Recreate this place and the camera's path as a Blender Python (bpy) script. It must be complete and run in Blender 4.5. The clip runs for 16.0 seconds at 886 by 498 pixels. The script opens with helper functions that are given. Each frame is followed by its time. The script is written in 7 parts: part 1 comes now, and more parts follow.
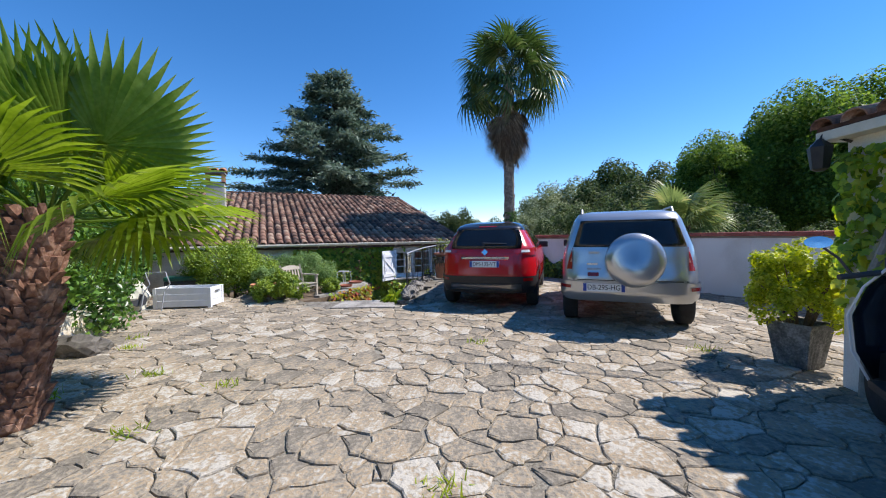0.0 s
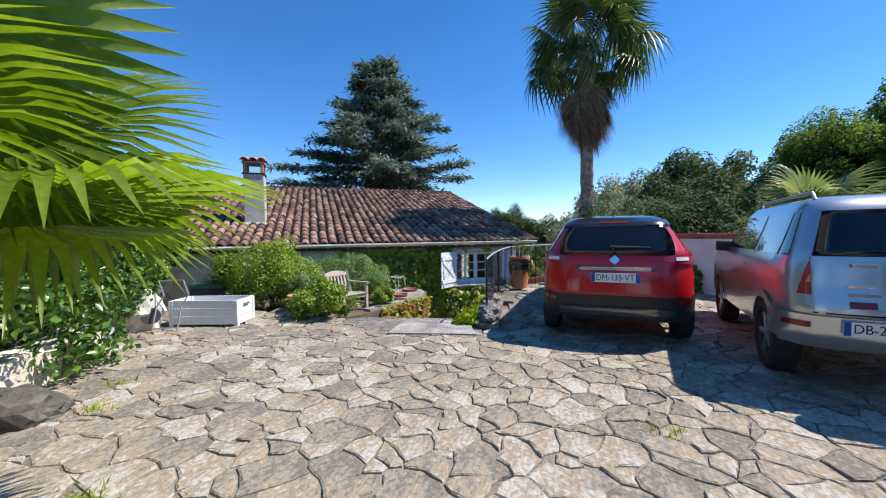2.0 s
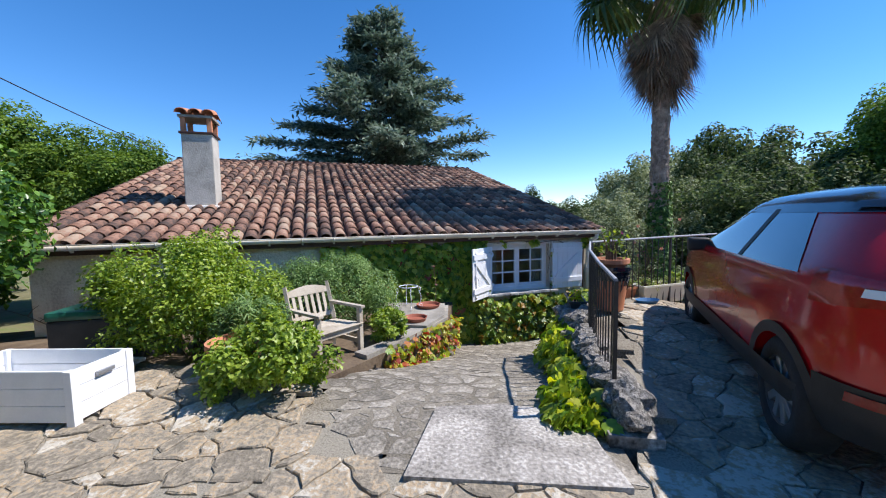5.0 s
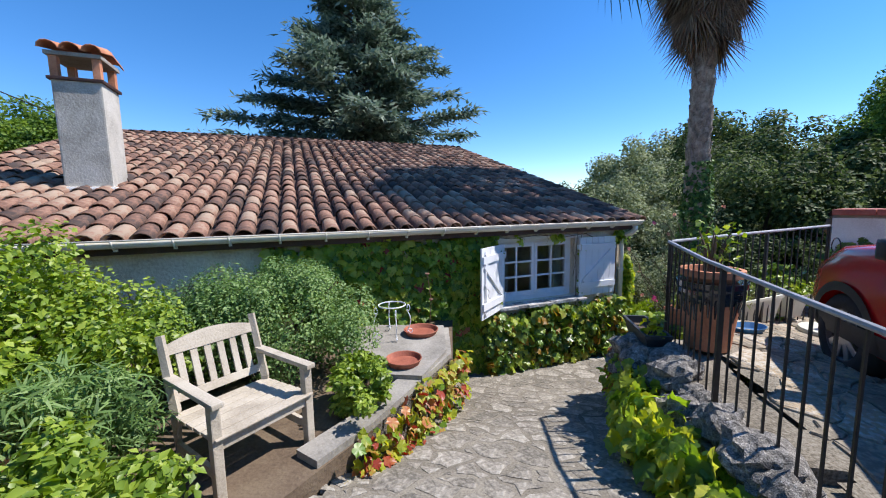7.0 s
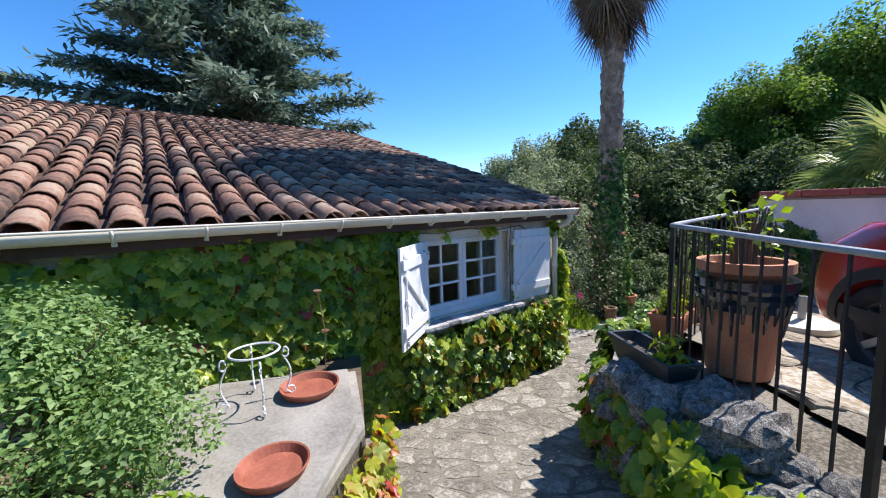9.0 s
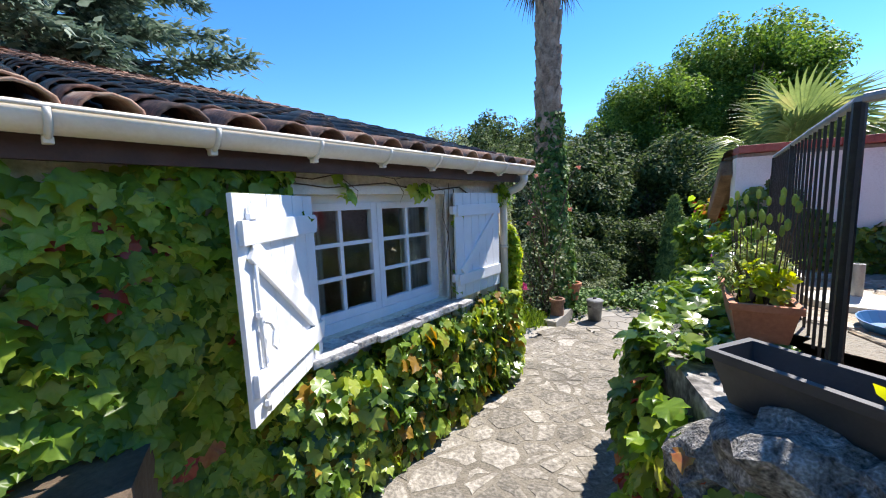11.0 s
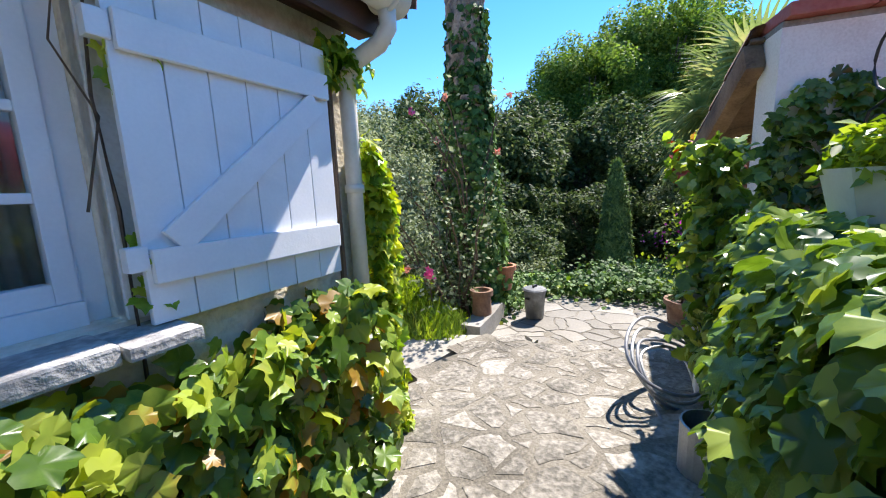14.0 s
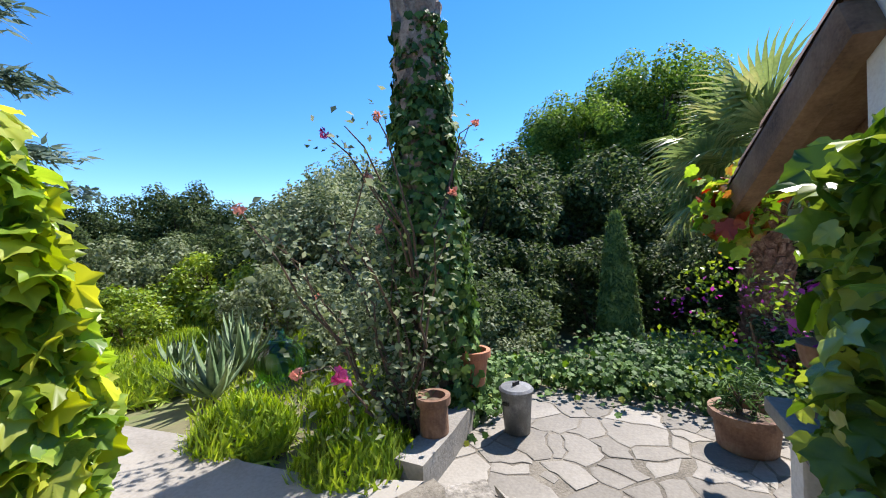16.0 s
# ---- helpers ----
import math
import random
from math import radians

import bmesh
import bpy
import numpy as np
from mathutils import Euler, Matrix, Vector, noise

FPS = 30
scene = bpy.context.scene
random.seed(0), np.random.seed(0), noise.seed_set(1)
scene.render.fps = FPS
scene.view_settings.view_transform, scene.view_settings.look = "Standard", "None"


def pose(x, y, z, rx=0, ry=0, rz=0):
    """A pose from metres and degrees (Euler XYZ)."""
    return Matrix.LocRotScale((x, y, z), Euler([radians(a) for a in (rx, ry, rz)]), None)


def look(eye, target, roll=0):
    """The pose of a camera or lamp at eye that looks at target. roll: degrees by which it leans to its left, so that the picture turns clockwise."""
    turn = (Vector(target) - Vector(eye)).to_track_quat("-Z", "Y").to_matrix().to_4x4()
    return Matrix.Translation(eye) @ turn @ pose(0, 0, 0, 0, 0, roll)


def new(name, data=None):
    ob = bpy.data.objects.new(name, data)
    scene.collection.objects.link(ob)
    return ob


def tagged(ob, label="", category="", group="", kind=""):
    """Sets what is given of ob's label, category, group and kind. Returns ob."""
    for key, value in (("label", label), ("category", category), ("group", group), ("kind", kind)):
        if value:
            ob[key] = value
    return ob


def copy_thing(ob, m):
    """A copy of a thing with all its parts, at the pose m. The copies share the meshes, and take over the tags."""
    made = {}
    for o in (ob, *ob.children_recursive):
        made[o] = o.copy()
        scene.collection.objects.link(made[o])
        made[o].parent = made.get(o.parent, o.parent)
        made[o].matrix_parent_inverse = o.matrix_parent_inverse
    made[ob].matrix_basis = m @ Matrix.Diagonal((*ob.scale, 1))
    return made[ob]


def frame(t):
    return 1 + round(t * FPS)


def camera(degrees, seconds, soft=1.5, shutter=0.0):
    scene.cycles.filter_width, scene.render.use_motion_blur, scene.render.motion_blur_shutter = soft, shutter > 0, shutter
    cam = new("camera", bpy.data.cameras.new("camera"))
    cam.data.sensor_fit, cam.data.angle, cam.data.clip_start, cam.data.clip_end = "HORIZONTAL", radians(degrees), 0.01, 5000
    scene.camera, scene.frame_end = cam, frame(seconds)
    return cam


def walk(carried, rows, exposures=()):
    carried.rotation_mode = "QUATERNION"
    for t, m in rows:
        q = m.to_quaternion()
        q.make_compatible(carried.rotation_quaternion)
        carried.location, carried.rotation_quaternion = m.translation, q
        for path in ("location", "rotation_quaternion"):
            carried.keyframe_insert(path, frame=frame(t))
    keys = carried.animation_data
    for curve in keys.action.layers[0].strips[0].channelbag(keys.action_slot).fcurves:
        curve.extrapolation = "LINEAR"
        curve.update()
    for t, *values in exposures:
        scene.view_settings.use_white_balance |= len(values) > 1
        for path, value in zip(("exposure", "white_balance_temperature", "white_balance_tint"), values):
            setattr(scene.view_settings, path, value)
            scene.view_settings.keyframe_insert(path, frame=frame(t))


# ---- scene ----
cam = camera(100.5, 16.0, soft=1.1)
METRES, EYE, TILT, LEAN, TURN = 14.0, 1.33, 0.0, 0.0, 0.0
ROWS = [
    (0.0, 0.0, 0.0, 0.0, -0.03, -1.96, 0.91),
    (0.5, -0.0134, 0.0351, -0.0003, 2.26, -1.94, 0.86),
    (1.0, -0.0279, 0.0687, 0.0013, 4.01, -1.96, 0.77),
    (1.5, -0.045, 0.1018, 0.0024, 5.53, -1.99, 0.69),
    (2.0, -0.058, 0.1386, 0.002, 6.16, -2.13, 0.78),
    (2.5, -0.0693, 0.1752, 0.0017, 6.33, -2.67, 0.81),
    (3.0, -0.0781, 0.2137, 0.0016, 6.39, -3.4, 0.84),
    (3.5, -0.0874, 0.2499, 0.0034, 6.46, -3.91, 0.87),
    (4.0, -0.098, 0.2852, 0.0055, 6.5, -4.21, 0.89),
    (6.5, -0.1439, 0.4557, 0.0072, 6.08, -5.73, 0.74),
    (7.0, -0.1485, 0.4875, 0.0077, 3.68, -6.53, 0.94),
    (7.5, -0.1549, 0.5148, 0.0055, -1.05, -6.56, 1.13),
    (8.0, -0.1576, 0.5383, 0.0031, -5.77, -6.52, 1.45),
    (10.5, -0.1429, 0.6823, -0.0289, -21.14, -6.79, 1.92),
    (11.0, -0.128, 0.7079, -0.0363, -25.91, -6.94, 2.19),
    (11.5, -0.1099, 0.731, -0.0402, -30.46, -6.95, 2.38),
    (12.0, -0.0922, 0.7517, -0.0471, -31.16, -6.92, 2.34),
    (12.5, -0.0751, 0.7682, -0.052, -31.3, -7.23, 2.33),
    (13.0, -0.0577, 0.7861, -0.0548, -32.73, -7.94, 2.25),
    (13.5, -0.0355, 0.8027, -0.0639, -34.64, -8.77, 2.25),
    (14.0, -0.0141, 0.8193, -0.0718, -35.89, -9.31, 2.24),
    (14.5, 0.0094, 0.8349, -0.0721, -36.55, -9.42, 2.3),
    (15.0, 0.0273, 0.8492, -0.0746, -36.64, -9.33, 2.28),
    (15.5, 0.0451, 0.8615, -0.0762, -36.6, -6.18, 2.27),
    (16.0, 0.0631, 0.8702, -0.0735, -36.24, -0.73, 2.23),
]
walk(cam, [(t, pose(0, 0, EYE, TILT, LEAN, TURN) @ pose(METRES * x, METRES * y, METRES * z, 90 + pitch, roll, yaw)) for t, x, y, z, yaw, pitch, roll in ROWS],
     [(0.0, 0.43, 6300, 16), (6.3, 0.53, 6300, 16), (8.2, 0.62, 6300, 16), (10.3, 0.98, 6400, 15), (11.0, 1.04, 6450, 15), (12.0, 0.94, 6550, 15), (13.0, 1.25, 6500, 15), (14.0, 1.25, 6450, 15), (15.0, 1.12, 6400, 15), (16.0, 0.92, 6300, 16)])

# ---- world, sun ----
SUN_AZ, SUN_EL = radians(11), radians(53)
world = bpy.data.worlds.new("world")
scene.world = world
world.use_nodes = True
wn = world.node_tree
sky = wn.nodes.new("ShaderNodeTexSky")
sky.sky_type, sky.sun_disc = "NISHITA", False
sky.sun_elevation, sky.sun_rotation = SUN_EL, math.pi / 2 - SUN_AZ
sky.altitude, sky.air_density, sky.dust_density, sky.ozone_density = 1800, 1.0, 0.0, 2.5
sat = wn.nodes.new("ShaderNodeHueSaturation")
sat.inputs["Saturation"].default_value = 1.3
wn.links.new(sky.outputs[0], sat.inputs["Color"])
wn.links.new(sat.outputs[0], wn.nodes["Background"].inputs[0])
wn.nodes["Background"].inputs[1].default_value = 0.15
sun = new("sun", bpy.data.lights.new("sun", "SUN"))
sun.data.energy, sun.data.angle, sun.data.color = 5.0, radians(0.6), (1.0, 0.95, 0.86)
toward = Vector((math.cos(SUN_AZ) * math.cos(SUN_EL), math.sin(SUN_AZ) * math.cos(SUN_EL), math.sin(SUN_EL)))
sun.matrix_world = look((30 * toward.x, 30 * toward.y, 30 * toward.z), (0, 0, 0))
sun.matrix_world.translation = (0, 0, 30)

# ---- materials ----
def material(name, colors, rough=0.8, scale=4.0, bump=0.3, fine=60.0, metal=0.0, island=0.0, spec=0.5, coat=0.0, translucent=0.0, objrandom=0.0, distort=0.6, grain=0.45):
    """A procedural surface: noise at two scales between the colours, optional variation by piece, fine bump."""
    m = bpy.data.materials.new(name)
    m.use_nodes = True
    nt = m.node_tree
    n, l = nt.nodes, nt.links
    p = n["Principled BSDF"]
    co = n.new("ShaderNodeTexCoord")
    big = n.new("ShaderNodeTexNoise")
    big.inputs["Scale"].default_value, big.inputs["Detail"].default_value = scale, 5
    big.inputs["Distortion"].default_value = distort
    small = n.new("ShaderNodeTexNoise")
    small.inputs["Scale"].default_value, small.inputs["Detail"].default_value = fine, 4
    for t in (big, small):
        l.new(co.outputs["Object"], t.inputs["Vector"])
    mix = n.new("ShaderNodeMath")
    mix.operation = "MULTIPLY_ADD"
    l.new(small.outputs["Fac"], mix.inputs[0])
    mix.inputs[1].default_value = grain
    l.new(big.outputs["Fac"], mix.inputs[2])
    fac = n.new("ShaderNodeMath")
    fac.operation = "SUBTRACT"
    l.new(mix.outputs[0], fac.inputs[0])
    fac.inputs[1].default_value = grain * 0.5
    out = fac.outputs[0]
    if island or objrandom:
        if island:
            src = n.new("ShaderNodeNewGeometry").outputs["Random Per Island"]
        else:
            src = n.new("ShaderNodeObjectInfo").outputs["Random"]
        k = island or objrandom
        ad = n.new("ShaderNodeMath")
        ad.operation = "MULTIPLY_ADD"
        l.new(src, ad.inputs[0])
        ad.inputs[1].default_value = k
        l.new(out, ad.inputs[2])
        sb = n.new("ShaderNodeMath")
        sb.operation = "SUBTRACT"
        l.new(ad.outputs[0], sb.inputs[0])
        sb.inputs[1].default_value = k / 2
        out = sb.outputs[0]
    ramp = n.new("ShaderNodeValToRGB")
    e = ramp.color_ramp.elements
    while len(e) < len(colors):
        e.new(0.5)
    for i, c in enumerate(colors):
        e[i].position = 0.25 + 0.5 * i / max(1, len(colors) - 1)
        e[i].color = (*c, 1)
    l.new(out, ramp.inputs[0])
    l.new(ramp.outputs[0], p.inputs["Base Color"])
    p.inputs["Roughness"].default_value, p.inputs["Metallic"].default_value = rough, metal
    p.inputs["Specular IOR Level"].default_value = spec
    p.inputs["Coat Weight"].default_value, p.inputs["Coat Roughness"].default_value = coat, 0.04
    if bump:
        b = n.new("ShaderNodeBump")
        b.inputs["Strength"].default_value, b.inputs["Distance"].default_value = bump, 0.015
        l.new(mix.outputs[0], b.inputs["Height"])
        l.new(b.outputs[0], p.inputs["Normal"])
    if translucent:
        tr = n.new("ShaderNodeBsdfTranslucent")
        hs = n.new("ShaderNodeHueSaturation")
        hs.inputs["Saturation"].default_value, hs.inputs["Value"].default_value, hs.inputs["Hue"].default_value = 1.1, 1.6, 0.49
        l.new(ramp.outputs[0], hs.inputs["Color"])
        l.new(hs.outputs[0], tr.inputs["Color"])
        ms = n.new("ShaderNodeMixShader")
        ms.inputs[0].default_value = translucent
        l.new(p.outputs[0], ms.inputs[1])
        l.new(tr.outputs[0], ms.inputs[2])
        l.new(ms.outputs[0], n["Material Output"].inputs["Surface"])
    return m


def glass(name, tint=(0.9, 0.95, 0.95), dark=False):
    m = bpy.data.materials.new(name)
    m.use_nodes = True
    p = m.node_tree.nodes["Principled BSDF"]
    p.inputs["Roughness"].default_value = 0.02
    if dark:
        p.inputs["Base Color"].default_value, p.inputs["Coat Weight"].default_value = (*tint, 1), 1.0
        p.inputs["Specular IOR Level"].default_value = 0.7
    else:
        p.inputs["Base Color"].default_value, p.inputs["Transmission Weight"].default_value, p.inputs["IOR"].default_value = (*tint, 1), 1.0, 1.45
    return m


M_STONE = material("paving_stone", [(0.175, 0.152, 0.115), (0.225, 0.195, 0.148), (0.29, 0.252, 0.19), (0.34, 0.255, 0.155), (0.36, 0.32, 0.25), (0.45, 0.415, 0.345)], 0.9, 3.2, 1.0, 30, objrandom=0.42, grain=1.1)
M_STONE_FAR = material("paving_stone_joined", [(0.175, 0.152, 0.115), (0.225, 0.195, 0.148), (0.29, 0.252, 0.19), (0.34, 0.255, 0.155), (0.36, 0.32, 0.25), (0.45, 0.415, 0.345)], 0.9, 3.2, 1.0, 30, island=0.42, grain=1.1)
M_JOINT = material("sandy_joint", [(0.08, 0.068, 0.048), (0.19, 0.168, 0.128), (0.27, 0.248, 0.2), (0.15, 0.14, 0.1)], 0.95, 0.9, 0.6, 70, grain=0.8)
M_MORTAR = material("path_mortar", [(0.1, 0.088, 0.068), (0.185, 0.165, 0.13), (0.27, 0.245, 0.195)], 0.95, 2.0, 0.7, 60, grain=0.7)
M_PATHSTONE_FAR = material("path_stone_joined", [(0.12, 0.109, 0.088), (0.2, 0.182, 0.15), (0.28, 0.256, 0.213), (0.38, 0.355, 0.305)], 0.88, 4, 1.0, 30, island=0.28, grain=1.1)
M_PATHSTONE = material("path_stone", [(0.12, 0.109, 0.088), (0.2, 0.182, 0.15), (0.28, 0.256, 0.213), (0.38, 0.355, 0.305)], 0.88, 4, 1.0, 30, objrandom=0.28, grain=1.1)
M_STEPSLAB = material("worn_step_concrete", [(0.13, 0.12, 0.105), (0.24, 0.225, 0.2), (0.33, 0.31, 0.28), (0.5, 0.48, 0.44)], 0.9, 2.2, 0.7, 40, grain=1.0)
M_SLATE = material("pale_slab", [(0.16, 0.146, 0.12), (0.24, 0.221, 0.186), (0.32, 0.298, 0.255)], 0.8, 1.6, 0.35, 45, objrandom=0.4)
M_ROCK = material("grey_rock", [(0.05, 0.047, 0.042), (0.15, 0.143, 0.13), (0.25, 0.238, 0.215), (0.45, 0.43, 0.4)], 0.9, 6, 1.0, 26, grain=0.9)
M_SILL = material("worn_sill_stone", [(0.26, 0.255, 0.25), (0.45, 0.44, 0.425), (0.68, 0.66, 0.62)], 0.9, 6, 0.8, 30, objrandom=0.3, grain=0.9)
# pale grey of the handrail carries the sunlight on its top in the colour
M_RAILTOP = material("sunlit_grey_handrail", [(0.25, 0.255, 0.27), (0.4, 0.41, 0.43)], 0.5, 10, 0.1, 60)
M_WALL = material("old_render", [(0.52, 0.45, 0.34), (0.72, 0.65, 0.52), (0.82, 0.76, 0.64)], 0.95, 2.2, 1.0, 32, grain=0.8)
M_WHITEWALL = material("white_render", [(0.60, 0.56, 0.50), (0.76, 0.73, 0.67), (0.8, 0.78, 0.73)], 0.9, 1.2, 0.35, 70)
M_TILE = material("roof_tile", [(0.06, 0.042, 0.036), (0.13, 0.075, 0.055), (0.22, 0.115, 0.078), (0.30, 0.17, 0.115), (0.34, 0.25, 0.18)], 0.85, 5, 0.5, 50, objrandom=0.5)
M_TILE_FAR = material("roof_tile_joined", [(0.06, 0.042, 0.036), (0.13, 0.075, 0.055), (0.22, 0.115, 0.078), (0.30, 0.17, 0.115), (0.34, 0.25, 0.18)], 0.85, 5, 0.5, 50, island=0.5)
M_UNDER = material("tile_underlay", [(0.05, 0.03, 0.022), (0.13, 0.07, 0.05)], 0.95, 5, 0.4, 40)
M_REDCOPE = material("red_coping", [(0.24, 0.05, 0.035), (0.36, 0.09, 0.06), (0.42, 0.14, 0.1)], 0.7, 3, 0.3, 40, objrandom=0.2)
M_TERRA = material("terracotta", [(0.36, 0.13, 0.065), (0.5, 0.2, 0.1), (0.56, 0.27, 0.16)], 0.8, 4, 0.25, 60)
M_SAUCER = material("dark_red_clay", [(0.2, 0.055, 0.032), (0.3, 0.09, 0.052), (0.38, 0.14, 0.085)], 0.75, 5, 0.2, 60)
M_RUST = material("rusty_pot", [(0.12, 0.06, 0.035), (0.22, 0.12, 0.07), (0.3, 0.2, 0.13)], 0.8, 5, 0.3, 50)
M_WHITE = material("white_paint", [(0.70, 0.72, 0.74), (0.80, 0.81, 0.82)], 0.45, 6, 0.08, 90)
M_GUTTER = material("cream_gutter", [(0.62, 0.57, 0.47), (0.74, 0.70, 0.62)], 0.5, 5, 0.1, 60)
M_FASCIA = material("dark_brown_board", [(0.035, 0.015, 0.01), (0.07, 0.032, 0.022)], 0.6, 8, 0.2, 80)
M_IRON = material("black_iron", [(0.012, 0.012, 0.013), (0.03, 0.028, 0.026)], 0.5, 20, 0.15, 120)
M_GREYMETAL = material("galvanised_metal", [(0.28, 0.29, 0.30), (0.42, 0.43, 0.44)], 0.45, 8, 0.1, 90, metal=0.6)
M_TEAK = material("weathered_teak", [(0.30, 0.26, 0.20), (0.44, 0.39, 0.31), (0.52, 0.48, 0.40)], 0.85, 3, 0.4, 70)
M_WOOD = material("dark_timber", [(0.08, 0.045, 0.025), (0.19, 0.11, 0.06), (0.27, 0.17, 0.1)], 0.85, 4, 0.4, 60)
M_SOIL = material("garden_soil", [(0.05, 0.035, 0.022), (0.12, 0.085, 0.055), (0.17, 0.13, 0.085)], 0.95, 3, 0.9, 40)
M_GROUND = material("dry_garden_ground", [(0.09, 0.1, 0.04), (0.17, 0.155, 0.08), (0.12, 0.16, 0.045)], 0.95, 0.8, 0.8, 12)
M_STREAKED = material("streaked_grey_pot", [(0.07, 0.07, 0.068), (0.14, 0.138, 0.13), (0.3, 0.295, 0.28)], 0.85, 9, 0.3, 50, grain=0.8)
M_CHIMNEY = material("worn_pale_render", [(0.3, 0.28, 0.24), (0.46, 0.44, 0.39), (0.56, 0.54, 0.49)], 0.9, 2.5, 0.6, 50)
M_CONC = material("old_concrete", [(0.15, 0.14, 0.12), (0.27, 0.255, 0.225), (0.36, 0.34, 0.3)], 0.9, 2, 0.5, 50)
M_BARK = material("palm_bark", [(0.07, 0.032, 0.02), (0.19, 0.095, 0.058), (0.38, 0.24, 0.165)], 0.95, 9, 0.9, 40)
M_PALMTRUNK = material("grey_palm_trunk", [(0.09, 0.07, 0.055), (0.25, 0.2, 0.155), (0.4, 0.34, 0.275)], 0.95, 7, 0.9, 45)
M_BARK2 = material("tree_bark", [(0.045, 0.036, 0.028), (0.11, 0.09, 0.07)], 0.95, 8, 0.8, 40)
M_FAN = material("fan_leaf", [(0.085, 0.15, 0.014), (0.16, 0.245, 0.028), (0.26, 0.34, 0.06)], 0.4, 2, 0.1, 30, island=0.25, translucent=0.55)
M_FAN2 = material("tall_palm_leaf", [(0.03, 0.065, 0.016), (0.07, 0.12, 0.03), (0.14, 0.18, 0.06)], 0.45, 2, 0.1, 30, island=0.4, translucent=0.25)
M_FAN3 = material("pale_palm_leaf", [(0.1, 0.15, 0.05), (0.19, 0.25, 0.085), (0.36, 0.36, 0.14)], 0.4, 2, 0.1, 30, island=0.4, translucent=0.36)
M_DEAD = material("dry_frond", [(0.1, 0.066, 0.04), (0.22, 0.15, 0.095), (0.34, 0.25, 0.165)], 0.9, 6, 0.2, 40, island=0.5)
M_CEDAR = material("cedar_needles", [(0.05, 0.085, 0.06), (0.12, 0.175, 0.125), (0.22, 0.28, 0.215)], 0.7, 0.9, 0, 10, island=0.5, translucent=0.25)
M_DARKLEAF = material("holm_oak_leaf", [(0.025, 0.045, 0.014), (0.058, 0.095, 0.028), (0.13, 0.175, 0.07)], 0.65, 0.7, 0, 8, spec=0.2, island=0.7, translucent=0.3)
M_OLIVE = material("olive_leaf", [(0.08, 0.11, 0.045), (0.18, 0.225, 0.1), (0.32, 0.36, 0.22)], 0.6, 0.7, 0, 8, spec=0.25, island=0.7, translucent=0.3)
M_PLANE = material("bright_tree_leaf", [(0.05, 0.105, 0.018), (0.11, 0.19, 0.03), (0.2, 0.3, 0.06)], 0.6, 0.5, 0, 8, spec=0.25, island=0.6, translucent=0.4)
M_HEDGE = material("glossy_hedge_leaf", [(0.03, 0.085, 0.014), (0.08, 0.18, 0.025), (0.16, 0.29, 0.045)], 0.35, 0.8, 0, 8, island=0.7, translucent=0.3)
M_YELLOWLEAF = material("yellow_green_leaf", [(0.2, 0.27, 0.018), (0.37, 0.43, 0.03), (0.5, 0.52, 0.06)], 0.45, 1.5, 0, 8, island=0.6, translucent=0.48)
M_LIME = material("fresh_green_leaf", [(0.09, 0.16, 0.012), (0.2, 0.3, 0.03), (0.33, 0.42, 0.06)], 0.45, 1.5, 0, 8, island=0.6, translucent=0.35)
M_GREYLEAF = material("grey_green_herb", [(0.075, 0.145, 0.035), (0.15, 0.26, 0.07), (0.25, 0.36, 0.125)], 0.6, 1.5, 0, 8, island=0.6, translucent=0.35)
M_VINE = material("creeper_leaf", [(0.11, 0.2, 0.022), (0.21, 0.345, 0.04), (0.3, 0.43, 0.055), (0.45, 0.5, 0.08)], 0.38, 0.9, 0.1, 25, island=0.75, translucent=0.5)
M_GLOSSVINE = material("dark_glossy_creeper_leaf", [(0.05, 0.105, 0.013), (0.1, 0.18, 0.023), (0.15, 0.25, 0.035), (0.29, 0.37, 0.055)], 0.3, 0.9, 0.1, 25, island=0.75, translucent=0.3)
M_VINERED = material("turning_creeper_leaf", [(0.3, 0.05, 0.025), (0.42, 0.17, 0.05), (0.34, 0.33, 0.05), (0.14, 0.25, 0.03)], 0.4, 0.9, 0.1, 25, island=0.9, translucent=0.3)
M_IVY = material("ivy_leaf", [(0.03, 0.075, 0.014), (0.075, 0.155, 0.03), (0.15, 0.25, 0.06)], 0.6, 0.8, 0.1, 25, spec=0.25, island=0.7, translucent=0.15)
M_ALOE = material("aloe_leaf", [(0.09, 0.15, 0.07), (0.17, 0.25, 0.12), (0.26, 0.33, 0.15)], 0.5, 3, 0.1, 25, island=0.4)
M_GRASS = material("grass_blade", [(0.16, 0.24, 0.02), (0.29, 0.4, 0.035), (0.42, 0.5, 0.06)], 0.6, 1, 0, 8, island=0.7, translucent=0.45)
M_STEM = material("woody_stem", [(0.07, 0.045, 0.03), (0.16, 0.11, 0.07)], 0.9, 20, 0.3, 60)
M_PINK = material("pink_petal", [(0.55, 0.05, 0.2), (0.75, 0.16, 0.36)], 0.6, 10, 0, 20, translucent=0.2)
M_PURPLE = material("bougainvillea_petal", [(0.28, 0.03, 0.2), (0.45, 0.08, 0.35)], 0.6, 10, 0, 20, island=0.5, translucent=0.3)
M_PEACH = material("peach_petal", [(0.6, 0.2, 0.13), (0.75, 0.42, 0.32)], 0.6, 10, 0, 20, translucent=0.2)
M_RED = material("red_car_paint", [(0.46, 0.004, 0.008), (0.52, 0.006, 0.012)], 0.22, 2, 0, 30, coat=0.5)
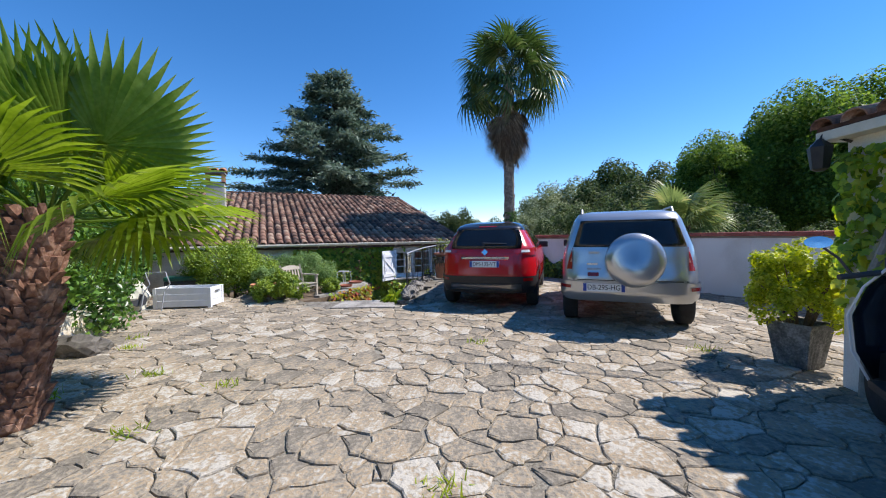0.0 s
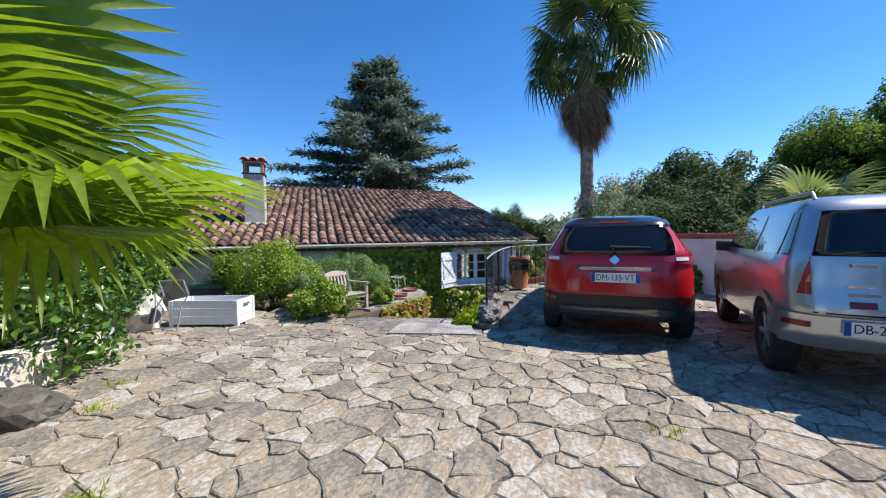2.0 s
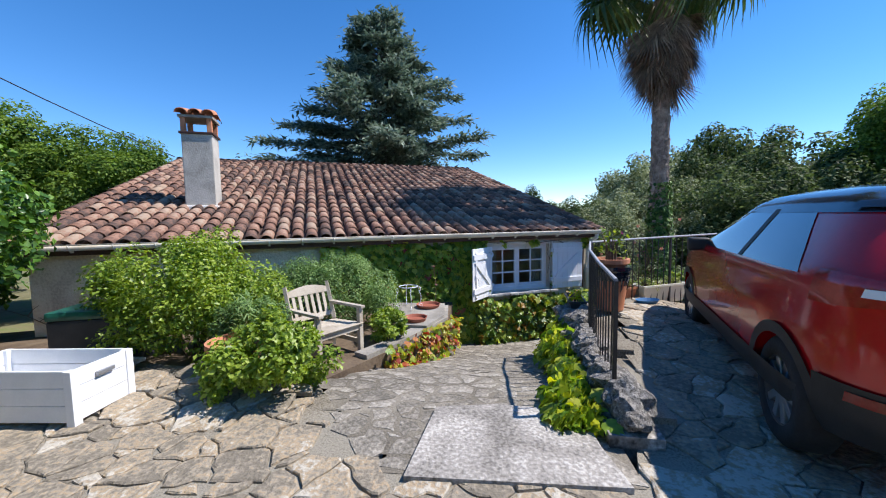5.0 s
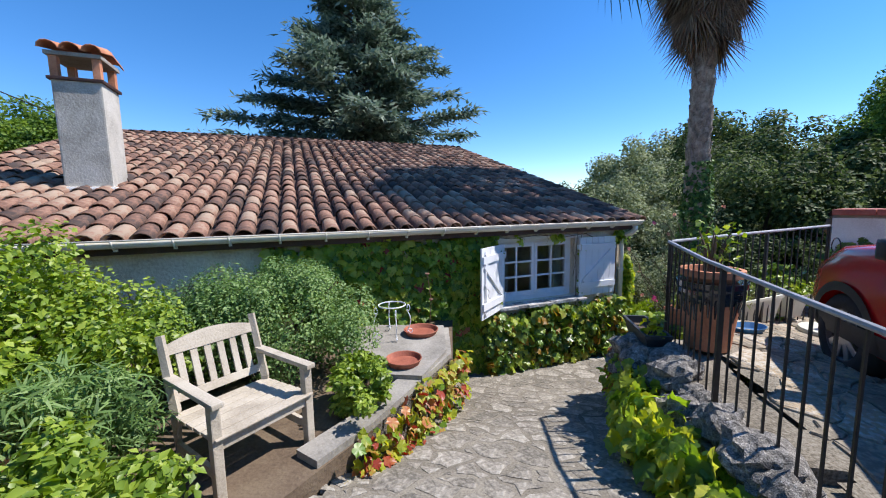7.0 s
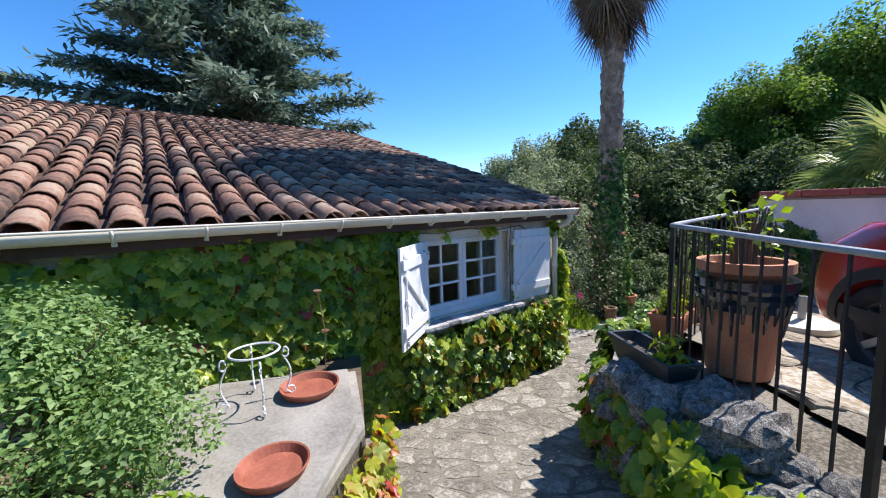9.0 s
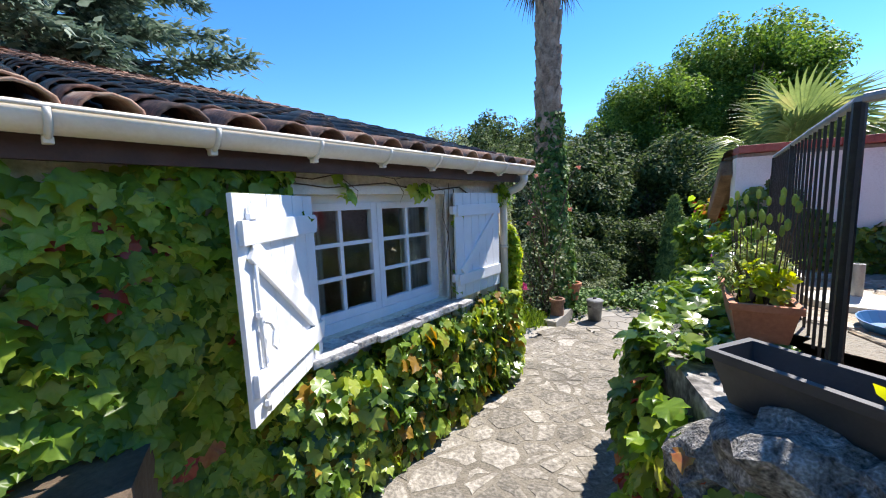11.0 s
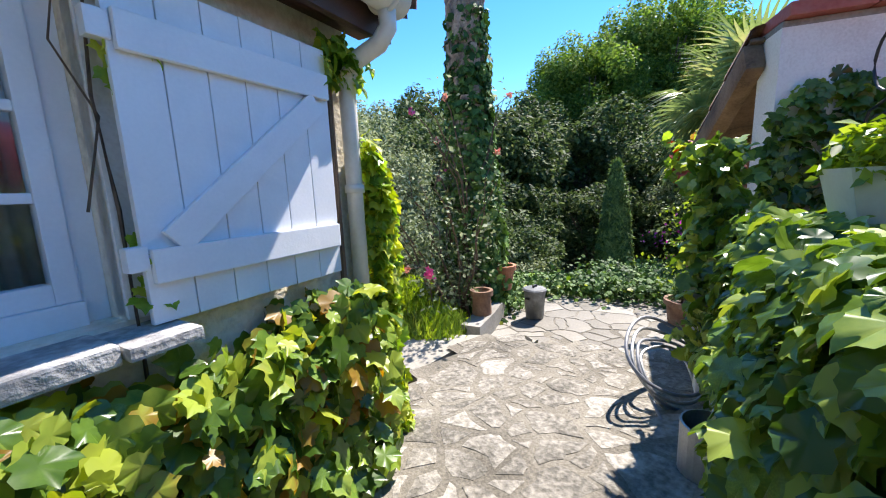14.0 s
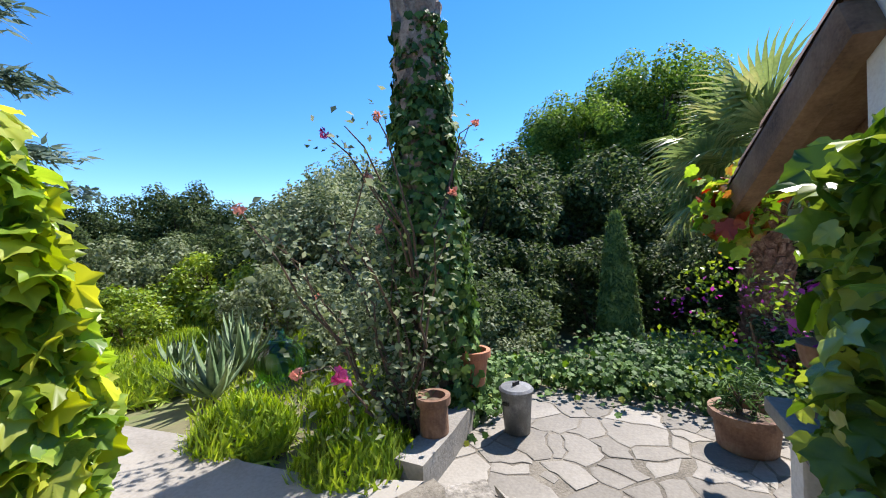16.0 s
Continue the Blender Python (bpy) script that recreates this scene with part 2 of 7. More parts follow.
M_SILVER = material("silver_car_paint", [(0.47, 0.48, 0.49), (0.54, 0.55, 0.56)], 0.28, 2, 0, 300, metal=0.75, coat=0.8)
M_TYRE = material("tyre_rubber", [(0.012, 0.012, 0.012), (0.03, 0.03, 0.03)], 0.85, 8, 0.3, 60)
M_BLACKPLASTIC = material("black_plastic", [(0.014, 0.014, 0.015), (0.026, 0.026, 0.027)], 0.55, 8, 0.1, 150)
M_CHROME = material("chrome", [(0.7, 0.7, 0.7), (0.78, 0.78, 0.78)], 0.12, 5, 0, 20, metal=1.0)
M_ALLOY = material("alloy_rim", [(0.45, 0.45, 0.46), (0.55, 0.55, 0.56)], 0.3, 5, 0, 20, metal=0.9)
M_LAMPRED = material("red_lamp_lens", [(0.3, 0.008, 0.01), (0.42, 0.02, 0.02)], 0.15, 30, 0, 60, coat=1.0)
M_PLATE = material("number_plate", [(0.78, 0.78, 0.76), (0.82, 0.82, 0.8)], 0.4, 5, 0, 20)
M_PLATEBLUE = material("plate_blue", [(0.01, 0.05, 0.3), (0.015, 0.06, 0.34)], 0.4, 5, 0, 20)
M_INK = material("plate_ink", [(0.015, 0.015, 0.015), (0.02, 0.02, 0.02)], 0.5, 5, 0, 20)
M_CREAM = material("cream_planter", [(0.56, 0.55, 0.44), (0.66, 0.65, 0.54)], 0.6, 5, 0.1, 60)
M_GREYPLASTIC = material("anthracite_plastic", [(0.03, 0.032, 0.036), (0.05, 0.052, 0.056)], 0.5, 6, 0.1, 90)
M_HOSE = material("grey_hose", [(0.16, 0.17, 0.2), (0.26, 0.27, 0.3)], 0.5, 10, 0.1, 60)
M_BLUE = material("blue_plastic", [(0.02, 0.12, 0.3), (0.03, 0.16, 0.36)], 0.5, 6, 0, 40)
M_CURTAIN = material("lace_curtain", [(0.45, 0.42, 0.36), (0.62, 0.59, 0.52)], 0.9, 20, 0.3, 120, translucent=0.4)
M_ROOM = material("room_plaster", [(0.4, 0.36, 0.3), (0.5, 0.46, 0.4)], 0.9, 2, 0.1, 50)
M_CARGLASS = glass("tinted_car_glass", (0.012, 0.014, 0.016), dark=True)
M_PANE = glass("window_pane")
M_DEMIJOHN = glass("green_bottle_glass", (0.25, 0.55, 0.38))


# ---- building helpers ----
def mesh_of(bm, name, smooth=False):
    me = bpy.data.meshes.new(name)
    bm.normal_update()
    bm.to_mesh(me)
    bm.free()
    if smooth:
        me.shade_smooth()
    return me


def part(name, bm, mat, parent=None, label="", smooth=False, m=None):
    """Links a bmesh (or a ready mesh) as one object, under its parent."""
    me = bm if isinstance(bm, bpy.types.Mesh) else mesh_of(bm, name, smooth)
    if mat and not me.materials:
        me.materials.append(mat)
    ob = new(name, me)
    if parent:
        ob.parent = parent
    if m is not None:
        ob.matrix_basis = m
    if label:
        tagged(ob, label)
    return ob


def thing(name, m, label, category, group="", kind=""):
    ob = new(name)
    ob.empty_display_size = 0.1
    ob.matrix_basis = m
    return tagged(ob, label, category, group, kind)


def setting(name, bm, mat, m=None, label="", smooth=False):
    return tagged(part(name, bm, mat, None, "", smooth, m), label, kind="structure")


def add_box(bm, lo, hi, bevel=0.0, m=None):
    lo, hi = Vector(lo), Vector(hi)
    mid, size = (lo + hi) / 2, hi - lo
    r = bmesh.ops.create_cube(bm, size=1, matrix=Matrix.Translation(mid) @ Matrix.Diagonal((*size, 1)))
    vs = r["verts"]
    if bevel:
        es = list({e for v in vs for e in v.link_edges})
        b = bmesh.ops.bevel(bm, geom=es, offset=bevel, segments=2, profile=0.7, affect="EDGES")
        vs = list({v for f in b["faces"] for v in f.verts} | {v for v in vs if v.is_valid})
    if m is not None:
        bmesh.ops.transform(bm, matrix=m, verts=[v for v in vs if v.is_valid])
    return bm


def box(lo, hi, bevel=0.0, m=None):
    return add_box(bmesh.new(), lo, hi, bevel, m)


def add_tube(bm, pts, radii, sides=8, cap=True):
    """A tube through the points."""
    pts = [Vector(p) for p in pts]
    if not isinstance(radii, (list, tuple)):
        radii = [radii] * len(pts)
    rings = []
    for i, p in enumerate(pts):
        d = (pts[min(i + 1, len(pts) - 1)] - pts[max(i - 1, 0)]).normalized()
        q = d.to_track_quat("Z", "Y")
        rings.append([bm.verts.new(p + q @ Vector((radii[i] * math.cos(a), radii[i] * math.sin(a), 0))) for a in (2 * math.pi * k / sides for k in range(sides))])
    for a, b in zip(rings, rings[1:]):
        for k in range(sides):
            bm.faces.new((a[k], a[(k + 1) % sides], b[(k + 1) % sides], b[k]))
    if cap:
        bm.faces.new(rings[0][::-1])
        bm.faces.new(rings[-1])
    return bm


def tube(pts, radii, sides=8, cap=True):
    return add_tube(bmesh.new(), pts, radii, sides, cap)


def add_lathe(bm, profile, sides=24, m=None):
    """Turns a profile of (radius, z) about the z axis."""
    m = m or Matrix()
    rings = [[bm.verts.new(m @ Vector((r * math.cos(2 * math.pi * k / sides), r * math.sin(2 * math.pi * k / sides), z))) for k in range(sides)] for r, z in profile]
    for a, b in zip(rings, rings[1:]):
        for k in range(sides):
            bm.faces.new((a[k], a[(k + 1) % sides], b[(k + 1) % sides], b[k]))
    for ring, flip in ((rings[0], True), (rings[-1], False)):
        bm.faces.new(ring[::-1] if flip else ring)
    return bm


def lathe(profile, sides=24, m=None):
    return add_lathe(bmesh.new(), profile, sides, m)


def array_mesh(name, verts, faces, mat, smooth=False):
    """A mesh from numpy arrays; all faces have the same number of corners."""
    me = bpy.data.meshes.new(name)
    verts, faces = np.asarray(verts, np.float32), np.asarray(faces, np.int32)
    k = faces.shape[1]
    me.vertices.add(len(verts))
    me.vertices.foreach_set("co", verts.ravel())
    me.loops.add(faces.size)
    me.loops.foreach_set("vertex_index", faces.ravel())
    me.polygons.add(len(faces))
    me.polygons.foreach_set("loop_start", np.arange(0, faces.size, k, dtype=np.int32))
    me.update(calc_edges=True)
    if smooth:
        me.shade_smooth()
    me.materials.append(mat)
    return me


LEAF = (np.array([(0, 0, 0), (-.32, .45, .1), (0, 1, -.05), (.32, .45, .1)]), np.array([(0, 2, 1), (0, 3, 2)]))
BLADE = (np.array([(-.07, 0, 0), (.07, 0, 0), (.05, .55, .05), (-.05, .55, .05), (0, 1, -.05)]), np.array([(0, 1, 2), (0, 2, 3), (3, 2, 4)]))


def lobed_leaf():
    """A creeper leaf with three pointed lobes and a toothed edge, creased along its ribs."""
    half = [(0.15, -0.03), (0.32, 0.03), (0.40, 0.19), (0.43, 0.33), (0.55, 0.50), (0.43, 0.54), (0.35, 0.58), (0.31, 0.64), (0.29, 0.76), (0.15, 0.83), (0.09, 0.93)]
    rim = [(0, 0.07)] + half + [(0, 1.04)] + [(-x, y) for x, y in half[::-1]]
    crease = [0.0, 0.02, 0.0, 0.03, 0.05, 0.0, 0.06, 0.08, 0.08, 0.07, 0.05, 0.04, -0.04]
    pts = [(0, 0.36, -0.02)]
    for i, (x, y) in enumerate(rim):
        k = crease[i] if i < len(crease) else crease[len(rim) - i]
        pts.append((x, y, k - 0.32 * x * x - 0.2 * (y - 0.36) ** 2))
    n = len(rim)
    return np.array(pts), np.array([(0, i, i % n + 1) for i in range(1, n + 1)])


LOBED = lobed_leaf()


def scatter(rng, points, ups, size, shape=LEAF, spread=0.6, flip=0.0, droop=None, vary=0.35):
    """Leaves of a shape at the points; ups are the directions that their faces turn to, droop the way that their tips point."""
    pts = np.asarray(points, float)
    n = len(pts)
    z = np.asarray(ups, float) + rng.normal(0, spread, (n, 3))
    z /= np.linalg.norm(z, axis=1, keepdims=True) + 1e-9
    y = rng.normal(0, 1, (n, 3)) if droop is None else np.asarray(droop, float) + rng.normal(0, 0.45, (n, 3))
    y -= z * np.sum(y * z, axis=1, keepdims=True)
    y /= np.linalg.norm(y, axis=1, keepdims=True) + 1e-9
    x = np.cross(y, z)
    s = size * (1 + rng.uniform(-vary, vary, n))
    tv, tf = shape
    v = pts[:, None, :] + s[:, None, None] * (tv[None, :, 0, None] * x[:, None, :] + tv[None, :, 1, None] * y[:, None, :] + tv[None, :, 2, None] * z[:, None, :])
    f = tf[None] + (np.arange(n) * len(tv))[:, None, None]
    return v.reshape(-1, 3), f.reshape(-1, tf.shape[1])


def clump_points(rng, n, clumps, radius):
    """Points in balls about the clump centres, denser at the skin."""
    clumps = np.asarray(clumps, float)
    k = rng.integers(0, len(clumps), n)
    d = rng.normal(0, 1, (n, 3))
    d /= np.linalg.norm(d, axis=1, keepdims=True)
    r = radius * (0.45 + 0.6 * rng.random(n) ** 0.6)
    return clumps[k] + d * r[:, None], d


def crown_mesh(name, seed, size, n, leaf, mat, clumps=60, shape=LEAF, clump=0.2, low=-0.6):
    """A leafy crown in an uneven ellipsoid of half-sizes size about the origin."""
    rng = np.random.default_rng(seed)
    d = rng.normal(0, 1, (clumps * 3, 3))
    d /= np.linalg.norm(d, axis=1, keepdims=True)
    d = d[d[:, 2] > low][:clumps]
    r = rng.uniform(0.5, 0.95, len(d)) * (1 + 0.18 * np.sin(5 * d[:, 0] + seed) * np.cos(4 * d[:, 1]))
    c = d * r[:, None] * np.array(size)
    p, up = clump_points(rng, n, c, clump * float(np.mean(size)))
    v, f = scatter(rng, p, up + np.array((0, 0, .9)), leaf, shape, 0.7)
    return array_mesh(name, v, f, mat)


def tree(name, m, label, category, height, size, mat, seed, n=16000, leaf=0.16, clumps=60, trunk=0.16, clump=0.2, low=-0.6, group="", base=0.35):
    """A tree: trunk with limbs, and a crown of leaves. size: half-sizes of the crown; height: to the crown's middle."""
    rng = np.random.default_rng(seed + 100)
    t = thing(name, m, label, category, group)
    bm = tube([(0, 0, -0.1), (0.04, 0.02, height * 0.35), (0.1, -0.05, height * 0.7), (0.08, 0, height)], [trunk * 1.3, trunk, trunk * 0.8, trunk * 0.3], 8)
    for i in range(9):
        a, e = rng.uniform(0, 6.28), rng.uniform(0.1, 0.8)
        z0 = height * rng.uniform(base, 0.85)
        tip = Vector((math.cos(a) * size[0] * 0.75, math.sin(a) * size[1] * 0.75, height + size[2] * (e - 0.35)))
        st = Vector((0.06, 0, z0))
        add_tube(bm, [st, st.lerp(tip, 0.5) + Vector((0, 0, 0.08 * height)), tip], [trunk * 0.5, trunk * 0.3, trunk * 0.08], 6)
    part("trunk", bm, M_BARK2, t)
    part("crown", crown_mesh("crown", seed, size, n, leaf, mat, clumps, clump=clump, low=low), None, t, m=Matrix.Translation((0, 0, height)))
    return t


def shrub(name, m, label, category, size, mat, seed, n=5000, leaf=0.06, clumps=40, shape=LEAF, clump=0.24, group=""):
    """A shrub from the ground up: stems and foliage. size: half-sizes."""
    rng = np.random.default_rng(seed + 7)
    t = thing(name, m, label, category, group)
    bm = bmesh.new()
    for i in range(8):
        a = rng.uniform(0, 6.28)
        tip = Vector((math.cos(a) * size[0] * 0.6, math.sin(a) * size[1] * 0.6, size[2] * rng.uniform(0.8, 1.6)))
        add_tube(bm, [(0.05 * math.cos(a), 0.05 * math.sin(a), -0.03), tip * 0.5 + Vector((0, 0, 0.1 * size[2])), tip], [0.018, 0.012, 0.004], 5)
    part("stem", bm, M_STEM, t)
    part("foliage", crown_mesh("foliage", seed, size, n, leaf, mat, clumps, shape, clump, -0.75), None, t, m=Matrix.Translation((0, 0, size[2] * 0.95)))
    return t


# ---- the ground ----
HOUSE = pose(0.55, 13.28, 0, 0, 0, 25.6)   # x along the front, y into the house, origin at the front corner by the downpipe
COURT = [(-8, -7), (8, -7), (8, 4), (6.2, 7.3), (2.95, 12.1), (0.35, 11.25), (-0.05, 9.9), (-0.35, 8.6), (-0.62, 7.65), (-0.86, 6.95), (-2.3, 6.95), (-3.3, 8.15), (-5.2, 8.3), (-8, 8.3)]
PATH = [(-2.3, 6.95), (-0.86, 6.95), (-0.72, 7.65), (-0.6, 8.6), (-0.3, 9.9), (0.15, 11.1), (1.6, 11.75), (2.95, 12.45), (2.02, 13.96), (0.62, 13.6), (0.55, 13.28), (-2.3, 11.9), (-2.25, 10.45), (-2.75, 9.2), (-3.3, 8.15)]
SLABS = [(2.02, 13.96), (2.95, 12.45), (4.3, 12.6), (4.7, 13.3), (3.75, 14.95), (2.75, 14.5)]
BED = [(-14, 8.3), (-5.2, 8.3), (-3.3, 8.15), (-2.75, 9.2), (-2.25, 10.45), (-2.3, 12.1), (-10.5, 8.6), (-14, 8.6)]


def path_z(y):
    return float(np.interp(y, [7.6, 8.5, 9.55, 10.5, 11.2, 11.8, 12.3, 13.2], [0, -0.14, -0.4, -0.64, -0.85, -0.95, -1.0, -1.04]))


def ease(t):
    t = min(1.0, max(0.0, t))
    return t * t * (3 - 2 * t)


def court_z(x, y):
    """The court climbs a little towards the corner of the railing."""
    return 0.2 * ease((y - 6.9) / 2.6) * ease((1.7 - x) / 1.2) * ease((10.95 + 0.45 * x - y) / 0.4)


def inside(p, poly):
    x, y, hit = p[0], p[1], False
    for (x0, y0), (x1, y1) in zip(poly, poly[1:] + poly[:1]):
        if (y0 > y) != (y1 > y) and x < (x1 - x0) * (y - y0) / (y1 - y0) + x0:
            hit = not hit
    return hit


def prism(poly, top, bottom, ztop=None):
    bm = bmesh.new()
    a = [bm.verts.new((x, y, ztop(x, y) if ztop else top)) for x, y in poly]
    b = [bm.verts.new((x, y, bottom)) for x, y in poly]
    f = bm.faces.new(a)
    for i in range(len(a)):
        j = (i + 1) % len(a)
        bm.faces.new((a[i], b[i], b[j], a[j]))
    bmesh.ops.triangulate(bm, faces=[f])
    return bm


def sheet_z(x, y):
    """The lie of the garden: a bank on the house's side, lower towards the wood."""
    k = min(1, max(0, (x - 2.5) / 3.0))
    z = -1.2 * (1 - k) - 2.1 * k
    far = max(0, math.hypot(x, y - 10) - 25)
    if -9 < y < 12.6 and -14 < x < 8.5:
        z = -2.6
    return z + 0.05 * noise.noise((x * 0.6, y * 0.6, 0)) + min(1.5, far * 0.01)


axis = [s * (0.6 * i + 0.0022 * i ** 3) for s in (-1, 1) for i in range(0, 62)][::-1]
axis = sorted(set(round(a, 4) for a in axis))
gv = [(x, y + 10, sheet_z(x, y + 10)) for y in axis for x in axis]
k = len(axis)
gf = [(j * k + i, j * k + i + 1, (j + 1) * k + i + 1, (j + 1) * k + i) for j in range(k - 1) for i in range(k - 1)]
tagged(new("ground", array_mesh("ground", gv, gf, M_GROUND, True)), "dry garden soil with patchy grass", kind="structure")
pavement = setting("pavement_court", prism(COURT, -0.005, -2.4), M_JOINT, label="courtyard of irregular flat limestone paving with sandy joints")
bm = bmesh.new()
cells = {}
for i in range(32):
    for j in range(62):
        if all(inside((-1.0 + 0.09 * (i + a), 6.9 + 0.09 * (j + b)), COURT) for a, b in ((0, 0), (1, 0), (1, 1), (0, 1))):
            q = []
            for a, b in ((0, 0), (1, 0), (1, 1), (0, 1)):
                key = (i + a, j + b)
                if key not in cells:
                    x, y = -1.0 + 0.09 * key[0], 6.9 + 0.09 * key[1]
                    cells[key] = bm.verts.new((x, y, court_z(x, y) - 0.004))
                q.append(cells[key])
            bm.faces.new(q)
setting("pavement_rise", bm, M_JOINT, label="sandy bedding of the court's rising corner")
setting("planting_bed", prism(BED, -0.1, -2.4), M_SOIL, label="dark soil bed along the house front")
bm = bmesh.new()
n = 0.16
cells = {}
for i in range(int(6.5 / n)):
    for j in range(int(7.3 / n)):
        x, y = -3.4 + i * n, 6.9 + j * n
        if inside((x + n / 2, y + n / 2), PATH):
            q = []
            for a, b in ((0, 0), (1, 0), (1, 1), (0, 1)):
                key = (i + a, j + b)
                if key not in cells:
                    cells[key] = bm.verts.new((-3.4 + key[0] * n, 6.9 + key[1] * n, path_z(6.9 + key[1] * n) - 0.001))
                q.append(cells[key])
            bm.faces.new(q)
walkway = setting("pavement_path", bm, M_MORTAR, label="sloping garden path of rough limestone set in sandy mortar")
terrace = setting("pavement_terrace", prism(SLABS, -1.202, -2.4), M_MORTAR, label="lower terrace of pale crazy paving slabs")
setting("doorstep_slab", prism([(-2.13, 6.84), (-0.92, 6.86), (-0.98, 7.2), (-1.0, 7.62), (-1.6, 7.72), (-2.05, 7.6)], 0.03, -0.4, lambda x, y: path_z(y) + 0.03), M_STEPSLAB, label="flat pale concrete slab at the head of the path")
LANE = [(0.62, 13.65), (2.0, 13.98), (1.55, 14.4), (1.2, 14.9), (0.9, 15.6), (0.0, 16.8), (-0.9, 18.5), (-1.6, 18.0), (-0.9, 16.6)]
setting("pavement_lane", prism(LANE, -1.06, -1.5), M_SLATE, label="pale worn concrete lane round the house corner")


# ---- the house ----
def wall_with_hole(x0, x1, z0, z1, hx0, hx1, hz0, hz1, y0, y1):
    bm = bmesh.new()
    xs, zs = (x0, hx0, hx1, x1), (z0, hz0, hz1, z1)
    f, b = ([[bm.verts.new((x, y, z)) for x in xs] for z in zs] for y in (y0, y1))
    for j in range(3):
        for i in range(3):
            if i != 1 or j != 1:
                bm.faces.new((f[j][i], f[j][i + 1], f[j + 1][i + 1], f[j + 1][i]))
                bm.faces.new((b[j][i], b[j + 1][i], b[j + 1][i + 1], b[j][i + 1]))
    for i in range(3):
        bm.faces.new((f[0][i], b[0][i], b[0][i + 1], f[0][i + 1]))
        bm.faces.new((f[3][i], f[3][i + 1], b[3][i + 1], b[3][i]))
        bm.faces.new((f[i][0], f[i + 1][0], b[i + 1][0], b[i][0]))
        bm.faces.new((f[i][3], b[i][3], b[i + 1][3], f[i + 1][3]))
    for p, q in (((1, 1), (1, 2)), ((1, 2), (2, 2)), ((2, 2), (2, 1)), ((2, 1), (1, 1))):
        bm.faces.new((f[p[0]][p[1]], b[p[0]][p[1]], b[q[0]][q[1]], f[q[0]][q[1]]))
    bmesh.ops.recalc_face_normals(bm, faces=bm.faces)
    return bm


WX0, WX1, WZ0, WZ1 = -2.42, -1.0, -0.02, 0.91
house = thing("house", HOUSE, "low stone farmhouse with rendered walls under a canal tile roof", "house")
part("front_wall", wall_with_hole(-9.3, 0, -1.6, 1.12, WX0, WX1, WZ0, WZ1, 0, 0.32), M_WALL, house)
bm = bmesh.new()
add_box(bm, (-0.3, 0.32, -1.6), (0, 3.8, 1.1))
add_box(bm, (-0.3, 4.9, -1.6), (0, 13.6, 1.1))
add_box(bm, (-0.3, 3.8, -1.6), (0, 4.9, -0.4))
add_box(bm, (-0.3, 3.8, 0.85), (0, 4.9, 1.1))
g = [bm.verts.new(p) for p in ((-0.3, 0.05, 1.1), (-0.3, 13.6, 1.1), (-0.3, 6.9, 3.28), (0, 0.05, 1.1), (0, 13.6, 1.1), (0, 6.9, 3.28))]
for f in ((0, 1, 2), (5, 4, 3), (0, 2, 5, 3), (1, 4, 5, 2)):
    bm.faces.new([g[i] for i in f])
part("gable_wall", bm, M_WALL, house)
bm = box((-9.3, 0.32, -1.6), (-9.0, 13.6, 1.1))
g = [bm.verts.new(p) for p in ((-9.3, 0.05, 1.1), (-9.3, 13.6, 1.1), (-9.3, 6.9, 3.28), (-9.0, 0.05, 1.1), (-9.0, 13.6, 1.1), (-9.0, 6.9, 3.28))]
for f in ((0, 1, 2), (5, 4, 3), (0, 2, 5, 3), (1, 4, 5, 2)):
    bm.faces.new([g[i] for i in f])
part("gable_wall", bm, M_WALL, house)
part("back_wall", box((-9.0, 13.3, -1.6), (-0.3, 13.6, 1.1)), M_WALL, house)
part("inner_floor", box((-9.0, 0.32, -1.5), (-0.3, 13.3, -1.0)), M_WOOD, house)
part("inner_ceiling", box((-9.0, 0.32, 1.12), (-0.3, 13.3, 1.2)), M_ROOM, house)
part("inner_wall", box((-5.2, 0.33, -1.0), (-5.1, 13.2, 1.11)), M_ROOM, house)
part("inner_wall", box((-5.1, 6.2, -1.0), (-0.31, 6.3, 1.11)), M_ROOM, house)

# roof slopes
RX0, RX1, EY, EZ, RY, RZ = -9.45, 0.12, -0.3, 1.16, 6.9, 3.36
PITCH = math.atan2(RZ - EZ, RY - EY)
SLOPE = math.hypot(RY - EY, RZ - EZ)
bm = bmesh.new()
v = [bm.verts.new(p) for p in ((RX0, EY, EZ - 0.05), (RX1, EY, EZ - 0.05), (RX1, RY, RZ - 0.05), (RX0, RY, RZ - 0.05), (RX0, 2 * RY - EY, EZ - 0.05), (RX1, 2 * RY - EY, EZ - 0.05))]
w = [bm.verts.new(p.co + Vector((0, 0, 0.03))) for p in v]
for f in ((0, 1, 2, 3), (3, 2, 5, 4)):
    bm.faces.new([w[i] for i in f])
    bm.faces.new([v[i] for i in f[::-1]])
for a, b in ((0, 1), (1, 2), (2, 5), (5, 4), (4, 3), (3, 0)):
    bm.faces.new((v[a], v[b], w[b], w[a]))
roof = part("roof", bm, M_UNDER, house)


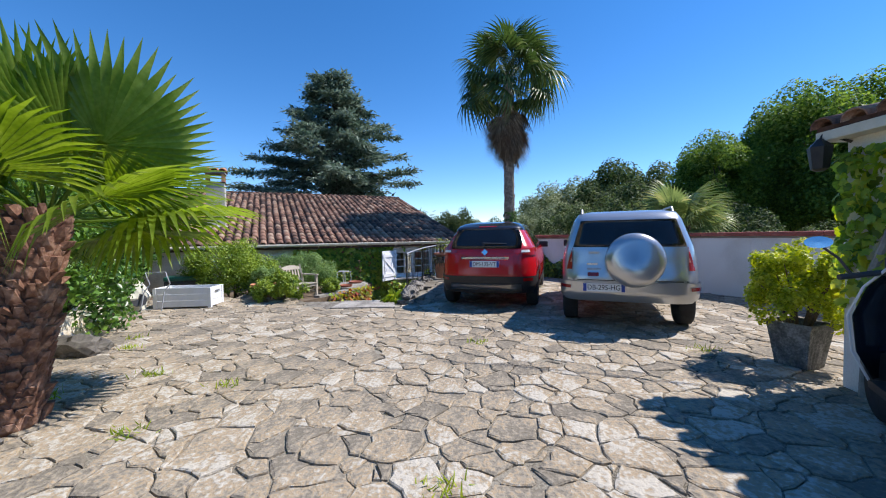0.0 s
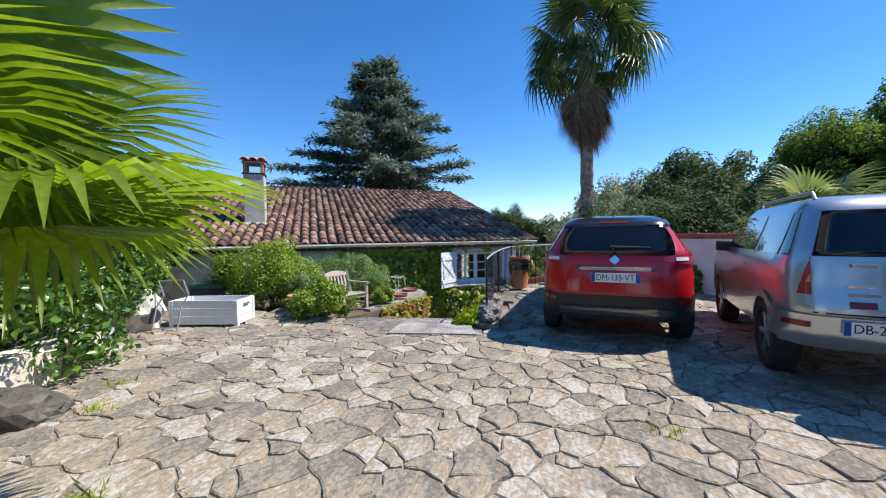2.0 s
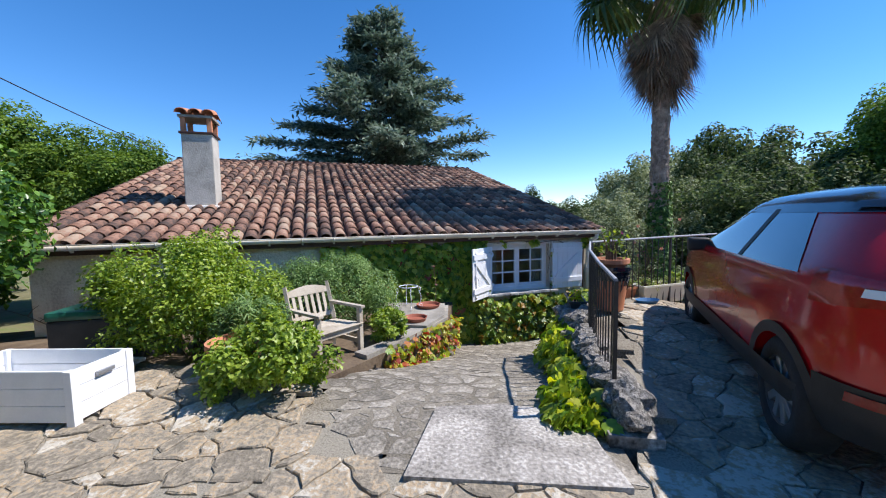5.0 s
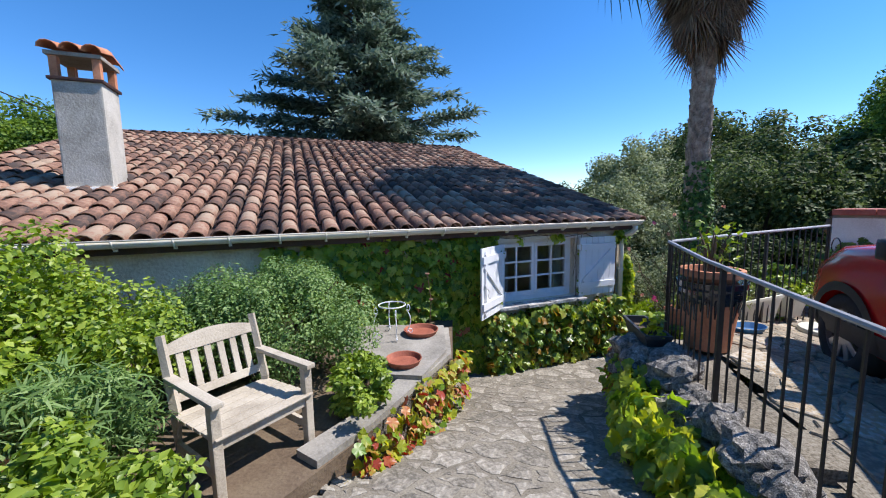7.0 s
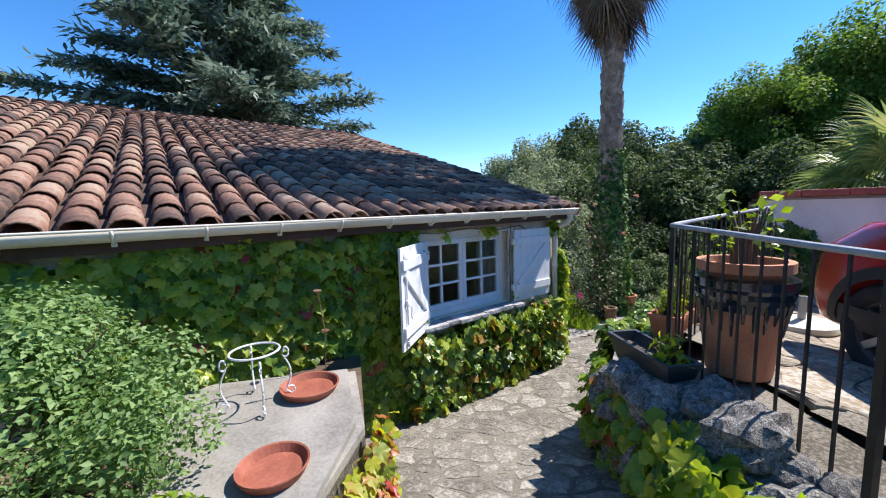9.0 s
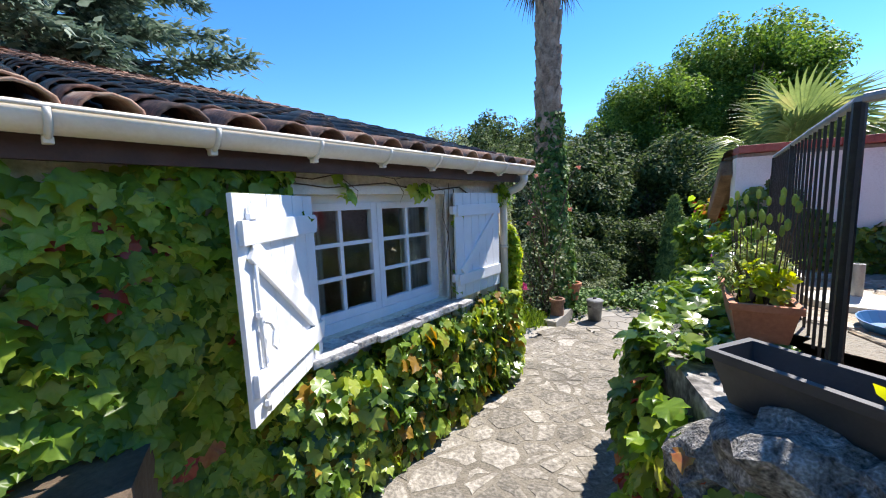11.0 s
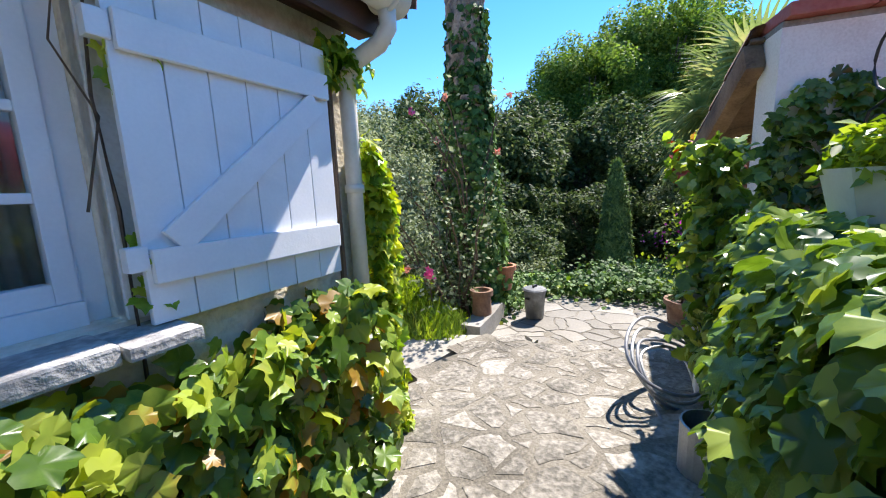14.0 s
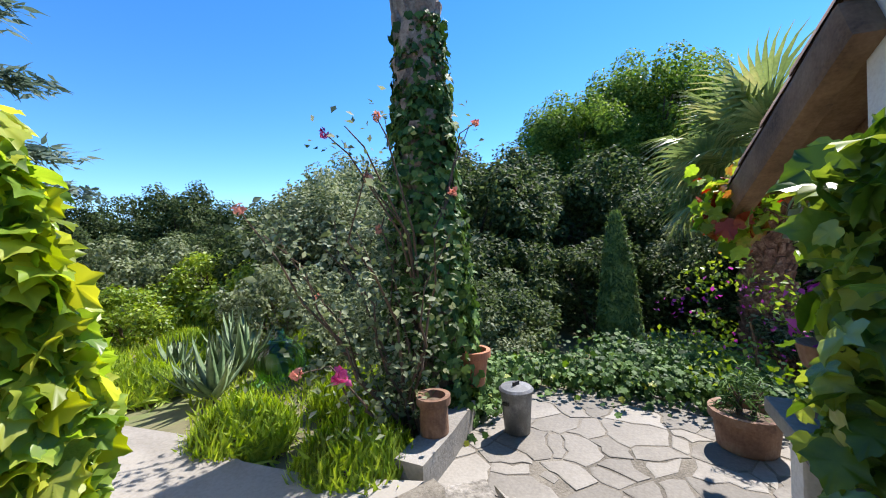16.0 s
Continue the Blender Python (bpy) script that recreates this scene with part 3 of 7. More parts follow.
def tile_mesh(name, mat, r0=0.1, r1=0.08, length=0.44, thick=0.014):
    """A half-round roof tile; y runs up the slope, z out of it."""
    bm = bmesh.new()
    rows = []
    for y, r in ((0, r0), (length, r1)):
        for rr in (r, r - thick):
            rows.append([bm.verts.new((-rr * math.cos(a), y, rr * math.sin(a) * 0.85)) for a in (math.pi * k / 6 for k in range(7))])
    o0, i0, o1, i1 = rows
    for k in range(6):
        bm.faces.new((o0[k], o0[k + 1], o1[k + 1], o1[k]))
        bm.faces.new((i0[k + 1], i0[k], i1[k], i1[k + 1]))
        bm.faces.new((o0[k + 1], o0[k], i0[k], i0[k + 1]))
    me = mesh_of(bm, name, True)
    me.materials.append(mat)
    return me


part("fascia", box((RX0, -0.2, 1.02), (RX1, -0.165, 1.15), 0.004), M_FASCIA, house, "dark brown fascia board")
part("soffit", box((RX0, -0.165, 1.08), (RX1, -0.002, 1.11)), M_FASCIA, house)
# half-round gutter with brackets
bm = bmesh.new()
ring = []
for x in np.linspace(RX0, RX1 - 0.05, 2):
    ring.append([bm.verts.new((x, -0.285 + r * math.cos(a), 1.165 + r * math.sin(a))) for r, seq in ((0.075, range(9)), (0.068, range(8, -1, -1))) for a in (math.pi + math.pi * k / 8 for k in seq)])
for i in range(18):
    j = (i + 1) % 18
    bm.faces.new((ring[0][i], ring[1][i], ring[1][j], ring[0][j]))
bm.faces.new(ring[1])
bm.faces.new(ring[0][::-1])
gutter = part("gutter", bm, M_GUTTER, house, "cream plastic half-round gutter", True)
bm = bmesh.new()
add_tube(bm, [(RX0, -0.362, 1.168), (RX1 - 0.05, -0.362, 1.168)], 0.009, 8)
part("gutter_bead", bm, M_GUTTER, gutter, smooth=True)
clip = None
for i in range(20):
    x = RX1 - 0.16 - i * 0.48
    if clip is None:
        bm = bmesh.new()
        prof = [(-0.285 + 0.081 * math.cos(a), 1.163 + 0.081 * math.sin(a)) for a in (math.pi + math.pi * k / 10 for k in range(11))]
        add_tube(bm, [(0, y, z) for y, z in prof], 0.011, 6)
        add_box(bm, (-0.014, -0.3, 1.062), (0.014, -0.26, 1.085), 0.004)
        clip = mesh_of(bm, "gutter_clip", True)
        clip.materials.append(M_GUTTER)
    part("gutter_clip", clip, None, gutter, m=Matrix.Translation((x, 0, 0)))
bm = tube([(-0.02, -0.285, 1.1), (-0.02, -0.285, 1.03), (-0.03, -0.24, 0.97), (-0.05, -0.12, 0.92), (-0.06, -0.07, 0.86), (-0.06, -0.06, 0.75), (-0.06, -0.06, -1.02)], 0.04, 12)
pipe = part("downpipe", bm, M_GUTTER, house, "cream downpipe", True)
for z in (0.34, -0.62, 0.86, -0.2):
    part("pipe_collar", lathe([(0.04, -0.02), (0.047, -0.02), (0.047, 0.02), (0.04, 0.02)], 14, Matrix.Translation((-0.06, -0.06, z))), M_GUTTER, pipe, smooth=True)
part("old_pipe", tube([(-0.16, -0.04, 0.9), (-0.16, -0.04, -0.3), (-0.15, -0.04, -1.0)], 0.016, 8), M_WOOD, house)

# the window
bm = bmesh.new()
fy0, fy1 = 0.1, 0.16
window = part("window_frame", (lambda b: [add_box(b, lo, hi, 0.004) for lo, hi in (
    ((WX0, fy0, WZ0), (WX0 + 0.06, fy1, WZ1)), ((WX1 - 0.06, fy0, WZ0), (WX1, fy1, WZ1)),
    ((WX0 + 0.06, fy0, WZ1 - 0.055), (WX1 - 0.06, fy1, WZ1)), ((WX0 + 0.06, fy0 - 0.03, WZ0), (WX1 - 0.06, fy1, WZ0 + 0.07)))] and b)(bm), M_WHITE, house, "white painted casement frame")
mid = (WX0 + WX1) / 2
for x0, x1 in ((WX0 + 0.06, mid), (mid, WX1 - 0.06)):
    b = bmesh.new()
    z0, z1 = WZ0 + 0.07, WZ1 - 0.055
    for lo, hi in (((x0 + 0.002, fy0 - 0.012, z0), (x0 + 0.055, fy1 - 0.02, z1)), ((x1 - 0.055, fy0 - 0.012, z0), (x1 - 0.002, fy1 - 0.02, z1)),
                   ((x0 + 0.055, fy0 - 0.012, z0), (x1 - 0.055, fy1 - 0.02, z0 + 0.06)), ((x0 + 0.055, fy0 - 0.012, z1 - 0.05), (x1 - 0.055, fy1 - 0.02, z1))):
        add_box(b, lo, hi, 0.005)
    xm = (x0 + x1) / 2
    add_box(b, (xm - 0.014, fy0 - 0.006, z0 + 0.06), (xm + 0.014, fy1 - 0.03, z1 - 0.05), 0.004)
    for i in (1, 2):
        z = z0 + 0.06 + (z1 - z0 - 0.11) * i / 3
        add_box(b, (x0 + 0.055, fy0 - 0.004, z - 0.014), (x1 - 0.055, fy1 - 0.03, z + 0.014), 0.004)
    sash = part("sash", b, M_WHITE, window)
    for a, c in ((x0 + 0.05, xm - 0.01), (xm + 0.01, x1 - 0.05)):
        for i in range(3):
            zz = z0 + 0.055 + (z1 - z0 - 0.105) * i / 3
            g = part("pane", box((a, 0.115, zz), (c, 0.119, zz + (z1 - z0 - 0.1) / 3)), M_PANE, window)
            g.visible_shadow = False
# stone sill of rough flags
rng = np.random.default_rng(5)
x = WX0 - 0.08
while x < WX1 + 0.02:
    wd = rng.uniform(0.16, 0.36)
    b = box((x, -0.17 - rng.uniform(0, 0.05), -0.07 - rng.uniform(0, .012)), (min(x + wd, WX1 + 0.1) - 0.005, 0.14, -0.026 - rng.uniform(0, .01)), 0.009)
    part("sill_stone", b, M_SILL, house)
    x += wd
part("lintel", box((WX0 - 0.15, -0.012, WZ1 + 0.0), (WX1 + 0.15, 0.05, WZ1 + 0.06), 0.01), M_WHITEWALL, house, "pale rendered band over the window")
part("reveal", box((WX1, -0.012, WZ0), (WX1 + 0.1, 0.07, WZ1), 0.012), M_WHITEWALL, house)


def shutter(m, label, face=-1):
    """A ledged and braced board shutter, hinged at x = 0; y is its inner face."""
    t = thing("window_shutter", m, label, "shutter", "window shutters")
    w, h = 0.75, 0.945
    y0, y1 = (-0.024, 0.0) if face < 0 else (0.022, 0.046)
    for i in range(6):
        part("board", box((i * w / 6 + 0.001, 0, 0), ((i + 1) * w / 6 - 0.002, 0.022, h), 0.004), M_WHITE, t)
    for z in (0.12, 0.74):
        part("ledge", box((0.015, y0, z), (w - 0.015, y1, z + 0.1), 0.005), M_WHITE, t)
    a = math.atan2(0.49, w - 0.16)
    part("brace", box((0, y0 + 0.001, -0.045), (math.hypot(0.49, w - 0.16), y1 - 0.001, 0.045), 0.004, Matrix.Translation((0.08, 0, 0.23)) @ Matrix.Rotation(-a, 4, "Y")), M_WHITE, t)
    for z in (0.16, 0.76):
        part("hinge", box((-0.04, -0.01, z), (0.012, 0.03, z + 0.07), 0.006), M_WHITE, t, "white painted iron hinge")
    return t


# the left leaf stands half open, the right one lies back on the wall
s1 = shutter(HOUSE @ pose(-2.38, -0.09, -0.05, 0, 0, 180 + 36), "white painted board shutter standing half open by the window", 1)
s2 = shutter(HOUSE @ pose(-0.975, -0.095, -0.03, 0, 0, 0), "white painted board shutter folded back against the wall")

bm = tube([(0.66, 0.036, 0.03), (0.66, 0.036, 0.9)], 0.009, 8)
rod = part("bolt_rod", bm, M_WHITE, s1, "white painted iron bolt rod", True)
part("rod_lever", tube([(0.66, 0.046, 0.42), (0.62, 0.052, 0.4), (0.59, 0.05, 0.36), (0.61, 0.05, 0.3), (0.58, 0.05, 0.27)], 0.007, 6), M_WHITE, rod)
for z in (0.06, 0.44, 0.84):
    part("rod_guide", box((0.635, 0.03, z), (0.685, 0.05, z + 0.025), 0.004), M_WHITE, rod)

# chimney
cx, cy = -7.6, 1.76
cz = EZ + (cy - EY) * math.tan(PITCH)
chim = part("chimney", box((cx - 0.25, cy - 0.25, cz - 0.4), (cx + 0.25, cy + 0.25, cz + 1.33), 0.02), M_CHIMNEY, house, "grey rendered chimney stack")
part("chimney_flashing", box((cx - 0.3, cy - 0.31, cz - 0.14), (cx + 0.3, cy + 0.3, cz - 0.02), 0.03), M_WHITEWALL, chim)
for x in (-0.25, 0.17):
    for y in (-0.25, 0.17):
        part("chimney_post", box((cx + x, cy + y, cz + 1.33), (cx + x + 0.08, cy + y + 0.08, cz + 1.58), 0.005), M_TERRA, chim)
part("chimney_band", box((cx - 0.28, cy - 0.28, cz + 1.29), (cx + 0.28, cy + 0.28, cz + 1.33), 0.01), M_FASCIA, chim)
part("chimney_cap", box((cx - 0.28, cy - 0.28, cz + 1.58), (cx + 0.28, cy + 0.28, cz + 1.63), 0.01), M_CONC, chim)
captile = tile_mesh("cap_tile", M_TERRA, 0.105, 0.1, 0.36)
for sx in (-1, 0, 1):
    part("cap_tile", captile, None, chim, m=pose(cx + sx * 0.21, cy - 0.33, cz + 1.64, 14, 0, 0))
    part("cap_tile", captile, None, chim, m=pose(cx + sx * 0.21, cy + 0.33, cz + 1.64, 14, 0, 180))

# room behind the window
for x, wd in ((-1.33, 0.26), (-2.3, 0.2)):
    b = bmesh.new()
    pts = [(x + wd * i / 24, 0.24 + 0.02 * math.sin(i * 1.7)) for i in range(25)]
    lo = [b.verts.new((px, py, -0.2)) for px, py in pts]
    hi = [b.verts.new((px, py, 0.86)) for px, py in pts]
    for i in range(24):
        b.faces.new((lo[i], lo[i + 1], hi[i + 1], hi[i]))
    tagged(part("curtain", b, M_CURTAIN, None, smooth=True, m=HOUSE), "lace curtain hanging inside the window", "curtain")
b = bmesh.new()
for lo, hi in (((-0.2, 3.8, -0.4), (-0.14, 3.86, 0.85)), ((-0.2, 4.84, -0.4), (-0.14, 4.9, 0.85)), ((-0.2, 4.32, -0.4), (-0.14, 4.38, 0.85)), ((-0.2, 3.86, -0.4), (-0.14, 4.84, -0.34)), ((-0.2, 3.86, 0.79), (-0.14, 4.84, 0.85)), ((-0.19, 3.86, 0.0), (-0.15, 4.84, 0.03)), ((-0.19, 3.86, 0.4), (-0.15, 4.84, 0.43))):
    add_box(b, lo, hi)
part("gable_window", b, M_WHITE, house, "white gable window")

# ---- boundary walls ----
def run_wall(pts, z0, z1, thick):
    """An upright wall along a line; its thickness lies to the right of the way."""
    bm = bmesh.new()
    P = [Vector((x, y, 0)) for x, y in pts]
    off = []
    for i, p in enumerate(P):
        d = (P[min(i + 1, len(P) - 1)] - P[max(i - 1, 0)]).normalized()
        off.append(p + Vector((d.y, -d.x, 0)) * thick)
    rows = []
    for a, b in zip(P, off):
        rows.append([bm.verts.new((q.x, q.y, z)) for q, z in ((a, z0), (a, z1), (b, z1), (b, z0))])
    for r, s in zip(rows, rows[1:]):
        for k in range(4):
            bm.faces.new((r[k], s[k], s[(k + 1) % 4], r[(k + 1) % 4]))
    bm.faces.new(rows[0][::-1])
    bm.faces.new(rows[-1])
    bmesh.ops.recalc_face_normals(bm, faces=bm.faces)
    return bm


PARAPET = [(2.9, 12.2), (4.5, 9.9), (6.15, 7.35), (6.9, 4.2), (7.0, 1.0)]
parapet = setting("wall_parapet", run_wall(PARAPET, -2.4, 1.2, -0.28), M_WHITEWALL, label="white rendered courtyard parapet")
bmc = bmesh.new()
for (x0, y0), (x1, y1) in zip(PARAPET, PARAPET[1:]):
    L = math.hypot(x1 - x0, y1 - y0)
    a = math.degrees(math.atan2(y1 - y0, x1 - x0))
    nn = max(1, round(L / 0.42))
    for i in range(nn):
        t0 = i / nn
        px, py = x0 + (x1 - x0) * t0, y0 + (y1 - y0) * t0
        b = box((0.004, -0.07, -0.03), (L / nn - 0.004, 0.36, 0.05), 0.015)
        part("coping_tile", b, M_REDCOPE, parapet, m=pose(px, py, 1.27, 0 + random.uniform(-1, 1), 0, a))
part("coping_bed", run_wall([(x, y) for x, y in PARAPET], 1.2, 1.235, -0.3), M_CONC, parapet)

# retaining wall beside the path, with boulders along its top
RETAIN = [(-0.92, 7.25), (-0.86, 8.0), (-0.76, 8.9), (-0.62, 9.9), (-0.45, 10.6), (-0.05, 11.05), (0.7, 11.42), (1.6, 11.8), (2.9, 12.3)]
retain = setting("wall_retaining", run_wall(RETAIN, -2.0, 0.08, 0.32), M_ROCK, label="rough grey stone retaining wall")


def rock_mesh(name, seed, mat, s=(1, 1, 0.7)):
    bm = bmesh.new()
    bmesh.ops.create_icosphere(bm, subdivisions=3, radius=1)
    for v in bm.verts:
        d = v.co.normalized()
        k = 1 + 0.4 * noise.noise(d * 1.3 + Vector((seed * 3.7, 0, 0))) + 0.34 * abs(noise.noise(d * 2.7 + Vector((0, seed, 0)))) - 0.3 * abs(noise.noise(d * 5 + Vector((seed, 0, 2)))) + 0.1 * noise.noise(d * 9)
        v.co = Vector((d.x * k * s[0], d.y * k * s[1], d.z * k * s[2]))
    me = mesh_of(bm, name)
    me.materials.append(mat)
    return me


rocks = [rock_mesh("boulder", i, M_ROCK) for i in range(5)]
rng = np.random.default_rng(11)


def along(pts, t):
    """A point and heading at the distance t along a line."""
    for (x0, y0), (x1, y1) in zip(pts, pts[1:]):
        L = math.hypot(x1 - x0, y1 - y0)
        if t <= L:
            return x0 + (x1 - x0) * t / L, y0 + (y1 - y0) * t / L, math.atan2(y1 - y0, x1 - x0)
        t -= L
    return x1, y1, math.atan2(y1 - y0, x1 - x0)


d = 0.1
while True:
    q = along(RETAIN, d)
    if d > 3.4:
        break
    s = rng.uniform(0.09, 0.19)
    part("boulder", rocks[int(rng.integers(0, 5))], None, retain, m=pose(q[0] + 0.17 + rng.uniform(-.05, .05), q[1] + rng.uniform(-.03, .03), 0.09 + s * 0.45, rng.uniform(-20, 20), rng.uniform(-20, 20), rng.uniform(0, 360)) @ Matrix.Diagonal((s, s * rng.uniform(.8, 1.2), s, 1)))
    d += s * 1.75
for i in range(30):
    x, y, a = along(RETAIN, 1.9 + 2.1 * rng.random())
    s = rng.uniform(0.12, 0.24)
    z = path_z(y + 0.1) + 0.05 + rng.random() * (0.0 - path_z(y + 0.1))
    part("wall_rock", rocks[i % 5], None, retain, m=pose(x + 0.1 + 0.03 * rng.normal(), y, z, rng.uniform(-25, 25), rng.uniform(-25, 25), rng.uniform(0, 360)) @ Matrix.Diagonal((s, s * 1.2, s * 1.1, 1)))
# packed edge of the court under the railing
setting("wall_edge", run_wall([(-0.72, 7.5), (-0.66, 8.1), (-0.62, 8.6)], -0.6, 0.085, 0.3), M_JOINT, label="packed sandy edge of the court")
setting("wall_edge_upper", run_wall([(-0.62, 8.6), (-0.5, 9.4), (-0.24, 10.33)], -0.6, 0.165, 0.34), M_JOINT, label="packed sandy edge of the court")
# concrete kerb on the bed's side of the path
KERB = [(-2.98, 8.8), (-2.75, 9.2), (-2.25, 10.45), (-2.32, 11.25)]
setting("kerb", run_wall(KERB, -1.6, -0.05, -0.2), M_CONC, label="low weathered concrete kerb beside the path")
setting("ledge", prism([(-3.2, 9.9), (-2.48, 9.85), (-2.3, 10.45), (-2.38, 11.22), (-3.6, 11.22)], -0.012, -0.6), M_CONC, label="concrete ledge against the house wall")

# ---- cars ----
def hull_point(car, th, z, off=0.0):
    """A point of the body: slices at each height are rounded rectangles, th runs round from the rear middle."""
    Z, W, Y0, Y1 = car["z"], car["w"], car["rear"], car["front"]
    w, y0, y1 = (float(np.interp(z, Z, a)) for a in (W, Y0, Y1))
    n, k = car["n"], car["m"]
    c, s = math.cos(th), math.sin(th)
    x = w * math.copysign(abs(s) ** (2 / n), s)
    half = (y1 - y0) / 2
    y = (y0 + y1) / 2 - half * math.copysign(abs(c) ** (2 / k), c)
    v = Vector((x, y, z))
    if off:
        e = Vector((math.copysign(abs(s) ** (2 - 2 / n), s) / max(w, .1), -math.copysign(abs(c) ** (2 - 2 / k), c) * k / n / max(half, .1), 0)).normalized()
        v += e * off
    return v


def theta_at(car, x, z):
    """The angle at which the rear of the body reaches the half-breadth x."""
    w = float(np.interp(z, car["z"], car["w"]))
    n = car["n"]
    k = min(1.0, abs(x) / w) ** (n / 2)
    return math.copysign(math.asin(k), x)


def theta_side(car, y, z, side):
    y0, y1 = (float(np.interp(z, car["z"], a)) for a in (car["rear"], car["front"]))
    n = car["m"]
    k = ((y0 + y1) / 2 - y) / ((y1 - y0) / 2)
    c = math.copysign(min(1.0, abs(k)) ** (n / 2), k)
    return side * math.acos(max(-1, min(1, c)))


def hull(car, name):
    bm = bmesh.new()
    rings = []
    zs = np.linspace(car["z"][0], car["z"][-1], 30)
    ths = []
    for k in range(144):
        ths.append(2 * math.pi * (k + 0.5) / 144)
    for z in zs:
        rings.append([bm.verts.new(hull_point(car, t, float(z))) for t in ths])
    for a, b in zip(rings, rings[1:]):
        for k in range(144):
            bm.faces.new((a[k], a[(k + 1) % 144], b[(k + 1) % 144], b[k]))
    bm.faces.new(rings[-1])
    bm.faces.new(rings[0][::-1])
    return bm


def cut_wells(bm, ys, r, R):
    """Cuts the wheel wells through the body."""
    ob = new("cut_body", mesh_of(bm, "cut_body", True))
    made = [ob]
    for y in ys:
        tool = new("cut_tool", mesh_of(lathe([(R, -1.2), (R, 1.2)], 40, pose(0, y, r, 0, 90, 0)), "cut_tool"))
        mod = ob.modifiers.new("cut", "BOOLEAN")
        mod.operation, mod.object, mod.solver = "DIFFERENCE", tool, "EXACT"
        made.append(tool)
    me = bpy.data.meshes.new_from_object(ob.evaluated_get(bpy.context.evaluated_depsgraph_get()))
    for o in made:
        bpy.data.objects.remove(o)
    me.materials.clear()
    me.shade_smooth()
    me.set_sharp_from_angle(angle=radians(40))
    return me


def rear_patch(car, edge, off=0.006, nx=14, nz=8):
    """A sheet on the rear: edge(v) gives z, left x, right x for v from 0 to 1."""
    bm = bmesh.new()
    rows = []
    for j in range(nz + 1):
        z, xl, xr = edge(j / nz)
        rows.append([bm.verts.new(hull_point(car, theta_at(car, xl + (xr - xl) * i / nx, z), z, off)) for i in range(nx + 1)])
    for a, b in zip(rows, rows[1:]):
        for i in range(nx):
            bm.faces.new((a[i], a[i + 1], b[i + 1], b[i]))
    r = bmesh.ops.solidify(bm, geom=bm.faces[:], thickness=-0.004)
    return bm


def side_patch(car, edge, side, off=0.006, nx=14, nz=6):
    bm = bmesh.new()
    rows = []
    for j in range(nz + 1):
        z, ya, yb = edge(j / nz)
        rows.append([bm.verts.new(hull_point(car, theta_side(car, ya + (yb - ya) * i / nx, z, side), z, off)) for i in range(nx + 1)])
    for a, b in zip(rows, rows[1:]):
        for i in range(nx):
            q = (a[i], a[i + 1], b[i + 1], b[i])
            bm.faces.new(q[::-1] if side > 0 else q)
    bmesh.ops.recalc_face_normals(bm, faces=bm.faces)
    return bm


def wrap_patch(car, side, z0, z1, x_in, y_out, off=0.008, n=12, taper=0.0, curve=0.0):
    """A lamp that runs round the rear corner."""
    bm = bmesh.new()
    rows = []
    for j in range(9):
        v = j / 8
        z = z0 + (z1 - z0) * v
        t0 = theta_at(car, x_in + taper * v, z)
        t1 = abs(theta_side(car, y_out, z, 1))
        rows.append([bm.verts.new(hull_point(car, side * (t0 + (t1 - t0) * i / n), z + curve * (1 - 2 * v) * (1 - i / n) ** 1.5, off)) for i in range(n + 1)])
    for a, b in zip(rows, rows[1:]):
        for i in range(n):
            bm.faces.new((a[i], a[i + 1], b[i + 1], b[i]))
    bmesh.ops.recalc_face_normals(bm, faces=bm.faces)
    return bm


def wheel(car_ob, x, y, r, w, side, spokes):
    """A tyre with a spoked rim."""
    m = pose(x, y, r, 0, 90 * side, 0)
    prof = [(r * 0.62, -w / 2), (r * 0.9, -w / 2), (r * 0.985, -w * 0.38), (r, -w * 0.2), (r, w * 0.2), (r * 0.985, w * 0.38), (r * 0.9, w / 2), (r * 0.64, w / 2), (r * 0.62, w * 0.3)]
    t = part("wheel", lathe(prof, 32, m), M_TYRE, car_ob, "black tyre on an alloy rim", True)
    bm = lathe([(r * 0.64, w * 0.1), (r * 0.66, w * 0.46), (r * 0.6, w * 0.45), (r * 0.57, w * 0.2), (0.03, w * 0.18)], 32, m)
    part("rim", bm, M_GREYPLASTIC, t, smooth=True)
    for i in range(spokes):
        a = 360 / spokes * i
        part("spoke", box((-0.026, 0.03, w * 0.24), (0.026, r * 0.62, w * 0.42), 0.008, m @ pose(0, 0, 0, 0, 0, a)), M_ALLOY, t)
    part("hub_cap", lathe([(0.05, w * 0.2), (0.05, w * 0.4), (0.03, w * 0.43)], 16, m), M_ALLOY, t)


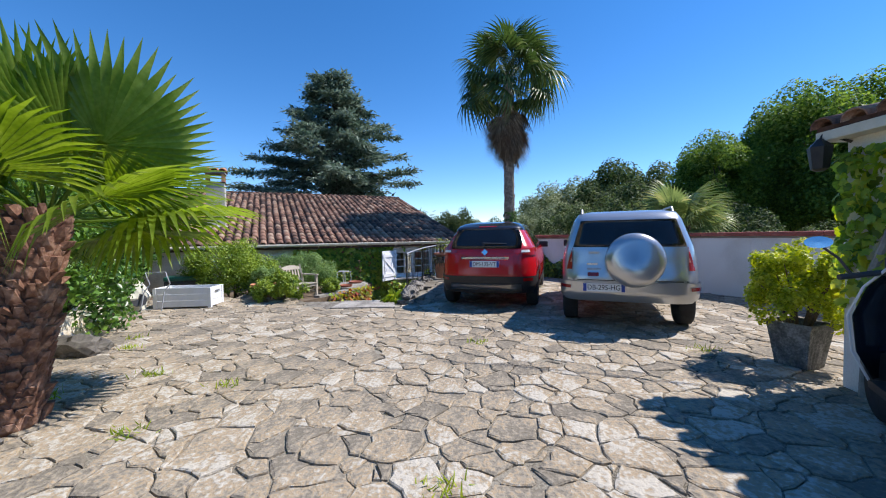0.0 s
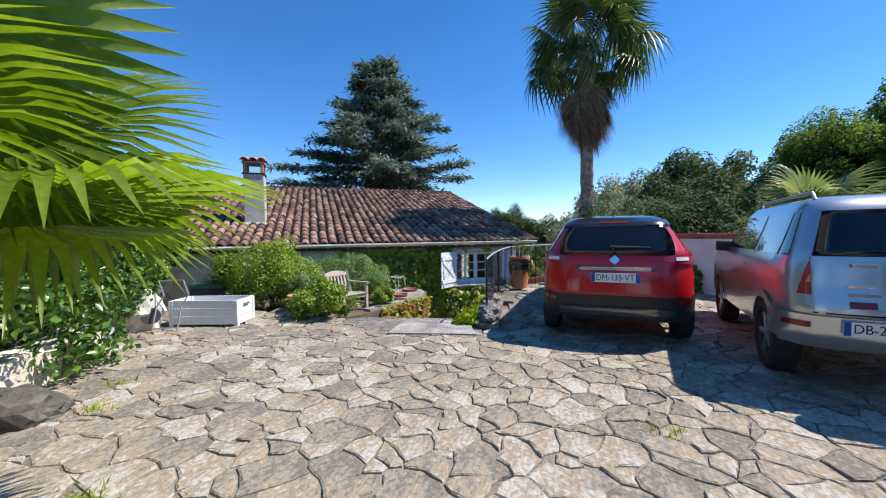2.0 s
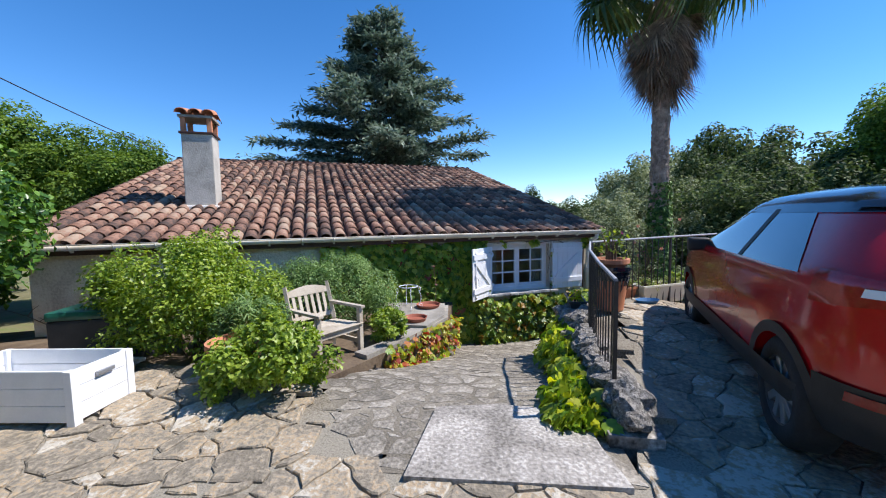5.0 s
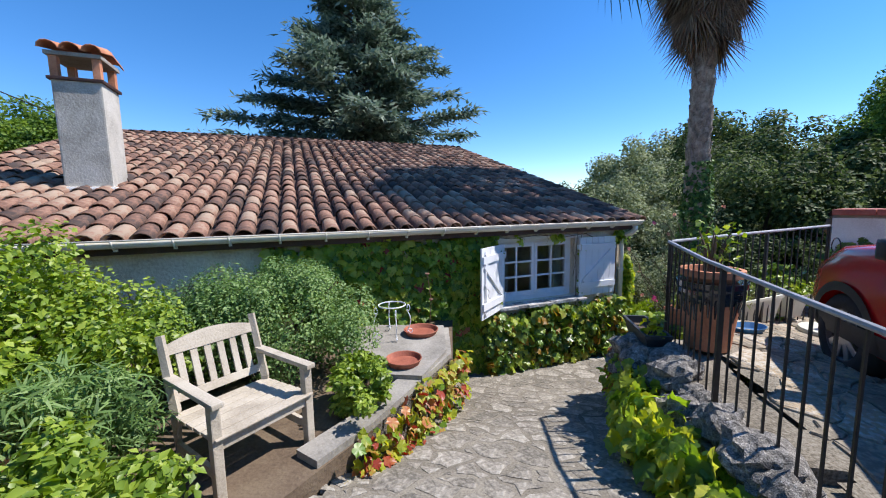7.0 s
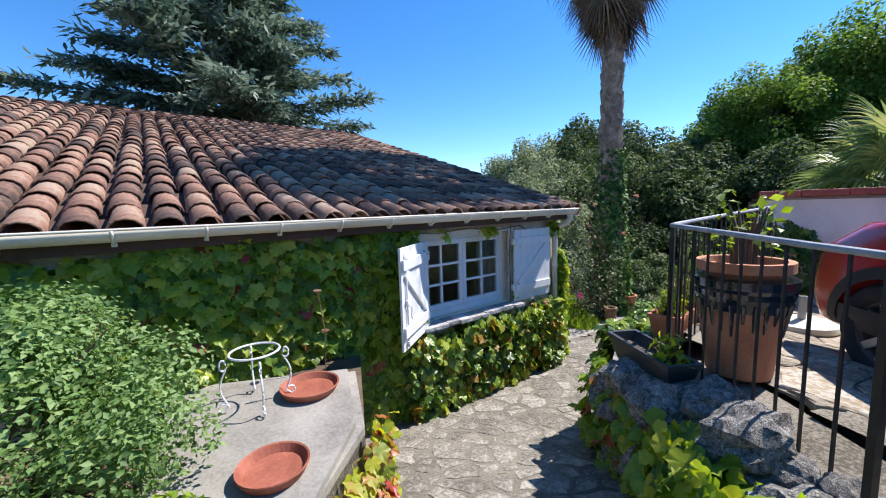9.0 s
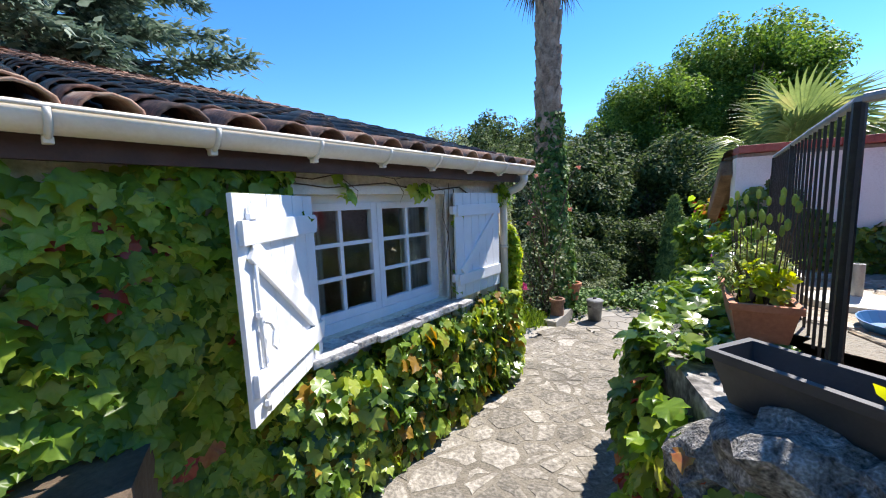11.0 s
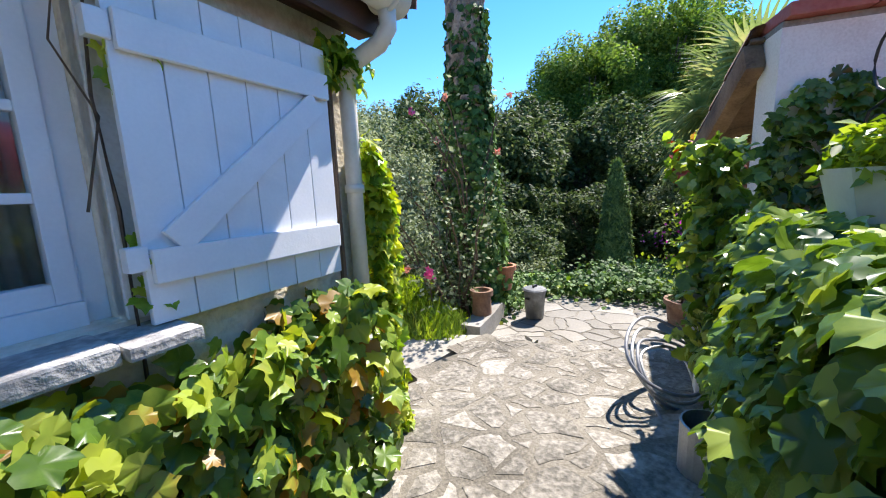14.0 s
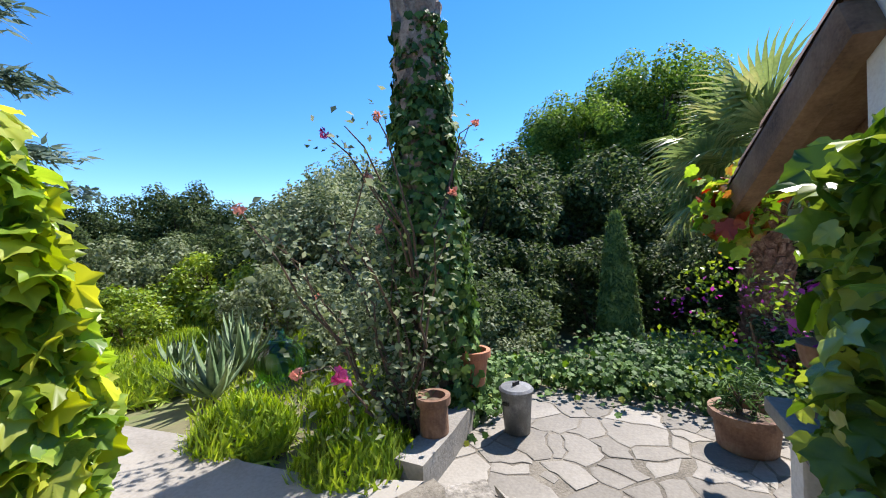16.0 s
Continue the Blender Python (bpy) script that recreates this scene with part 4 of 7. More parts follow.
def number_plate(car_ob, text, m):
    p = part("number_plate", box((-0.26, -0.004, -0.055), (0.26, 0.004, 0.055), 0.003), M_PLATE, car_ob, "white rear number plate", m=m)
    for x in (-0.258, 0.216):
        part("plate_band", box((x, -0.0055, -0.053), (x + 0.042, -0.0035, 0.053)), M_PLATEBLUE, p)
    cu = bpy.data.curves.new("plate_text", "FONT")
    cu.body, cu.size, cu.align_x, cu.align_y, cu.extrude = text, 0.098, "CENTER", "CENTER", 0.0008
    ob = new("plate_text", cu)
    dg = bpy.context.evaluated_depsgraph_get()
    me = bpy.data.meshes.new_from_object(ob.evaluated_get(dg))
    bpy.data.objects.remove(ob)
    me.materials.clear()
    me.materials.append(M_INK)
    wide = max(v.co.x for v in me.vertices) - min(v.co.x for v in me.vertices)
    part("plate_text", me, None, p, m=pose(0, -0.006, 0, 90, 0, 0) @ Matrix.Diagonal((0.40 / wide, 1, 1, 1)))
    return p


def arch(car, car_ob, y, r, R, side, mat, name="wheel_arch"):
    """A raised band round a wheel opening."""
    bm = bmesh.new()
    rows = []
    for k in range(17):
        a = math.pi * k / 16
        row = []
        for rad in (R - 0.012, R + 0.06):
            z = r + rad * math.sin(a)
            th = theta_side(car, y + rad * math.cos(a), max(z, car["z"][0]), side)
            row.append(bm.verts.new(hull_point(car, th, max(z, car["z"][0]), 0.016)))
        rows.append(row)
    for p, q in zip(rows, rows[1:]):
        bm.faces.new((p[0], p[1], q[1], q[0]))
    bmesh.ops.recalc_face_normals(bm, faces=bm.faces)
    part(name, bm, mat, car_ob, smooth=True)


M_NAVYROOF = material("black_roof_paint", [(0.012, 0.013, 0.017), (0.02, 0.021, 0.026)], 0.2, 3, 0, 40, coat=0.6)
# red crossover
RED = dict(n=4.4, m=9.0, z=[0.30, 0.42, 0.60, 0.80, 1.0, 1.08, 1.2, 1.35, 1.47, 1.53, 1.565],
           w=[0.865, 0.885, 0.89, 0.89, 0.865, 0.845, 0.77, 0.68, 0.6, 0.53, 0.36],
           rear=[0.12, 0.03, 0.0, 0.02, 0.06, 0.09, 0.17, 0.30, 0.42, 0.58, 1.0],
           front=[4.05, 4.1, 4.1, 4.05, 3.75, 3.2, 2.95, 2.6, 2.3, 2.1, 1.7])
mred = pose(0.72, 6.43, 0.02, 0.6, 0, -17.2)
car = thing("red_car", mred, "shiny red compact crossover car parked on the paving", "car")
part("body", cut_wells(hull(RED, "body"), (0.72, 3.3), 0.33, 0.375), M_RED, car)
part("window_surround", rear_patch(RED, lambda v: (1.08 + 0.37 * v, -(0.62 + 0.04 * math.sin(3.14 * v) - 0.1 * v), 0.62 + 0.04 * math.sin(3.14 * v) - 0.1 * v), 0.012), M_NAVYROOF, car, smooth=True)
part("rear_window", rear_patch(RED, lambda v: (1.105 + 0.325 * v, -(0.56 + 0.05 * math.sin(3.14 * v) - 0.1 * v), 0.56 + 0.05 * math.sin(3.14 * v) - 0.1 * v), 0.019), M_CARGLASS, car, "dark tinted rear window", True)
part("lower_bumper", wrap_patch(RED, 1, 0.295, 0.6, 0.0, 0.36, 0.018), M_BLACKPLASTIC, car, "black plastic bumper", True)
part("lower_bumper", wrap_patch(RED, -1, 0.295, 0.6, 0.0, 0.36, 0.018), M_BLACKPLASTIC, car, "black plastic bumper", True)
part("skid_plate", rear_patch(RED, lambda v: (0.35 + 0.12 * v, -0.62 + 0.12 * (1 - v) * 0 - 0.0, 0.62), 0.03, 16, 3), M_ALLOY, car, "silver skid plate", True)
for s in (-1, 1):
    lamp = part("tail_lamp", wrap_patch(RED, s, 0.95, 1.12, 0.50, 0.45, 0.02, curve=0.06), M_LAMPRED, car, "red tail lamp", True)
    # white strip painted for the light reflected in the red lens
    part("lamp_band", wrap_patch(RED, s, 1.015, 1.055, 0.62, 0.22, 0.025), M_PLATE, lamp)
    part("reflector", rear_patch(RED, lambda v: (0.52 + 0.05 * v, s * 0.72 - 0.07, s * 0.72 + 0.07), 0.026, 4, 2), M_LAMPRED, car)
    part("side_window", side_patch(RED, lambda v: (1.07 + 0.36 * v, 0.62 + 0.35 * v, 2.85 - 0.55 * v), s), M_CARGLASS, car, "tinted side windows", True)
    part("sill_trim", side_patch(RED, lambda v: (0.31 + 0.15 * v, 0.45, 3.7), s, 0.012), M_BLACKPLASTIC, car)
    mirror = part("mirror", box((-0.1, -0.06, -0.07), (0.1, 0.06, 0.07), 0.03, pose(s * 0.91, 2.75, 1.07)), M_BLACKPLASTIC, car, "black door mirror", True)
    for y in (0.72, 3.3):
        arch(RED, car, y, 0.33, 0.36, s, M_BLACKPLASTIC)
        wheel(car, s * 0.775, y, 0.33, 0.2, s, 10)
    part("pillar", side_patch(RED, lambda v: (1.07 + 0.36 * v, 1.55 - 0.05 * v, 1.63 - 0.05 * v), s, 0.01), M_BLACKPLASTIC, car)
part("chrome_bar", rear_patch(RED, lambda v: (0.895 + 0.045 * v, -0.42, 0.42), 0.022, 12, 2), M_CHROME, car, "chrome strip over the plate", True)
part("badge", box((-0.035, -0.006, -0.035), (0.035, 0.004, 0.035), 0.004, pose(0, 0.05, 1.02, -12, 0, 0) @ pose(0, 0, 0, 0, 45, 0) @ Matrix.Diagonal((1.25, 1, 1.25, 1))), M_CHROME, car)
part("wiper", tube([(-0.02, 0.09, 1.13), (-0.05, 0.1, 1.17), (0.38, 0.13, 1.16)], [0.024, 0.018, 0.01], 8), M_BLACKPLASTIC, car)
part("spoiler", wrap_patch(RED, 1, 1.43, 1.50, 0.0, 0.62, 0.03), M_NAVYROOF, car, smooth=True)
part("spoiler", wrap_patch(RED, -1, 1.43, 1.50, 0.0, 0.62, 0.03), M_NAVYROOF, car, smooth=True)
part("brake_light", rear_patch(RED, lambda v: (1.462 + 0.02 * v, -0.16, 0.16), 0.036, 4, 1), M_LAMPRED, car)
bm = bmesh.new()
rings = []
for z in np.linspace(1.40, 1.568, 8):
    rings.append([bm.verts.new(hull_point(RED, 2 * math.pi * k / 48, min(float(z), 1.565), 0.006) + Vector((0, 0, 0.004))) for k in range(48)])
for a, b in zip(rings, rings[1:]):
    for k in range(48):
        bm.faces.new((a[k], a[(k + 1) % 48], b[(k + 1) % 48], b[k]))
bm.faces.new(rings[-1])
part("roof_panel", bm, M_NAVYROOF, car, "glossy black roof", True)
part("aerial", tube([(0, 0.9, 1.54), (0, 0.74, 1.62)], [0.008, 0.004], 6), M_BLACKPLASTIC, car)
number_plate(car, "DM-135-VT", mred.inverted() @ mred @ pose(0, -0.016, 0.815, -4, 0, 0))

# silver off-roader with a spare wheel on the tailgate
SIL = dict(n=5.5, m=13.0, z=[0.38, 0.5, 0.7, 0.9, 1.05, 1.15, 1.35, 1.52, 1.60, 1.64],
           w=[0.845, 0.86, 0.865, 0.865, 0.845, 0.81, 0.745, 0.69, 0.64, 0.50],
           rear=[0.10, 0.02, 0.0, 0.05, 0.07, 0.09, 0.17, 0.25, 0.34, 0.6],
           front=[3.78, 3.85, 3.85, 3.8, 3.6, 2.9, 2.6, 2.35, 2.2, 1.9])
msil = pose(2.45, 4.87, 0.02, 0, 0, -22)
car = thing("silver_car", msil, "silver compact off-road car with a covered spare wheel", "car")
part("body", cut_wells(hull(SIL, "body"), (0.72, 3.0), 0.34, 0.385), M_SILVER, car)
part("rear_window", rear_patch(SIL, lambda v: (1.13 + 0.37 * v, -(0.69 - 0.10 * v), 0.69 - 0.10 * v)), M_CARGLASS, car, "dark tinted rear window", True)
for s in (-1, 1):
    part("bumper", wrap_patch(SIL, s, 0.42, 0.66, 0.0 if s > 0 else 0.0, 0.45, 0.035), M_SILVER, car, "silver bumper", True)
    lamp = part("tail_lamp", wrap_patch(SIL, s, 0.82, 1.12, 0.70, 0.14, 0.012), M_LAMPRED, car, "tall red tail lamp", True)
    part("lamp_band", wrap_patch(SIL, s, 0.92, 0.99, 0.70, 0.12, 0.016), M_PEACH, lamp)
    part("reflector", rear_patch(SIL, lambda v: (0.56 + 0.045 * v, s * 0.76 - 0.06, s * 0.76 + 0.06), 0.045, 4, 2), M_LAMPRED, car)
    part("side_window", side_patch(SIL, lambda v: (1.13 + 0.37 * v, 0.28 + 0.12 * v, 1.15 - 0.02 * v), s), M_CARGLASS, car, "tinted side window", True)
    part("side_window", side_patch(SIL, lambda v: (1.13 + 0.37 * v, 1.27, 2.75 - 0.4 * v), s), M_CARGLASS, car, "tinted side window", True)
    part("mirror", box((-0.1, -0.06, -0.07), (0.1, 0.06, 0.07), 0.03, pose(s * 0.88, 2.5, 1.14)), M_BLACKPLASTIC, car, "black door mirror", True)
    part("roof_rail", tube([(s * 0.58, 0.45, 1.60), (s * 0.58, 0.52, 1.67), (s * 0.58, 2.0, 1.67), (s * 0.58, 2.07, 1.60)], 0.015, 8), M_GREYMETAL, car)
    part("door_handle", box((-0.015, -0.08, -0.015), (0.02, 0.08, 0.015), 0.008, pose(s * 0.85, 1.45, 0.98)), M_SILVER, car)
    for y in (0.72, 3.0):
        arch(SIL, car, y, 0.34, 0.37, s, M_SILVER)
        wheel(car, s * 0.755, y, 0.34, 0.2, s, 5)
part("spare_wheel_cover", lathe([(0.27, -0.1), (0.335, -0.085), (0.355, -0.03), (0.355, 0.03), (0.33, 0.085), (0.25, 0.115), (0.0, 0.125)], 48, pose(0.07, -0.075, 0.96, 90, 0, 0)), M_SILVER, car, "round silver spare wheel cover", True)
part("third_lamp", rear_patch(SIL, lambda v: (0.735 + 0.05 * v, -0.50, -0.36), 0.02, 4, 2), M_LAMPRED, car)
part("gate_seam", rear_patch(SIL, lambda v: (0.675 + 0.012 * v, -0.7, 0.7), 0.003, 14, 1), M_BLACKPLASTIC, car)
part("tail_handle", box((-0.07, -0.012, -0.015), (0.07, 0.01, 0.015), 0.008, pose(-0.42, 0.055, 1.06)), M_SILVER, car)
part("badge", box((-0.07, -0.004, -0.01), (0.07, 0.004, 0.01), 0.003, pose(-0.44, 0.042, 0.9)), M_CHROME, car)
part("badge", box((-0.09, -0.004, -0.012), (0.09, 0.004, 0.012), 0.003, pose(-0.42, 0.036, 0.83)), M_GREYMETAL, car)
number_plate(car, "DB-295-HG", pose(-0.30, -0.045, 0.585, 0, 0, 0))

# ---- the fan palms ----
def fan_mesh(name, seed, mat, radius=0.8, segs=44, span=300, fold=0.10, stalk=0.7, droop=0.25, split=0.55, width=1.0):
    """A fan leaf: stalk along y from the origin, then a pleated fan with pointed fingers."""
    rng = np.random.default_rng(seed)
    V, F = [], []

    def add(vs, fs):
        o = len(V)
        V.extend(vs)
        F.extend([tuple(o + i for i in f) for f in fs])
    add([(-0.02, 0, 0), (0.02, 0, 0), (0.01, stalk, 0.0), (-0.01, stalk, 0.0), (0, 0, -0.02), (0, stalk, -0.012)], [(0, 1, 2), (0, 2, 3), (1, 4, 5), (1, 5, 2), (4, 0, 3), (4, 3, 5)])
    half = math.radians(span) / 2
    da = 2 * half / segs
    for i in range(segs):
        a = -half + (i + 0.5) * da
        L = radius * (1 - 0.25 * (abs(a) / half) ** 2) * rng.uniform(0.93, 1.05)
        up = 0.12 * math.cos(a)
        pts = []
        for t in (0.04, split, 0.8, 1.0):
            r = L * t
            z = up * r - droop * max(0, t - 0.35) ** 2 * L * (1 + abs(a)) + rng.normal(0, 0.006)
            wd = da * 0.5 * (r if t <= split else L * split * (1 - (t - split) / (1 - split)) * 0.95 + 0.004) * width
            c, s = math.cos(a), math.sin(a)
            ctr = (s * r, stalk + c * r, z - fold * wd)
            pts.append((ctr, (s * r + c * wd, stalk + c * r - s * wd, z + fold * wd * 3), (s * r - c * wd, stalk + c * r + s * wd, z + fold * wd * 3)))
        vs, fs = [], []
        for ctr, rt, lt in pts:
            vs += [ctr, rt, lt]
        for j in range(3):
            o, q = 3 * j, 3 * j + 3
            fs += [(o, o + 1, q + 1), (o, q + 1, q), (o + 2, o, q), (o + 2, q, q + 2)]
        add(vs, fs)
    return array_mesh(name, V, F, mat)


def trunk_mesh(name, seed, height, r0, r1, mat, lean=(0, 0), scale_every=0.09, proud=0.03, around=11):
    """A palm trunk clad with the stubs of old leaves."""
    rng = np.random.default_rng(seed)
    bm = tube([(lean[0] * t, lean[1] * t, height * t) for t in (-0.02, .1, .25, .4, .55, .7, .85, 1)], [r0 + (r1 - r0) * t for t in (0, .1, .25, .4, .55, .7, .85, 1)], 18)
    z, k = 0.0, 0
    while z < height:
        t = z / height
        r = r0 + (r1 - r0) * t
        for i in range(around):
            a = 2 * math.pi * (i + 0.5 * (k % 2)) / around + rng.normal(0, 0.14)
            w = 2 * math.pi * r / around * rng.uniform(0.4, 0.72)
            h = scale_every * rng.uniform(1.0, 2.6)
            e, p = Vector((math.cos(a), math.sin(a), 0)), Vector((-math.sin(a), math.cos(a), 0))
            c = Vector((lean[0] * t, lean[1] * t, z))
            o = proud * rng.uniform(0.3, 1.9)
            vs = [bm.verts.new(q) for q in (c + e * (r - 0.01) + p * w, c + e * (r - 0.01) - p * w, c + e * (r + o) + Vector((0, 0, h)) - p * w * 0.45, c + e * (r + o) + Vector((0, 0, h)) + p * w * 0.45, c + e * (r - 0.02) + Vector((0, 0, h * 1.05)) - p * w * 0.5, c + e * (r - 0.02) + Vector((0, 0, h * 1.05)) + p * w * 0.5, c + e * (r + o * 0.75) + Vector((0, 0, h * 0.45)))]
            for f in ((0, 1, 6), (1, 2, 6), (2, 3, 6), (3, 0, 6), (3, 2, 4, 5), (1, 4, 2), (0, 3, 5)):
                bm.faces.new([vs[j] for j in f])
        z += scale_every
        k += 1
    me = mesh_of(bm, name)
    me.materials.append(mat)
    return me


def frond_pose(base, az, el, twist=0, scale=1.0):
    """Points a frond's stalk to the compass angle az (degrees from +x) and elevation el."""
    return Matrix.Translation(base) @ Matrix.Rotation(radians(az - 90), 4, "Z") @ Matrix.Rotation(radians(el), 4, "X") @ Matrix.Rotation(radians(twist), 4, "Y") @ Matrix.Diagonal((scale, scale, scale, 1))


def fan_palm(name, m, label, height, r0, r1, leaves, radius, stalk, mat, trunkmat, seed, skirt=0, low=-35, lean=(0, 0), segs=40, droop=0.3, scale_every=0.1, proud=0.03, around=11):
    rng = np.random.default_rng(seed)
    t = thing(name, m, label, "palm tree")
    part("trunk", trunk_mesh("trunk", seed, height, r0, r1, trunkmat, lean, scale_every, proud, around), None, t)
    fans = [fan_mesh("fan_leaf", seed + i, mat, radius, segs, 250 + 30 * i, 0.12, stalk, droop * (1 + i * 0.4)) for i in range(3)]
    top = Vector((lean[0], lean[1], height))
    for i in range(leaves):
        k = (i + 0.5) / leaves
        el = 74 - (74 - low) * k ** 0.85 + rng.normal(0, 5)
        part("fan_leaf", fans[i % 3], None, t, m=frond_pose(top + Vector((0, 0, -0.25 * k)), i * 137.5 + rng.normal(0, 9), el, rng.normal(0, 18), rng.uniform(0.85, 1.1)))
    if skirt:
        dead = [fan_mesh("dry_leaf", seed + 50 + i, M_DEAD, radius * 1.1, 22, 110, 0.2, stalk * 0.9, 0.15, 0.4) for i in range(2)]
        for i in range(skirt):
            k = i / skirt
            part("dry_leaf", dead[i % 2], None, t, m=frond_pose(top + Vector((0, 0, -0.3 - 1.2 * k)), i * 137.5 + rng.normal(0, 9), -70 - 14 * k + rng.normal(0, 4), rng.normal(0, 30), rng.uniform(0.8, 1.1)))
    return t


fan_palm("tall_fan_palm", pose(2.71, 14.95, -1.4), "tall fan palm with a skirt of dry brown fronds", 9.0, 0.205, 0.155, 42, 1.0, 1.35, M_FAN2, M_PALMTRUNK, 3, skirt=80, low=-30, segs=26, droop=0.8, scale_every=0.13, proud=0.03, around=8)
young = fan_palm("fan_palm", pose(-3.15, 2.6, 0), "young fan palm with broad bright green leaves and shaggy trunk", 1.5, 0.175, 0.135, 0, 0.85, 0.75, M_FAN, M_BARK, 9, segs=48, droop=0.22, scale_every=0.055, proud=0.04, lean=(0.22, 0.1), around=12)
fan_palm("garden_fan_palm", pose(9.0, 14.0, -2.1), "fan palm with pale drooping leaves on a thick trunk", 3.6, 0.34, 0.3, 34, 1.05, 0.95, M_FAN3, M_BARK, 15, low=-28, segs=36, droop=0.45, scale_every=0.11, proud=0.05)

fans = [fan_mesh("fan_leaf", 90 + i, M_FAN, 0.86, 46, 240 + 30 * i, 0.12, 0.72, 0.2 + 0.12 * i, 0.68, 1.04) for i in range(3)]
for i, (az, el, tw, sc) in enumerate(((350, 66, 10, 0.8), (-18, 14, 22, 0.85), (43, 4, -12, 0.93), (62, 30, 25, 0.9), (105, 62, 20, 1.0), (150, 55, -20, 1.0), (185, 35, 10, 0.95), (215, 62, 0, 0.95), (240, 25, 20, 0.9), (262, 58, -25, 0.95), (285, 30, 35, 0.8), (70, -5, 0, 0.85), (130, 10, 10, 0.9), (170, -15, 0, 0.9), (200, 80, 0, 0.9), (310, 72, 30, 0.85), (75, 8, -20, 0.9))):
    part("fan_leaf", fans[i % 3], None, young, m=frond_pose((0.25, 0.1, 1.48), az, el, tw, sc))

def facing_fan(hub, stalk_way, face, scale, stalk=0.72):
    """A fan held upright: its blade starts at hub and looks along face."""
    y = Vector(stalk_way).normalized()
    z = Vector(face)
    z = (z - y * z.dot(y)).normalized()
    x = y.cross(z)
    r = Matrix((x, y, z)).transposed().to_4x4()
    return Matrix.Translation(hub) @ r @ Matrix.Diagonal((scale, scale, scale, 1)) @ Matrix.Translation((0, -stalk, 0))


part("fan_leaf", fans[2], None, young, m=facing_fan((0.63, 0.16, 2.05), (0.42, 0.05, 0.62), (0.7, -0.62, -0.25), 0.95))

# ---- trees round about ----
SPRAY = (np.array([(-.06, 0, 0), (.06, 0, 0), (.16, .35, -.03), (.05, .62, 0), (0, 1, -.08), (-.05, .6, 0), (-.16, .3, -.03)]), np.array([(0, 1, 2), (0, 2, 3), (0, 3, 5), (0, 5, 6), (5, 3, 4)]))


def cedar(m, height, spread, seed):
    """A cedar: long level boughs, each with flat plates of needle sprays and gaps between."""
    rng = np.random.default_rng(seed)
    t = thing("cedar_tree", m, "large dark blue-green cedar with layered flat boughs", "tree")
    bm = tube([(0, 0, -0.2), (0.1, 0, height * 0.3), (-0.1, 0.1, height * 0.6), (0.1, 0, height)], [0.5, 0.36, 0.2, 0.03], 10)
    pts, ups, way = [], [], []
    for i in range(150):
        k = 0.14 + 0.84 * (i / 150) ** 0.95
        z = height * k
        a = i * 2.4 + rng.normal(0, 0.35)
        shape = float(np.interp(k, [0.1, 0.3, 0.45, 0.6, 0.78, 0.9, 1.0], [0.78, 0.8, 0.74, 0.5, 0.36, 0.24, 0.1]))
        R = spread * shape * rng.choice([0.5, 0.65, 0.8, 0.95, 1.15]) * rng.uniform(0.85, 1.1) + 0.3
        if math.cos(a) < -0.6 and 0.36 < k < 0.5:
            R *= 1.15
        lift = R * rng.uniform(0.12, 0.42)
        st, en = Vector((0, 0, z)), Vector((math.cos(a) * R, math.sin(a) * R, z + lift * 0.75))
        md = st.lerp(en, 0.5) + Vector((0, 0, lift * 0.3))
        add_tube(bm, [st, md, en], [0.1 * (1.1 - k) + 0.02, 0.05, 0.012], 5, False)
        side, out = Vector((-math.sin(a), math.cos(a), 0)), Vector((math.cos(a), math.sin(a), 0))
        for j in range(int(9 + 3.2 * R)):
            u = 0.28 + 0.74 * rng.random() ** 0.8
            c = st.lerp(md, u * 2) if u < 0.5 else md.lerp(en, u * 2 - 1)
            sgn = rng.choice([-1, 1])
            L = 0.26 * R * (1.15 - u) * rng.uniform(0.3, 1.0) + 0.15
            tip = c + (side * sgn * 0.85 + out * 0.5) * L + Vector((0, 0, -0.1 * L))
            n = int(12 + 24 * L)
            w = rng.random(n)[:, None]
            q = np.array(c) * (1 - w) + np.array(tip) * w + rng.normal(0, 1, (n, 3)) * np.array((0.24, 0.24, 0.1))
            pts.append(q)
            ups.append(np.tile((0, 0, 1.0), (n, 1)))
            way.append(np.tile(tuple((side * sgn * 0.6 + out).normalized() + Vector((0, 0, -0.25))), (n, 1)))
    part("trunk", bm, M_BARK2, t)
    v, f = scatter(rng, np.concatenate(pts), np.concatenate(ups), 0.36, SPRAY, 0.5, droop=np.concatenate(way))
    part("crown", array_mesh("crown", v, f, M_CEDAR), None, t)


cedar(pose(-7.2, 25, -1.4), 13.4, 7.0, 21)

oak = tree("holm_oak", pose(11, 27, -2.1), "dense dark evergreen oak", "tree", 3.0, (3.3, 3.3, 3.1), M_DARKLEAF, 31, 30000, 0.17, 110, 0.2, 0.2, -0.9, group="wood behind the garden")
olive = tree("olive_tree", pose(5.4, 24, -2.1), "silvery grey-green olive tree", "tree", 2.4, (2.8, 2.8, 2.4), M_OLIVE, 32, 30000, 0.13, 110, 0.16, 0.2, -0.9, group="wood behind the garden")
bright = tree("plane_tree", pose(22.4, 21.6, -2.1), "tall leafy bright green tree", "tree", 7.6, (4.3, 4.3, 4.9), M_PLANE, 33, 90000, 0.18, 190, 0.3, 0.2, -0.9, group="wood behind the garden")
rng = np.random.default_rng(77)
